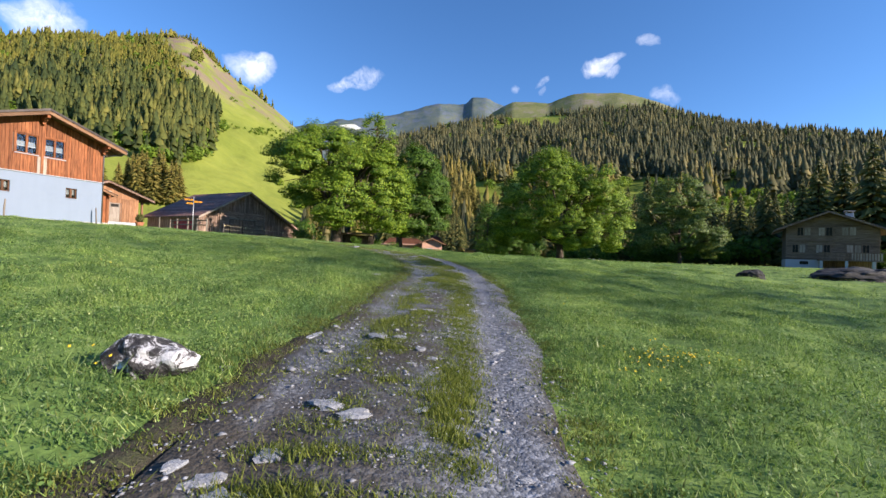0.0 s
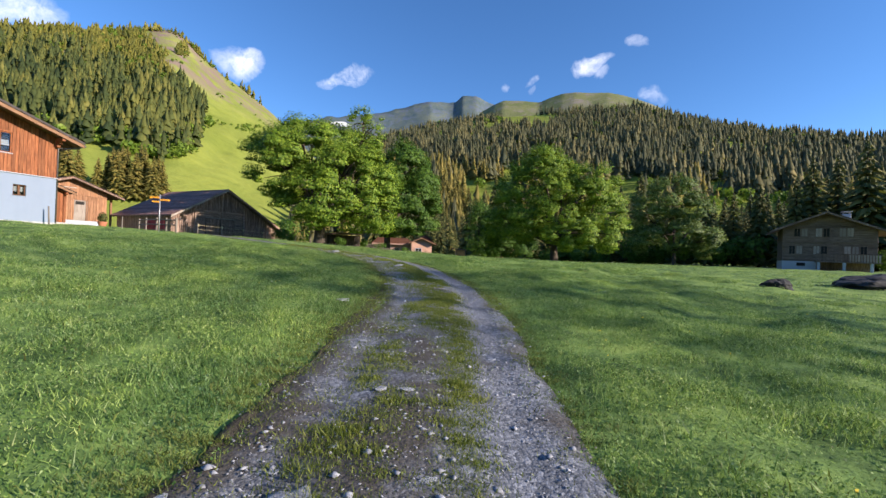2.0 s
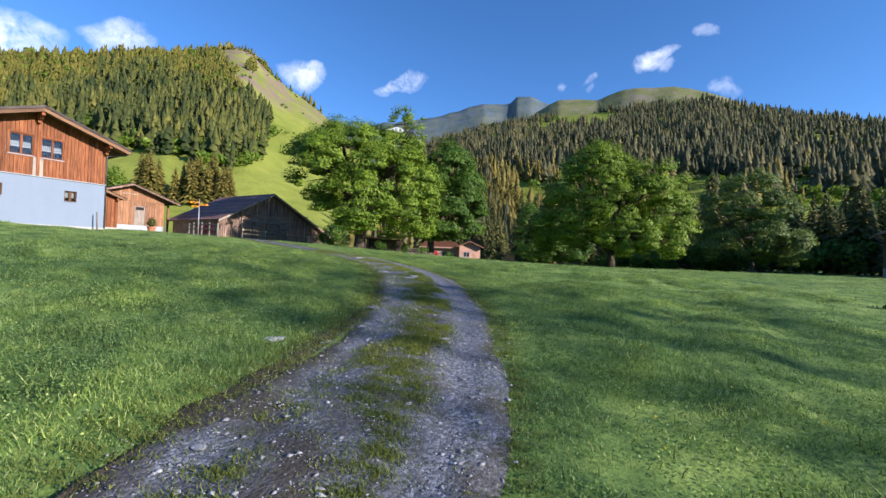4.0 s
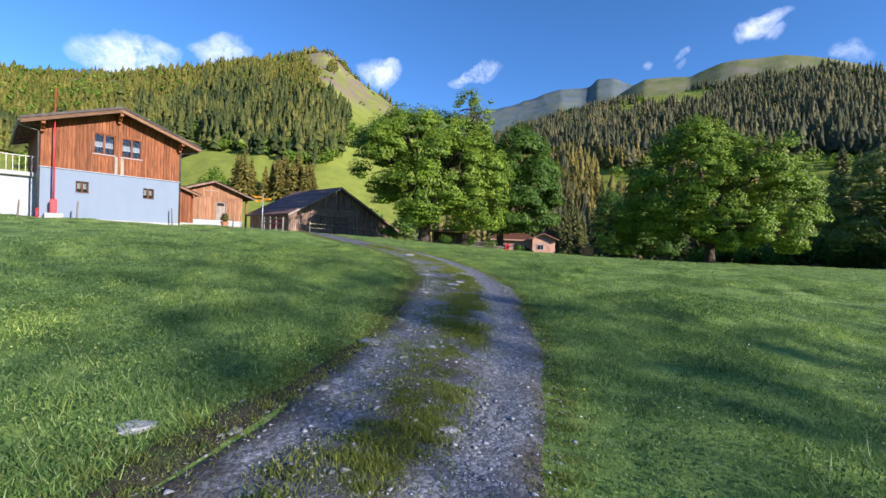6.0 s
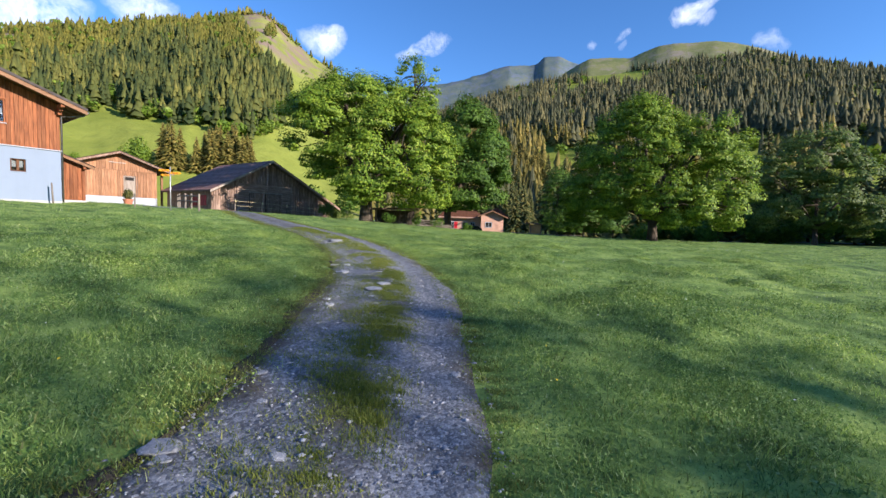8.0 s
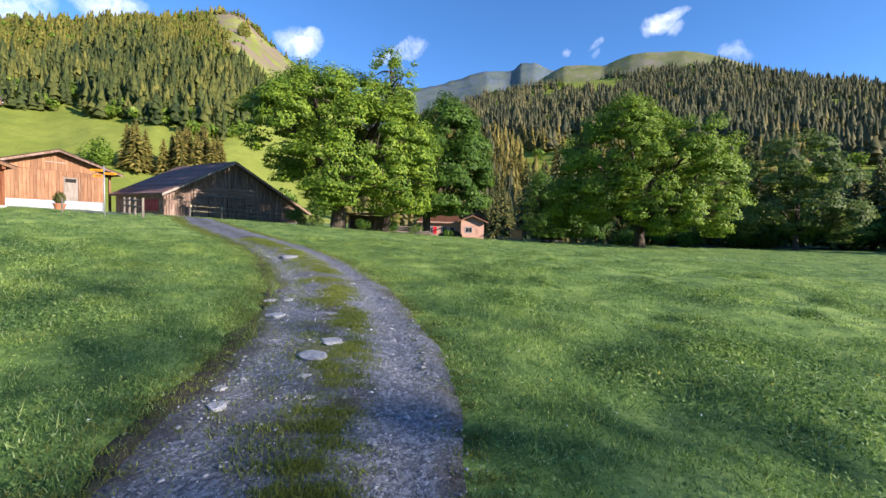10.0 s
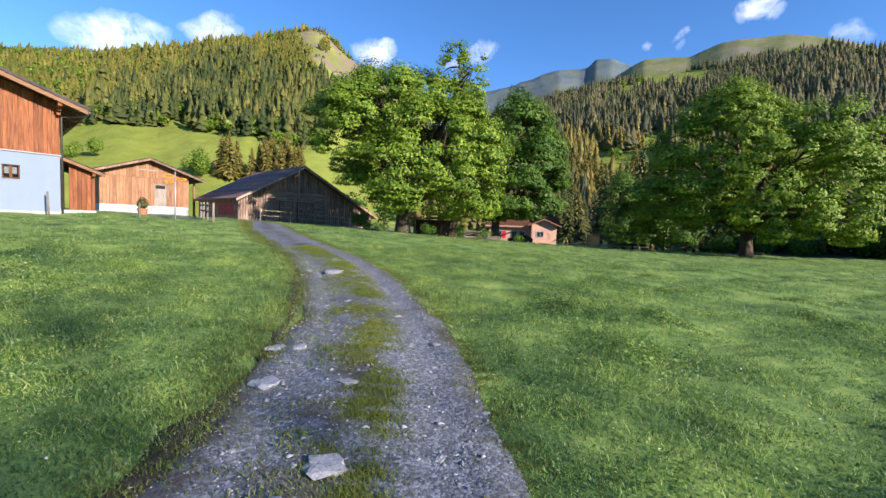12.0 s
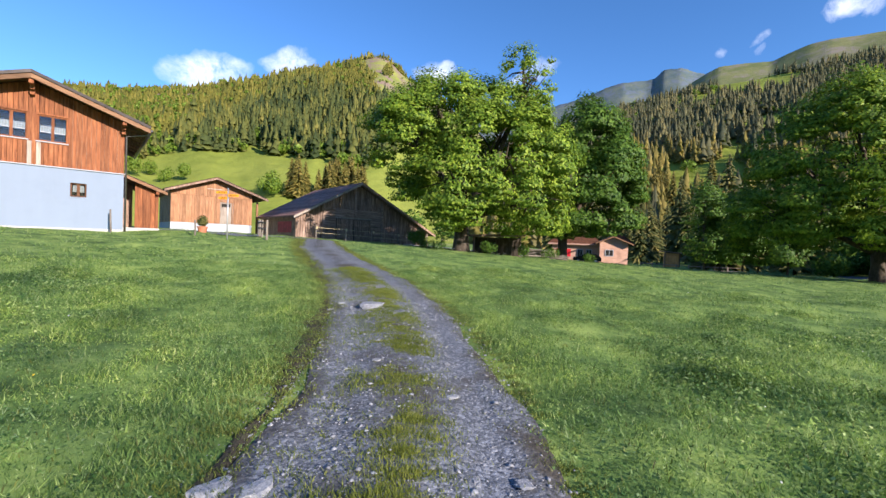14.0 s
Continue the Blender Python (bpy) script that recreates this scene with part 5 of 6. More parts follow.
def broadleaf(x, y, z, turn, trunk_r, lobes, leaves, size, mat, label, seed, trunk_h=2.4, name="tree", sparse=(), gaps=0.16, clump=1.0, floor=1.2):
    """A tree: trunk, a limb to each lobe, and leaf sprays in overlapping clumps on the outside of the lobes; sparse names the thin lobes."""
    t = thing(name, pose(x, y, z, 0, 0, turn), label, "tree", "broad trees on the meadow's edge")
    r = random.Random(seed)
    g = np.random.default_rng(seed)
    s = Shape()
    lean = (r.uniform(-0.15, 0.15), r.uniform(-0.15, 0.15))
    s.tube([(0, 0, -0.5), (0, 0, 0.1), (lean[0] * 0.4, lean[1] * 0.4, trunk_h * 0.5), (lean[0], lean[1], trunk_h)], [trunk_r * 1.5, trunk_r * 1.2, trunk_r * 0.95, trunk_r * 0.9], 12)
    part("trunk", s, M_BARK, t, smooth=True)
    for i, (dx, dy, dz, rx, ry, rz) in enumerate(lobes):
        limb = Shape()
        start = Vector((lean[0], lean[1], trunk_h - 0.25))
        end = Vector((dx, dy, dz))
        mid = start.lerp(end, 0.5) + Vector((r.uniform(-0.5, 0.5), r.uniform(-0.5, 0.5), 0.5))
        top = end + Vector((0, 0, rz * (0.7 if i in sparse else 0.2)))
        limb.tube([start, start.lerp(mid, 0.5) + Vector((0, 0, 0.15)), mid, mid.lerp(end, 0.6), end, top], [trunk_r * 0.55, trunk_r * 0.45, trunk_r * 0.36, trunk_r * 0.24, trunk_r * 0.14, 0.02], 8)
        for _ in range(16 if i in sparse else 7):
            d = Vector((r.gauss(0, 1), r.gauss(0, 1), r.gauss(0.25, 0.8))).normalized()
            tip = end + Vector((d.x * rx, d.y * ry, d.z * rz)) * 0.85
            base = mid.lerp(end, r.uniform(0.2, 1.0)) if i not in sparse else end.lerp(top, r.uniform(-1.2, 0.9))
            limb.tube([base, base.lerp(tip, 0.5) + Vector((0, 0, 0.25)), tip], [trunk_r * 0.16, trunk_r * 0.09, 0.012], 5)
        part("limb", limb, M_BARK, t, smooth=True)
    cen, rad = np.array([l[:3] for l in lobes]), np.array([l[3:] for l in lobes])
    Q, R, D, K = [], [], [], []
    for i in range(len(lobes)):
        m = int(rad[i].mean() ** 2 * 9 / clump ** 2) + 10
        d = g.normal(size=(m, 3))
        d /= np.linalg.norm(d, axis=1)[:, None]
        q = cen[i] + d * rad[i] * g.uniform(0.70, 1.10, (m, 1))
        hid = np.zeros(m, bool)
        for j in range(len(lobes)):
            if j != i and j not in sparse:
                hid |= (((q - cen[j]) / rad[j]) ** 2).sum(1) < 0.62
        lone = noise_of(q, 0.35, seed)
        ok = ~hid & (lone > -0.34 + gaps) & (g.uniform(size=m) > (0.3 if i in sparse else gaps))
        Q.append(q[ok])
        D.append(d[ok])
        R.append(g.uniform(0.5, 1.15, ok.sum()) * clump * (0.62 if i in sparse else 1.0))
        K.append(np.full(ok.sum(), 0.6 if i in sparse else 1.0))
    Q, R, D, K = np.concatenate(Q), np.concatenate(R), np.concatenate(D), np.concatenate(K)
    share = R ** 2 * K
    count = np.maximum(4, leaves * share / share.sum()).astype(int)
    own = np.repeat(np.arange(len(Q)), count)
    m = len(own)
    e = g.normal(size=(m, 3))
    e /= np.linalg.norm(e, axis=1)[:, None]
    e[:, 2] = np.where(e[:, 2] < 0, e[:, 2] * 0.45, e[:, 2])
    C = Q[own] + e * R[own][:, None] * np.array([1.1, 1.1, 1.0]) * g.uniform(0.55, 1.08, (m, 1)) + D[own] * (R[own] * 0.2)[:, None]
    C[:, 2] -= 0.25 * R[own] * (e[:, 0] ** 2 + e[:, 1] ** 2)
    N = e * 0.75 + D[own] * 0.6 + np.array([0, 0, 0.2]) + g.normal(0, 0.24, (m, 3))
    v, f = leaf_cards(C, N, size * g.uniform(0.55, 1.3, m), seed)
    keep = v.reshape(-1, 4, 3)[:, :, 2].min(1) > floor
    v = v.reshape(-1, 4, 3)[keep].reshape(-1, 3)
    crown = new("crown", big_mesh("crown", v, np.arange(len(v)).reshape(-1, 4), mat))
    crown.parent = t
    return t


def noise_of(q, scale, seed):
    return np.array([noise.noise(Vector((float(a) * scale, float(b) * scale, float(c) * scale + seed))) for a, b, c in q])


broadleaf(-8.5, 46.0, lay(-8.5, 46), 15, 0.55,
          [(-3.5, 0, 7.6, 3.5, 3.8, 3.4), (-1.0, 0.5, 8.8, 3.8, 4.0, 3.7), (4.0, 0, 11.4, 2.2, 2.3, 3.3), (4.2, -1, 5.8, 3.0, 3.6, 4.0), (-0.2, -2.0, 4.6, 3.6, 3.4, 2.6), (-4.4, 0.5, 9.0, 2.1, 2.2, 2.1),
           (2.8, 0.5, 9.4, 3.0, 2.8, 3.0), (0.6, 0, 10.3, 2.2, 2.4, 2.0), (5.2, -1.2, 3.8, 2.2, 2.6, 2.2), (1.5, -2.5, 6.4, 3.4, 2.6, 3.2), (-2.2, 0.2, 10.7, 1.9, 2.0, 1.6)],
          122000, 0.106, M_MAPLE, "large leafy maple with a sparse upper crown beside the barn", 11, 2.2, sparse=(2,), gaps=0.15, clump=0.85)
broadleaf(-2.0, 55.5, lay(-2, 55.5), 8, 0.42,
          [(1.9, 0, 10.8, 2.3, 2.8, 2.9), (3.4, 0, 6.6, 2.7, 3.4, 3.6), (0.6, 0, 6.0, 3.4, 3.4, 3.6), (4.2, 0, 8.9, 1.6, 2.0, 2.0), (-0.6, -0.5, 9.2, 2.0, 2.2, 2.2), (2.2, -1.5, 4.2, 3.6, 2.6, 2.4)],
          52000, 0.135, M_MAPLE_DARK, "dense dark green maple with a short trunk", 12, 2.4, gaps=0.10)
broadleaf(19.6, 54.9, lay(19.6, 54.9), -20, 0.46,
          [(-1.6, 0, 11.6, 2.9, 3.6, 3.2), (3.9, 0.5, 9.8, 3.3, 3.6, 2.9), (-4.9, 0, 9.0, 2.9, 3.6, 3.4), (5.6, 0, 6.6, 2.7, 3.4, 3.4), (1.4, -2.4, 6.6, 4.2, 3.2, 3.4), (-1.8, -1.8, 8.2, 3.8, 3.2, 3.0),
           (-6.9, 0, 4.6, 2.2, 2.8, 2.6), (5.0, -1.2, 3.8, 2.9, 3.0, 2.1), (-4.2, -1.5, 5.4, 3.2, 3.0, 2.6), (1.5, -2.8, 3.6, 4.0, 2.4, 1.7), (0.6, 0.3, 10.2, 2.4, 3.0, 2.6)],
          115000, 0.116, M_MAPLE, "broad spreading maple with a low rounded crown", 13, 2.2, gaps=0.15, clump=0.9)
broadleaf(45.5, 68.5, lay(45.5, 68.5), -34, 0.30,
          [(-0.6, 0, 11.4, 3.6, 4.2, 3.6), (3.0, 0, 7.8, 3.0, 3.8, 4.0), (-4.2, 0.5, 8.4, 3.4, 4.2, 3.8), (-5.4, 0.5, 5.0, 2.4, 2.8, 2.8), (0, -1.5, 5.4, 4.2, 3.0, 2.8), (4.2, -0.5, 4.2, 1.9, 2.6, 2.2)],
          34000, 0.17, M_ASH, "greyish green ash tree with a pale slim trunk", 14, 2.6, gaps=0.24, clump=1.1)
# a row of unseen light-crowned birches, added beside the lower meadow, behind the walker, to cast thin shade across the
# track
r_h = random.Random(44)
for i in range(3):
    across, along = 9.6 + i * 3.0 + r_h.uniform(-0.6, 0.6), 36 + r_h.uniform(-3, 3)
    bx, by, bh = along * 0.906 + across * 0.423, across * 0.906 - along * 0.423, r_h.uniform(23, 27)
    broadleaf(bx, by, lay(bx, by), i * 40, 0.24, [(0, 0, bh * 0.30, 3.6, 3.6, bh * 0.22), (0.6, 0.3, bh * 0.56, 3.4, 3.2, bh * 0.24), (-0.4, -0.2, bh * 0.82, 2.4, 2.4, bh * 0.18)],
              1350, 0.20, M_LIME, "tall light-crowned birch, unseen, added beside the lower meadow for its shade", 80 + i, 2.6, gaps=0.10, clump=1.5, floor=0.8)
# young trees by the paved road
for i, (bx, by, bw, bh) in enumerate(((13.6, 76.0, 1.9, 11.5), (15.6, 77.5, 1.7, 9.5), (17.4, 75.5, 1.8, 8.5), (19.6, 77.5, 1.7, 8.0), (22.0, 76.0, 1.9, 8.5))):
    broadleaf(bx, by, lay(bx, by), i * 50, 0.13, [(0, 0, bh * 0.62, bw, bw, bh * 0.34), (0.5, 0, bh * 0.36, bw * 1.15, bw * 1.1, bh * 0.24), (-0.2, 0.2, bh * 0.85, bw * 0.6, bw * 0.6, bh * 0.16)],
              6500, 0.15, M_MAPLE_DARK, "slender young tree with a thin trunk beside the paved road", 60 + i, 1.6, gaps=0.15, floor=1.5)


def spruce_mesh(seed, mat, whorls=40, per=9):
    g = random.Random(seed)
    s = Shape()
    for i in range(whorls):
        f = i / (whorls - 1)
        z = 0.10 + 0.88 * f
        rad = (1 - f) ** 0.85 * 0.20 + 0.012
        a0 = g.uniform(0, 6.28)
        for j in range(per):
            a = a0 + j * 2 * math.pi / per + g.uniform(-0.25, 0.25)
            r = rad * g.uniform(0.5, 1.25)
            z = 0.10 + 0.88 * f + g.uniform(-0.018, 0.018)
            c, sn = math.cos(a), math.sin(a)
            w = r * 0.15 + 0.004
            dz = -r * g.uniform(0.25, 0.55)
            m = (c * r * 0.55, sn * r * 0.55, z + dz * 0.25)
            s.add([(0, 0, z), (m[0] - sn * w, m[1] + c * w, m[2] - w * 0.4), (c * r, sn * r, z + dz), (m[0] + sn * w, m[1] - c * w, m[2] - w * 0.4), (m[0], m[1], m[2] + 0.012)],
                  [(0, 1, 4), (1, 2, 4), (2, 3, 4), (3, 0, 4)])
    me = s.mesh("needles", mat)
    t = Shape().tube([(0, 0, -0.03), (0, 0, 0.4), (0, 0, 0.95)], [0.016, 0.011, 0.003], 7).mesh("trunk", M_BARK)
    return me, t


SPRUCES = [spruce_mesh(40 + i, M_SPRUCE) for i in range(4)]
# spruces again, with needles coloured as if sunlit
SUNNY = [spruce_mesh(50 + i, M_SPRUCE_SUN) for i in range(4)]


def spruce(x, y, h, k, group="spruces at the wood's edge", label="dark green spruce with drooping branches", wide=1.0, kinds=SPRUCES):
    t = thing("spruce", pose(x, y, lay(x, y), 0, 0, (k * 77) % 360), label, "tree", group)
    for me, nm in zip(kinds[k % 4], ("crown", "trunk")):
        ob = new(nm, me)
        ob.parent = t
        ob.scale = (h * wide, h * wide, h)
    return t


# the wood behind the broad trees
r_w = random.Random(5)
k_w = 0
for a, r, h in ((10.6, 90, 15), (12.0, 88, 17), (11.4, 94, 14), (13.4, 90, 13), (5.0, 116, 12), (5.9, 120, 14), (3.6, 124, 12), (6.8, 126, 11)):
    spruce(r * math.sin(radians(a)), r * math.cos(radians(a)), h, k_w, wide=1.15)
    k_w += 1
for i in range(70):
    a, r = 14 + 40 * (i + r_w.random()) / 70, r_w.uniform(92, 135)
    spruce(r * math.sin(radians(a)), r * math.cos(radians(a)), r_w.uniform(11, 19), k_w, wide=1.1)
    k_w += 1
for i in range(26):
    a, r = -4 + 18 * (i + r_w.random()) / 26, r_w.uniform(120, 170)
    spruce(r * math.sin(radians(a)), r * math.cos(radians(a)), r_w.uniform(13, 22), k_w)
    k_w += 1
# tall spruces beside the chalet
for x, y, h in ((68, 66, 19), (72, 61, 21), (75, 68, 20), (79, 63, 19), (77, 57, 18), (64, 72, 15), (83, 60, 20)):
    spruce(x, y, h, k_w, label="tall dark spruce standing beside the chalet", wide=1.2)
    k_w += 1
# spruces on the slope behind the farm


def slope_point(axis, V, a, e):
    line = on_slope(axis, V, np.full(300, float(a)), np.linspace(0.0, 0.9, 300))
    return line[np.abs(elevation(line) - e).argmin()]


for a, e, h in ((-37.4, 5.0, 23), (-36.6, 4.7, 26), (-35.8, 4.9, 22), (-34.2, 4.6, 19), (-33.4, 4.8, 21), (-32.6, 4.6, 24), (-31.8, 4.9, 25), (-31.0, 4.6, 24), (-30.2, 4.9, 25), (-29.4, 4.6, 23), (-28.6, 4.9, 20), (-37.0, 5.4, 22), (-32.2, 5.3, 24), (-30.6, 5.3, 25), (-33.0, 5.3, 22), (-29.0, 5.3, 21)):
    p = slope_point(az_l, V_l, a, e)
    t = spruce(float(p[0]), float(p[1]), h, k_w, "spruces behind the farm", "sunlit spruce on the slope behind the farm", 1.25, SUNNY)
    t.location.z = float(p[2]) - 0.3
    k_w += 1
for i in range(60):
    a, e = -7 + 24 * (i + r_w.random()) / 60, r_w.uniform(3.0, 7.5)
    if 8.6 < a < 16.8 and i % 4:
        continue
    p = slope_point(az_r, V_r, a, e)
    t = spruce(float(p[0]), float(p[1]), r_w.uniform(19, 29), k_w, "spruces on the lower slope", "tall spruce on the lower slope with sun gold in its colour", 1.0, SUNNY)
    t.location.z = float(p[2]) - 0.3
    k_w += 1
for a, r, h in ((-27.6, 120, 8),):
    spruce(r * math.sin(radians(a)), r * math.cos(radians(a)), h, k_w, "spruces behind the farm", "sunlit spruce on the slope behind the farm", 1.25)
    k_w += 1

def scrub():
    """Bushes and young trees between the larger ones."""
    pts, hs = [], []
    for i in range(60):
        a, r = r_w.uniform(18, 52), r_w.uniform(86, 108)
        x, y = r * math.sin(radians(a)), r * math.cos(radians(a))
        pts.append((x, y, lay(x, y) - 0.8))
        hs.append(r_w.uniform(4, 8))
    round_trees(pts, hs, "undergrowth", M_MAPLE_DARK, "dark green bushes along the wood's edge", 620)
    pts, hs = [], []
    for a, e, h in ((-40.0, 5.0, 14), (-39.3, 4.9, 13), (-39.7, 5.5, 14), (-49, 6.0, 12), (-51, 5.6, 11), (-54, 6.0, 13), (-52.4, 6.2, 12), (-56, 5.6, 12), (-44.6, 4.6, 7)):
        pts.append(tuple(slope_point(az_l, V_l, a, e) - np.array([0, 0, 1.0])))
        hs.append(h)
    round_trees(pts, hs, "fresh_green_trees", M_LIME, "bright fresh green trees behind the shed", 600)
    pts, hs = [], []
    for a, r, h in ((-44.5, 110, 7), (-26.6, 95, 7.5), (-25.5, 97, 7), (-21.5, 80, 6), (-20.0, 84, 7), (-18.6, 82, 5), (-16, 86, 6)):
        x, y = r * math.sin(radians(a)), r * math.cos(radians(a))
        pts.append((x, y, lay(x, y) - 0.3))
        hs.append(h)
    for x, y, h in ((-12.4, 46.5, 1.5), (-11.0, 45.2, 1.2), (-6.2, 45.4, 1.3), (-4.0, 47.6, 1.4), (-2.6, 50.5, 1.3), (-13.4, 49.0, 1.8), (0.4, 54.0, 1.2), (-9.8, 44.6, 1.0)):
        pts.append((x, y, lay(x, y) - 0.15))
        hs.append(h)
    round_trees(pts, hs, "round_bushes", M_MAPLE_DARK, "rounded dark green bushes behind the barn", 700)


scrub()

# ---------------------------------------------------------------- things round the farm


def signpost():
    x, y = -17.0, 33.2
    s = thing("signpost", pose(x, y, lay(x, y), 0, 0, 18), "grey post with two orange-yellow hiking arrow signs", "signpost")
    part("post", Shape().tube([(0, 0, -0.3), (0, 0, 2.62)], 0.035, 10), M_POLE, s, smooth=True)
    part("post_cap", Shape().tube([(0, 0, 2.62), (0, 0, 2.66)], [0.045, 0.02], 10), M_POLE, s)
    for z, d, w in ((2.42, -1, 0.62), (2.28, 1, 0.62), (2.14, -1, 0.5)):
        x0, x1 = (d * 0.03, d * (w - 0.1))
        poly = [(x0, z - 0.06), (x1, z - 0.06), (d * w, z), (x1, z + 0.06), (x0, z + 0.06)]
        a = part("arrow_board", Shape().prism(poly if d > 0 else poly[::-1], -0.055, -0.037), M_SIGN, s, "yellow arrow board")
        for zz in (z + 0.012, z - 0.032):
            lo, hi = sorted((d * 0.1, d * (w - 0.16)))
            part("lettering_bar", Shape().box(lo, -0.059, zz, hi, -0.056, zz + 0.02), M_BLACK, a)


signpost()


def red_mast():
    m = Matrix.Translation((-26.3, 25.8, 2.6)) @ pose(0, 0, 0, 0, 0, FARM_TURN) @ pose(0.55, -0.6, 0)
    t = thing("red_mast", m, "tall thin red mast on a concrete block before the house", "mast")
    part("pole", Shape().tube([(0, 0, 0.4), (0, 0, 4.0), (0, 0, 7.6)], [0.05, 0.04, 0.02], 10), M_RED, t, smooth=True)
    part("socket", Shape().box(-0.15, -0.15, 0.35, 0.15, 0.15, 1.15, 0.03), M_RED, t, "red painted steel socket")
    part("foot_block", Shape().box(-0.4, -0.35, -0.5, 0.42, 0.3, 0.34, 0.03), M_CONCRETE, t, "grey concrete block")


red_mast()


def post_mesh():
    return Shape().tube([(0, 0, -0.3), (0.01, 0, 0.4), (0.0, 0.01, 0.85), (0, 0, 0.9)], [0.045, 0.043, 0.04, 0.02], 8)


def fence_post(x, y, h=1.0, tilt=2.0, name="fence_post"):
    ob = new(name, POST)
    ob.matrix_basis = pose(x, y, lay(x, y), tilt, -tilt * 0.6, x * 50) @ Matrix.Diagonal((1, 1, h, 1))
    return tagged(ob, "weathered wooden fence post stuck in the grass", "post", "fence posts in the meadow")


POST = post_mesh().mesh("fence_post", M_POST, True)
for x, y, h in ((-24.2, 26.3, 1.25), (-25.4, 24.2, 1.05), (-22.55, 31.2, 1.3), (-26.9, 22.6, 1.25), (-28.6, 21.4, 1.2), (-19.7, 33.6, 1.0)):
    fence_post(x, y, h, 3.0)


def barn_fence():
    """Electric fence with tapes in front of the barn and a rail fence at its side."""
    f = thing("electric_fence", pose(0, 0, 0), "wire fence on thin posts with yellow insulators before the barn", "fence")
    start, end = Vector((-19.2, 43.4, 0)), Vector((-11.6, 56.0, 0))
    last = None
    for i in range(7):
        p = start.lerp(end, i / 6)
        z = lay(p.x, p.y)
        part("post", Shape().tube([(p.x, p.y, z - 0.2), (p.x, p.y, z + 1.1)], 0.045, 6), M_POST, f)
        part("insulator", Shape().box(p.x + 0.04, p.y - 0.1, z + 0.78, p.x + 0.12, p.y + 0.0, z + 0.98), M_TAPE, f, "yellow insulator")
        if last:
            for hh in (0.9, 0.5):
                part("wire", Shape().tube([last + Vector((0, 0, hh)), Vector((p.x, p.y, z + hh))], 0.012, 4), M_TAPE, f)
        last = Vector((p.x, p.y, z))
    g = thing("rail_fence", pose(0, 0, 0), "rough wooden rail fence beside the barn", "fence")
    prev = None
    for x, y in ((-17.6, 36.6), (-18.9, 37.6), (-20.4, 39.0), (-22.4, 41.0), (-24.4, 43.4)):
        z = lay(x, y)
        part("post", Shape().tube([(x, y, z - 0.2), (x, y, z + 1.15)], 0.07, 7), M_POST, g)
        if prev:
            for hh in (0.98, 0.6):
                part("rail", Shape().tube([prev + Vector((0, 0, hh)), Vector((x, y, z + hh))], 0.05, 6), M_POST, g)
        prev = Vector((x, y, z))


barn_fence()


def pot_plant():
    x, y = -23.4, 37.2
    t = thing("potted_conifer", pose(x, y, lay(x, y)), "small round conifer in a terracotta pot on the yard", "plant pot")
    pot = Shape().tube([(0, 0, 0), (0, 0, 0.36), (0, 0, 0.37), (0, 0, 0.46), (0, 0, 0.46), (0, 0, 0.38)], [0.21, 0.29, 0.32, 0.33, 0.28, 0.27], 18)
    part("pot", pot, M_POT, t, smooth=False)
    g = np.random.default_rng(4)
    d = g.normal(size=(700, 3))
    d /= np.linalg.norm(d, axis=1)[:, None]
    c = np.array([0, 0, 0.78]) + d * np.array([0.33, 0.33, 0.42]) * g.uniform(0.5, 1, (700, 1))
    v, f = leaf_cards(c, d + g.normal(0, 0.4, d.shape), np.full(700, 0.06), 9)
    ob = new("foliage", big_mesh("foliage", v, f, M_SPRUCE))
    ob.parent = t


pot_plant()


def yard():
    n = 12
    xs, ys = np.linspace(-31, -20, n), np.linspace(37, 42.5, n)
    V = [(x + 0.2 * math.sin(y * 3), y + 0.2 * math.sin(x * 2), lay(x, y) + 0.05) for y in ys for x in xs]
    F = [(j * n + i, j * n + i + 1, (j + 1) * n + i + 1, (j + 1) * n + i) for j in range(n - 1) for i in range(n - 1)]
    ob = new("yard", big_mesh("yard", V, F, M_GRAVEL, True))
    tagged(ob, "grey gravel yard between house and sheds", "yard", kind="structure")


yard()


def lump(seed, sx, sy, sz, detail=3, rough=0.25, flat=0.0):
    """A rock: a rounded block broken by noise."""
    bm = bmesh.new()
    bmesh.ops.create_icosphere(bm, subdivisions=detail, radius=1.0)
    for v in bm.verts:
        p = v.co.copy()
        n = noise.fractal(p * 1.3 + Vector((seed * 7.1, seed, 0)), 1.0, 2.0, 4)
        cell = noise.cell(p * 1.6 + Vector((seed, 0, seed * 3)))
        v.co = p * (1 + rough * n + rough * 0.3 * cell)
        v.co.z = max(v.co.z, -0.45)
        if flat and v.co.z > flat:
            v.co.z = flat + (v.co.z - flat) * 0.25
        v.co = Vector((v.co.x * sx, v.co.y * sy, v.co.z * sz))
    me = bpy.data.meshes.new("rock")
    bm.to_mesh(me)
    bm.free()
    return me


def rock(name, x, y, size, mat, label, seed, dz=0.0, rough=0.3, rz=0):
    me = lump(seed, *size, 4 if size[0] > 0.3 else 3, rough)
    me.materials.append(mat)
    ob = new(name, me)
    ob.matrix_basis = pose(x, y, lay(x, y) + dz, 0, 0, rz)
    return tagged(ob, label, "rock")


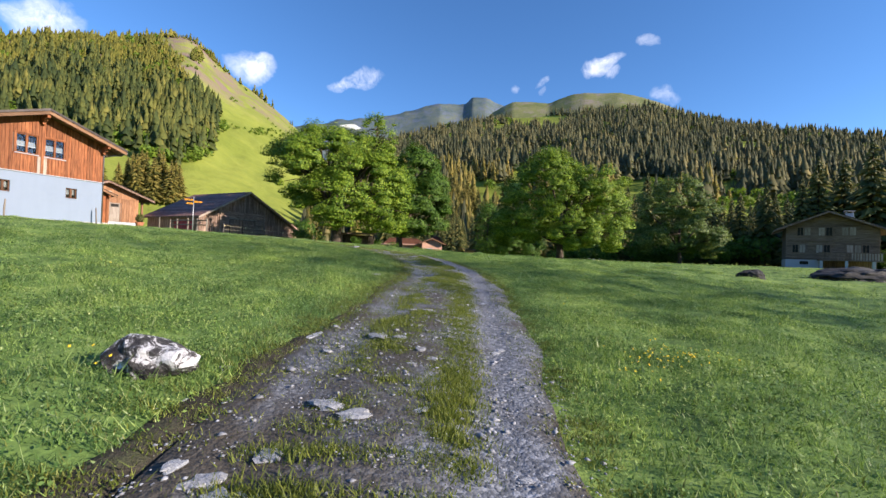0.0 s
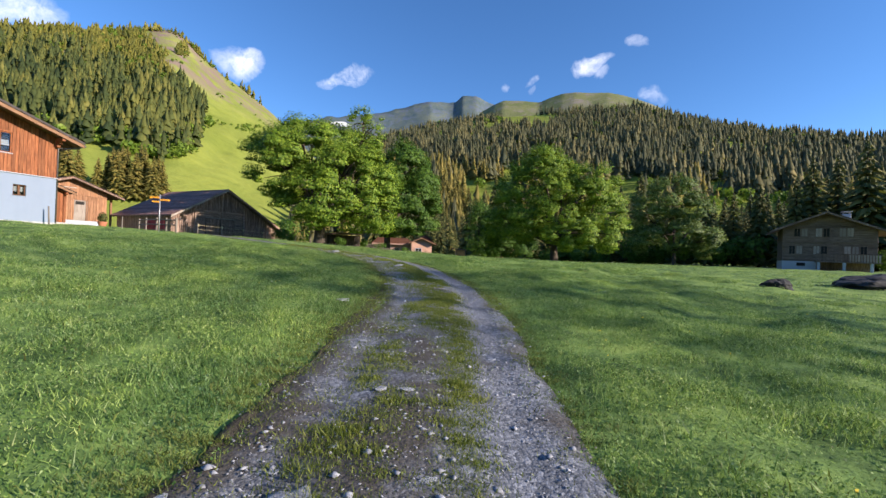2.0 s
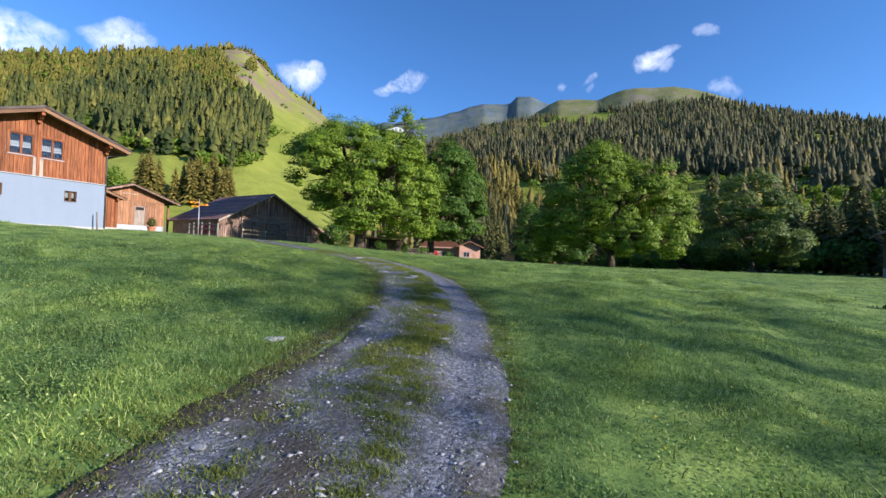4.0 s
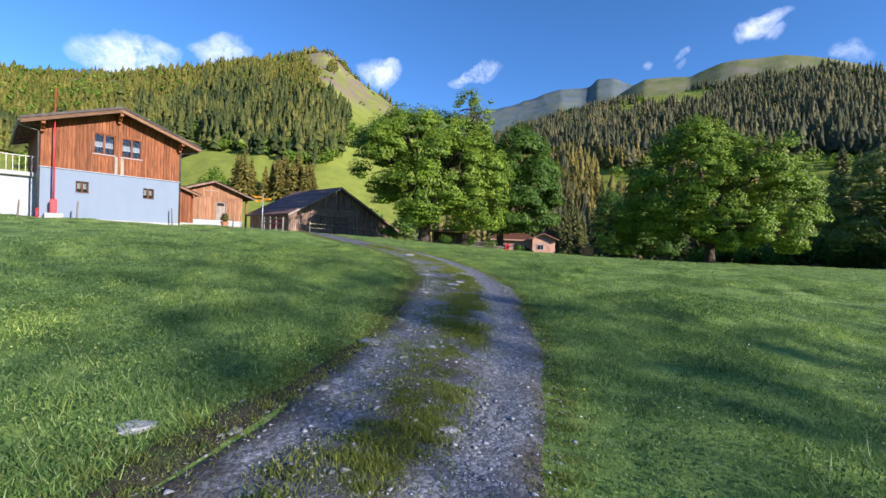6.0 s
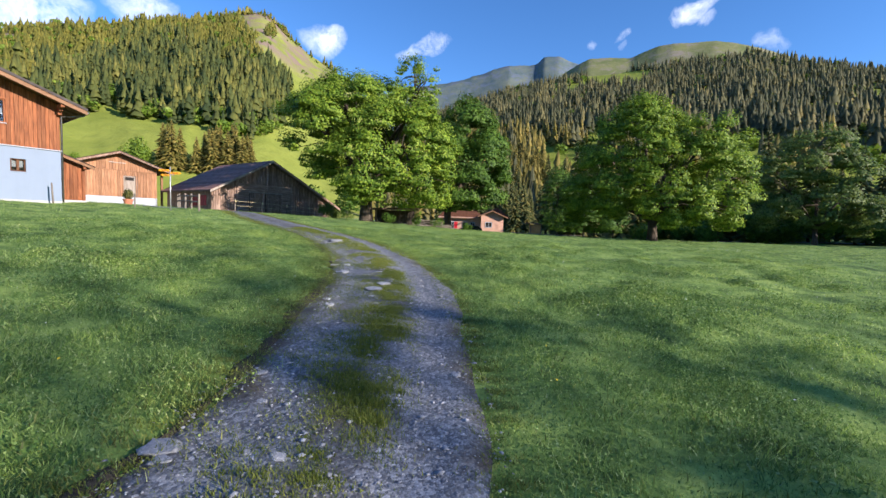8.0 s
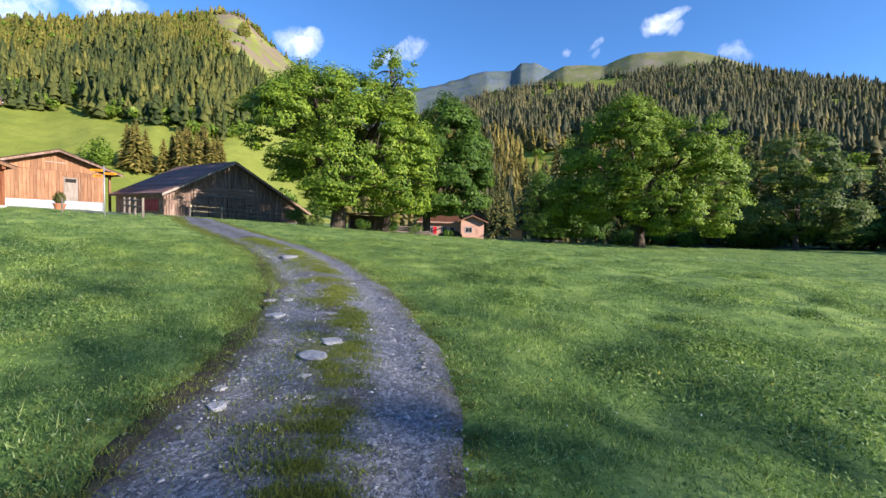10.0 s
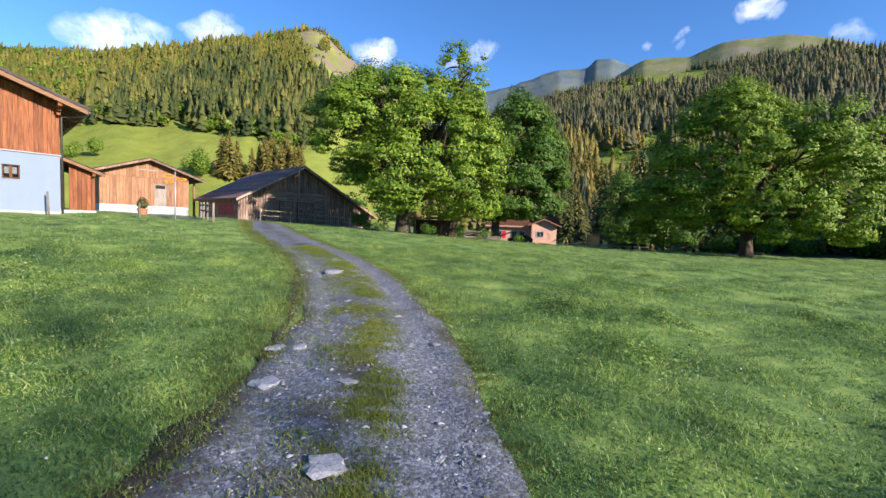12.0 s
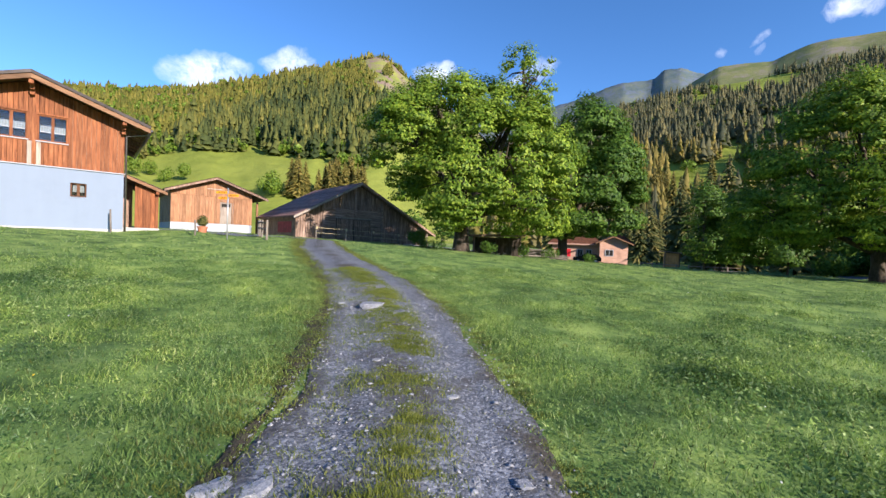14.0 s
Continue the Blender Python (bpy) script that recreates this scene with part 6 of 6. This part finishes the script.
rock("boulder", -1.76, 3.00, (0.27, 0.22, 0.16), M_ROCK, "dark roadside boulder blotched with white lichen", 3, 0.08)
rock("boulder", 14.9, 17.4, (0.55, 0.4, 0.3), M_DARKROCK, "dark grey boulder half sunk in the meadow", 5, 0.1)
# the next two black lumps stand in for a dark shadow on the grass
rock("boulder", 22.3, 19.6, (1.9, 1.2, 0.55), M_DARKROCK, "large low black lump standing in for a dark shadow in the meadow", 6, 0.1)
rock("boulder", 24.8, 20.2, (1.4, 1.1, 0.6), M_DARKROCK, "large low black lump standing in for a dark shadow in the meadow", 8, 0.1)


def wood_heap():
    t = thing("log_heap", pose(-4.6, 53.0, lay(-4.6, 53.0), 0, 0, 15), "heap of grey branches and logs under the trees", "wood pile")
    r = random.Random(8)
    for i in range(46):
        a, x, z = r.uniform(-25, 25), r.uniform(-2.6, 2.6), r.uniform(0.05, 0.95)
        z *= 1 - abs(x) / 3.4
        l = r.uniform(0.8, 1.9)
        d = Vector((math.cos(radians(a)), math.sin(radians(a)) * 0.7, r.uniform(-0.12, 0.12)))
        c = Vector((x, r.uniform(-0.7, 0.7), z))
        part("log", Shape().tube([c - d * l / 2, c + d * l / 2], [0.07, 0.05], 6), M_POST, t)


wood_heap()


def stable_wall():
    """Low open shelter under the big tree."""
    t = thing("timber_shelter", pose(-6.4, 49.5, lay(-6.4, 49.5), 0, 0, 8), "low dark timber shelter beneath the maple", "shelter")
    part("board_wall", Shape().box(-2.2, 0.4, -0.4, 1.6, 0.5, 1.4, 0.03), M_BARK, t, "dark rough boards")
    part("roof", Shape().prism([(-2.6, 1.4), (2.0, 1.6), (2.0, 1.75), (-2.6, 1.55)], -0.5, 2.2), M_DARKWOOD, t)
    for x in (-2.1, 1.5):
        part("post", Shape().box(x, -0.2, -0.3, x + 0.14, -0.06, 1.45, 0.01), M_DARKWOOD, t)


stable_wall()


def far_fence():
    f = thing("paddock_fence", pose(0, 0, 0), "light wooden rail fence near the paved road", "fence")
    prev = None
    for i in range(9):
        x, y = 7.2 + i * 1.5, 83.0 - i * 0.12
        z = lay(x, y)
        part("post", Shape().box(x - 0.06, y - 0.06, z - 0.2, x + 0.06, y + 0.06, z + 1.1), M_GREYWOOD, f)
        if prev:
            for hh in (0.95, 0.5):
                part("rail", Shape().tube([prev + Vector((0, 0, hh)), Vector((x, y, z + hh))], 0.05, 5), M_GREYWOOD, f)
        prev = Vector((x, y, z))


far_fence()

# ---------------------------------------------------------------- turf


def track_surface(x, y, off):
    u = np.clip(np.abs(off) / HALF, 0, 1)
    return lie(x, y) + 0.03 - 0.035 * np.exp(-((u - 0.62) / 0.22) ** 2) + 0.02 * np.exp(-(u / 0.3) ** 2) - 0.05 * np.clip((u - 0.85) / 0.15, 0, 1)


def turf_z(x, y, off):
    a = np.abs(off)
    return np.where(a < HALF, track_surface(x, y, off), lie(x, y) + lumps(x, y) * np.clip((a - 1.2) / 1.5, 0, 1) + 0.05 * np.clip((a - 1.0) / 0.8, 0, 1) - 0.03)


def blades(x, y, z, height, width, lean, simple=False):
    """One bent blade for each place; simple: a single leaning triangle."""
    n = len(x)
    ang = rng.uniform(0, 2 * math.pi, n)
    c, s = np.cos(ang), np.sin(ang)
    dirn = rng.uniform(0, 2 * math.pi, n)
    lx, ly = np.cos(dirn) * lean * height, np.sin(dirn) * lean * height
    base = np.stack([x, y, z - 0.01], 1)
    side = np.stack([c * width / 2, s * width / 2, np.zeros(n)], 1)
    mid = base + np.stack([lx * 0.35, ly * 0.35, height * 0.6], 1)
    tip = base + np.stack([lx, ly, height * np.sqrt(np.clip(1 - lean ** 2 * 0.5, 0.2, 1))], 1)
    if simple:
        return np.stack([base - side, base + side, tip], 1).reshape(-1, 3), np.arange(n * 3).reshape(n, 3)
    V = np.stack([base - side, base + side, mid + side * 0.75, tip, mid - side * 0.75], 1).reshape(-1, 3)
    o = np.arange(n)[:, None] * 5
    F = np.concatenate([o + np.array([[0, 1, 2]]), o + np.array([[0, 2, 4]]), o + np.array([[4, 2, 3]])], 0)
    return V, F


def fractal_at(x, y, scale, seed):
    return np.array([noise.noise(Vector((float(a) * scale, float(b) * scale, seed))) for a, b in zip(x, y)])


def sow(name, n, x0, x1, y0, y1, hmin, hmax, wide, mat, label, edge=1.02, seed=1.0, tall=0.6, simple=False):
    x, y = rng.uniform(x0, x1, n), rng.uniform(y0, y1, n)
    off = track_offset(x, y)
    a = np.abs(off)
    keep = a > edge + np.where(off < 0, -0.02, -0.08) + 0.08 * np.sin(y * 2.3)
    near = a < 2.2
    ragged = np.zeros(n)
    ragged[near] = 0.45 * fractal_at(x[near], y[near], 1.7, seed + 2) + 0.30 * fractal_at(x[near], y[near], 6.0, seed + 3) + rng.normal(0, 0.05, near.sum())
    keep &= a > edge + 0.04 + ragged
    if simple:
        keep &= (x < -9) | (x > 11.5) | (y > 30) | (rng.uniform(size=n) < 0.12)
    x, y, off, a = x[keep], y[keep], off[keep], a[keep]
    fine = fractal_at(x, y, 1.9 if simple else 5.5, seed + 9)
    some = rng.uniform(size=len(x)) < 0.82 + 0.9 * fine
    x, y, off, a, fine = x[some], y[some], off[some], a[some], fine[some]
    patch = fractal_at(x, y, 0.35, seed) + 0.7 * fractal_at(x, y, 1.6, seed + 5) + 1.3 * fine
    h = (hmin + (hmax - hmin) * rng.uniform(0, 1, len(x)) ** 1.5) * (1 + tall * np.clip(patch, -0.9, 1.5)) * np.clip((a - 0.55) / 1.3, 0.42, 1)
    w = wide * rng.uniform(0.6, 1.3, len(x))
    V, F = blades(x, y, turf_z(x, y, off), h, w, rng.uniform(0.25, 1.05, len(x)), simple)
    tagged(new(name, big_mesh(name, V, F, mat)), label, "grass", kind="stuff")


def turf_places(n, mean, first, last, start=1.0):
    """Places beside the track, thickest near its edge: x, y, signed distance."""
    k = rng.integers(first, last, n)
    d = rng.choice([-1, 1], n) * (start + rng.gamma(1.35, mean / 1.35, n))
    p = LINE[k] + NORM[k] * d[:, None] + TANG[k] * rng.uniform(-0.12, 0.12, (n, 1))
    ok = (np.abs(d) < 13) & (p[:, 1] > 0.2)
    p = p[ok]
    d = track_offset(p[:, 0], p[:, 1])
    a = np.abs(d)
    near = a < 2.0
    edge = np.zeros(len(p))
    edge[near] = 0.42 * fractal_at(p[near, 0], p[near, 1], 1.7, 3.0) + 0.34 * fractal_at(p[near, 0], p[near, 1], 6.0, 4.0) + rng.normal(0, 0.06, near.sum()) + np.where(d[near] < 0, 0.07, 0.03)
    ok = a > 1.06 + edge
    return p[ok, 0], p[ok, 1], d[ok]


def near_turf():
    x, y, d = turf_places(780000, 3.8, 30, 165)
    rise = fractal_at(x, y, 0.6, 5.0) + 0.9 * fractal_at(x, y, 2.6, 6.0)
    h = np.where(rng.uniform(size=len(x)) < 0.025, rng.uniform(0.09, 0.16, len(x)), rng.uniform(0.02, 0.072, len(x))) * (1 + 0.8 * np.clip(rise, -0.7, 1.2)) * np.clip((np.abs(d) - 0.5) / 1.2, 0.45, 1)
    V, F = blades(x, y, turf_z(x, y, d) + np.where((d < 0) & (d > -1.5), 0.018, 0.0), h, rng.uniform(0.0045, 0.009, len(x)) * (1 + 0.10 * np.abs(d)), rng.uniform(0.2, 1.1, len(x)), True)
    tagged(new("grass_near", big_mesh("grass_near", V, F, M_GRASS)), "short lush green meadow grass beside the track", "grass", kind="stuff")


near_turf()
sow("grass_meadow", 210000, -34, 40, 2, 62, 0.05, 0.12, 0.024, M_GRASS, "green meadow grass with taller tufts", 1.15, 8.0, 0.55, True)
sow("verge_grass", 26000, -6, 4, 0.3, 30, 0.03, 0.08, 0.010, M_DRY, "short dry grass along the track's edge", 0.9, 3.0, 0.3)


def verge_only(name, n, mat, label, mid, spread, tall, bare):
    """Short growth right at the edge of the gravel, in patches."""
    k = rng.integers(20, len(LINE) - 40, n)
    side = rng.choice([-1, 1], n, p=[0.55, 0.45])
    d = side * (HALF + np.where(side < 0, rng.normal(mid, spread, n), rng.normal(mid * 0.4, spread * 0.65, n)))
    p = LINE[k] + NORM[k] * d[:, None] + rng.normal(0, 0.05, (n, 2))
    keep = fractal_at(p[:, 0], p[:, 1], 2.6, bare) > rng.normal(-0.1, 0.15, n)
    p, d = p[keep], d[keep]
    m = len(p)
    V, F = blades(p[:, 0], p[:, 1], turf_z(p[:, 0], p[:, 1], d) + np.where(d < 0, 0.026, 0.006), rng.uniform(0.3, 1.0, m) * tall, rng.uniform(0.005, 0.010, m), rng.uniform(0.3, 1.0, m), True)
    tagged(new(name, big_mesh(name, V, F, mat)), label, "grass", kind="stuff")


verge_only("verge_growth", 90000, M_DRY, "sparse brownish growth at the gravel's edge", 0.20, 0.20, 0.06, 41.0)
verge_only("verge_moss", 130000, M_MOSS, "low yellowish green moss at the gravel's edge", 0.12, 0.17, 0.04, 43.0)


def track_weeds():
    """Moss and grass between the ruts, in broken strips."""
    n = 300000
    k = rng.integers(28, 165, n)
    start = np.clip((9.5 - LINE[k][:, 1]) / 2.5, 0, 1) > rng.uniform(size=n)
    pick = rng.uniform(size=n)
    two = np.where(pick < 0.5, rng.normal(0.27, 0.085, n), rng.normal(-0.32, 0.18, n))
    one = np.where(pick < 0.75, rng.normal(0.05, 0.14, n), rng.normal(-0.3, 0.3, n))
    u = np.where(start, two, one)
    p = LINE[k] + NORM[k] * (u * HALF)[:, None] + rng.normal(0, 0.06, (n, 2))
    m = fractal_at(p[:, 0], p[:, 1], 1.3, 21.0) + 0.7 * fractal_at(p[:, 0], p[:, 1], 4.0, 22.0)
    keep = m > np.where(start & (u > 0.05), -0.95, np.where(start, -0.22, -0.30)) + rng.normal(0, 0.16, n)
    p, u, m = p[keep], u[keep], m[keep]
    V, F = blades(p[:, 0], p[:, 1], turf_z(p[:, 0], p[:, 1], u * HALF), rng.uniform(0.018, 0.055, len(p)) * np.clip(0.85 + m, 0.75, 2), rng.uniform(0.005, 0.011, len(p)), rng.uniform(0.2, 0.9, len(p)), True)
    tagged(new("track_weeds", big_mesh("track_weeds", V, F, M_MOSS)), "yellowish green moss and grass between the ruts", "grass", kind="stuff")


track_weeds()


def clover():
    """Small broad leaves that stand in clumps in the turf."""
    x, y, d = turf_places(330000, 3.2, 30, 165)
    m = fractal_at(x, y, 1.1, 31.0) + 0.8 * fractal_at(x, y, 4.2, 32.0)
    keep = m > rng.uniform(-0.55, 0.25, len(x))
    x, y, d, m = x[keep], y[keep], d[keep], m[keep]
    c = np.stack([x, y, turf_z(x, y, d) + rng.uniform(0.012, 0.075, len(x)) * (1 + 0.9 * np.clip(m, -0.6, 1.2)) * np.clip((np.abs(d) - 0.6) / 1.2, 0.4, 1)], 1)
    nr = np.stack([rng.normal(0, 0.5, len(x)), rng.normal(0, 0.5, len(x)), np.ones(len(x))], 1)
    v, f = leaf_cards(c, nr, rng.uniform(0.005, 0.0135, len(x)) * (1 + 0.10 * np.abs(d)), 17)
    tagged(new("clover", big_mesh("clover", v, f, M_WEED)), "low clover and herb leaves in the meadow", "grass", kind="stuff")


clover()


def tuft(x, y, rad, h, n, seed, mat=None):
    """A clump of taller weeds: a low dome of leaves with some thin stalks."""
    g = np.random.default_rng(seed)
    far = 1.0 if y < 16 else 1.7
    q = int(n * 2.4)
    px, py = x + g.normal(0, rad, q), y + g.normal(0, rad * 0.75, q)
    off = track_offset(px, py)
    fall = np.exp(-((px - x) ** 2 + (py - y) ** 2) / (2 * rad * rad))
    top = h * 0.55 * (0.25 + 0.75 * fall)
    c = np.stack([px, py, turf_z(px, py, off) + top * g.uniform(0.15, 1.0, q)], 1)
    nr = np.stack([(px - x) / rad * 0.5 + g.normal(0, 0.5, q), (py - y) / rad * 0.5 + g.normal(0, 0.5, q), np.full(q, 0.8)], 1)
    v1, f1 = leaf_cards(c, nr, g.uniform(0.007, 0.015, q) * far, seed)
    tri = np.concatenate([f1[:, [0, 1, 2]], f1[:, [0, 2, 3]]])
    b = int(n * 0.8)
    px, py = x + g.normal(0, rad, b), y + g.normal(0, rad * 0.75, b)
    off = track_offset(px, py)
    v2, f2 = blades(px, py, turf_z(px, py, off), h * 0.6 * g.uniform(0.3, 1.1, b), g.uniform(0.004, 0.008, b) * far, g.uniform(0.2, 0.9, b), True)
    ob = new("weed_tuft", big_mesh("weed_tuft", np.concatenate([v1, v2]), np.concatenate([tri, f2 + len(v1)]), mat or M_WEED))
    tagged(ob, "clump of taller dark green weeds in the meadow", "weeds", kind="stuff")


for i, (x, y, rad, h, n) in enumerate(((-6.4, 8.9, 0.7, 0.38, 900), (4.1, 13.5, 0.5, 0.36, 1300), (-5.8, 13.4, 0.8, 0.4, 900), (9.7, 13.0, 0.9, 0.4, 900), (2.6, 20.4, 0.5, 0.3, 700), (1.9, 22.2, 0.6, 0.3, 700),
                                       (5.5, 17.5, 0.8, 0.32, 900), (6.8, 22.5, 1.0, 0.36, 900), (3.6, 26.0, 0.9, 0.34, 800), (8.5, 28.5, 1.2, 0.4, 800), (12.0, 24.0, 1.2, 0.4, 800), (-4.2, 17.0, 0.6, 0.26, 600),
                                       (-8.5, 21.0, 1.0, 0.3, 700), (-2.4, 4.4, 0.35, 0.15, 300), (-2.3, 2.2, 0.3, 0.13, 250), (14.5, 31.0, 1.4, 0.45, 700), (3.2, 9.0, 0.4, 0.22, 500), (7.5, 10.5, 0.8, 0.3, 700),
                                       (-4.5, 11.0, 0.6, 0.25, 600), (4.8, 16.0, 0.5, 0.28, 600), (-12, 26, 1.2, 0.3, 700), (10.0, 36.0, 1.5, 0.4, 700), (18, 38, 1.8, 0.4, 700), (-3.4, 14.4, 0.4, 0.2, 400))):
    tuft(x, y, rad, h, n, 100 + i)
r_t = random.Random(12)
for i in range(120):
    x, y = r_t.uniform(-10, 15), r_t.uniform(3, 34)
    if abs(float(track_offset(x, y)[0])) > 1.9:
        tuft(x, y, r_t.uniform(0.2, 0.6), r_t.uniform(0.18, 0.36), 420, 200 + i, M_GRASS)


def flowers(name, places, mat, label, size, spread, count, hgt):
    g = np.random.default_rng(77)
    C = []
    for (x, y), sp, c in zip(places, spread, count):
        C.append(np.stack([x + g.normal(0, sp, c), y + g.normal(0, sp * 0.6, c)], 1))
    p = np.concatenate(C)
    off = track_offset(p[:, 0], p[:, 1])
    ok = np.abs(off) > 1.25
    p, off = p[ok], off[ok]
    c = np.column_stack([p, turf_z(p[:, 0], p[:, 1], off) + hgt * g.uniform(0.7, 1.2, len(p))])
    c = np.repeat(c, 3, 0) + g.normal(0, size * 0.3, (len(c) * 3, 3))
    nr = np.column_stack([g.normal(0, 0.5, len(c)), g.normal(-0.3, 0.5, len(c)), np.ones(len(c))])
    v, f = leaf_cards(c, nr, np.full(len(c), size) * g.uniform(0.7, 1.2, len(c)), 5)
    tagged(new(name, big_mesh(name, v, f, mat)), label, "flowers", kind="stuff")


flowers("yellow_flowers", [(2.3, 3.6), (2.6, 3.9), (1.9, 3.3), (-1.9, 3.0), (6, 12), (-5, 10), (4, 8), (3.2, 17)], M_YELLOW, "yellow flowers dotted in the grass", 0.011, [0.22, 0.2, 0.15, 0.25, 4, 3, 2.5, 3], [34, 22, 8, 12, 25, 16, 14, 16], 0.12)
flowers("white_flowers", [(15.6, 34.2), (5, 14), (6, 22), (-6, 14), (-9.5, 45.0), (-5.0, 45.6), (12, 30)], M_WHITE_FL, "small white flowers dotted in the meadow", 0.008, [1.0, 5, 5, 4, 1.6, 1.6, 6], [260, 60, 60, 40, 260, 260, 60], 0.2)

# ---------------------------------------------------------------- loose stones


def pebbles():
    n = 28000
    k = rng.integers(28, 150, n)
    u = rng.uniform(-1.12, 1.04, n) + rng.normal(0, 0.06, n)
    p = LINE[k] + NORM[k] * (u * HALF)[:, None] + rng.normal(0, 0.06, (n, 2))
    size = rng.uniform(0.0035, 0.0095, n) * (1 + 2.6 * (rng.uniform(size=n) ** 12))
    oct_v = np.array([(1, 0, 0), (0, 1, 0), (-1, 0, 0), (0, -1, 0), (0, 0, 1), (0, 0, -1)], float)
    oct_f = np.array([(0, 1, 4), (1, 2, 4), (2, 3, 4), (3, 0, 4), (1, 0, 5), (2, 1, 5), (3, 2, 5), (0, 3, 5)])
    V = oct_v[None] * size[:, None, None] * rng.uniform(0.55, 1.45, (n, 6, 3)) * np.array([1.25, 0.95, 0.5])
    ang = rng.uniform(0, 6.28, n)
    c, s = np.cos(ang)[:, None], np.sin(ang)[:, None]
    V = np.stack([V[..., 0] * c - V[..., 1] * s, V[..., 0] * s + V[..., 1] * c, V[..., 2]], -1)
    z = turf_z(p[:, 0], p[:, 1], u * HALF)
    V += np.column_stack([p, z + size * 0.25])[:, None]
    F = (np.arange(n)[:, None, None] * 6 + oct_f[None]).reshape(-1, 3)
    ob = new("pebbles", big_mesh("pebbles", V.reshape(-1, 3), F, M_PEBBLE))
    ob.parent = road
    tagged(ob, "loose grey pebbles on the track", kind="stuff")


pebbles()

STONES = []
for i in range(7):
    me = lump(60 + i, 1.0, 0.72, 0.34, 2, 0.5, 0.3)
    me.materials.append(M_STONE)
    STONES.append(me)


def road_stone(x, y, size, k, rz):
    off = float(track_offset(x, y)[0])
    ob = new("stone", STONES[k % 7])
    ob.parent = road
    z = float(turf_z(np.array([x]), np.array([y]), np.array([off]))[0])
    ob.matrix_basis = pose(x, y, z + size * 0.06, 0, 0, rz) @ Matrix.Diagonal((size, size, size, 1))


for i, (x, y, s) in enumerate(((-0.13, 11.8, 0.13), (-1.52, 18.75, 0.12), (-1.3, 18.86, 0.11), (-0.02, 16.45, 0.19), (0.02, 16.9, 0.15), (-0.91, 4.25, 0.17), (-0.32, 4.24, 0.15), (-0.1, 4.18, 0.08), (1.18, 10.05, 0.07),
                               (0.82, 3.99, 0.06), (0.19, 3.56, 0.06), (-0.66, 2.05, 0.08), (-0.86, 1.84, 0.09), (-1.02, 1.92, 0.06), (-0.39, 15.31, 0.09), (0.61, 11.82, 0.06), (-0.83, 9.39, 0.12), (-0.25, 9.61, 0.06),
                               (-1.06, 17.88, 0.15), (-0.37, 18.1, 0.10), (-1.54, 18.82, 0.07), (-3.26, 23.6, 0.28), (0.04, 10.58, 0.07), (-0.05, 11.69, 0.06), (0.02, 5.62, 0.06), (0.88, 4.09, 0.06), (-0.5, 2.6, 0.11), (-0.3, 2.45, 0.1))):
    road_stone(x, y, s, i, i * 47)
r_s = random.Random(31)
for i in range(270):
    k = r_s.randrange(30, 150)
    u = r_s.choice((-0.75, -0.45, -0.15, 0.2, 0.6, -0.9)) + r_s.gauss(0, 0.16)
    p = LINE[k] + NORM[k] * u * HALF
    road_stone(float(p[0]), float(p[1]), 0.018 + 0.05 * r_s.random() ** 3, i, r_s.uniform(0, 360))
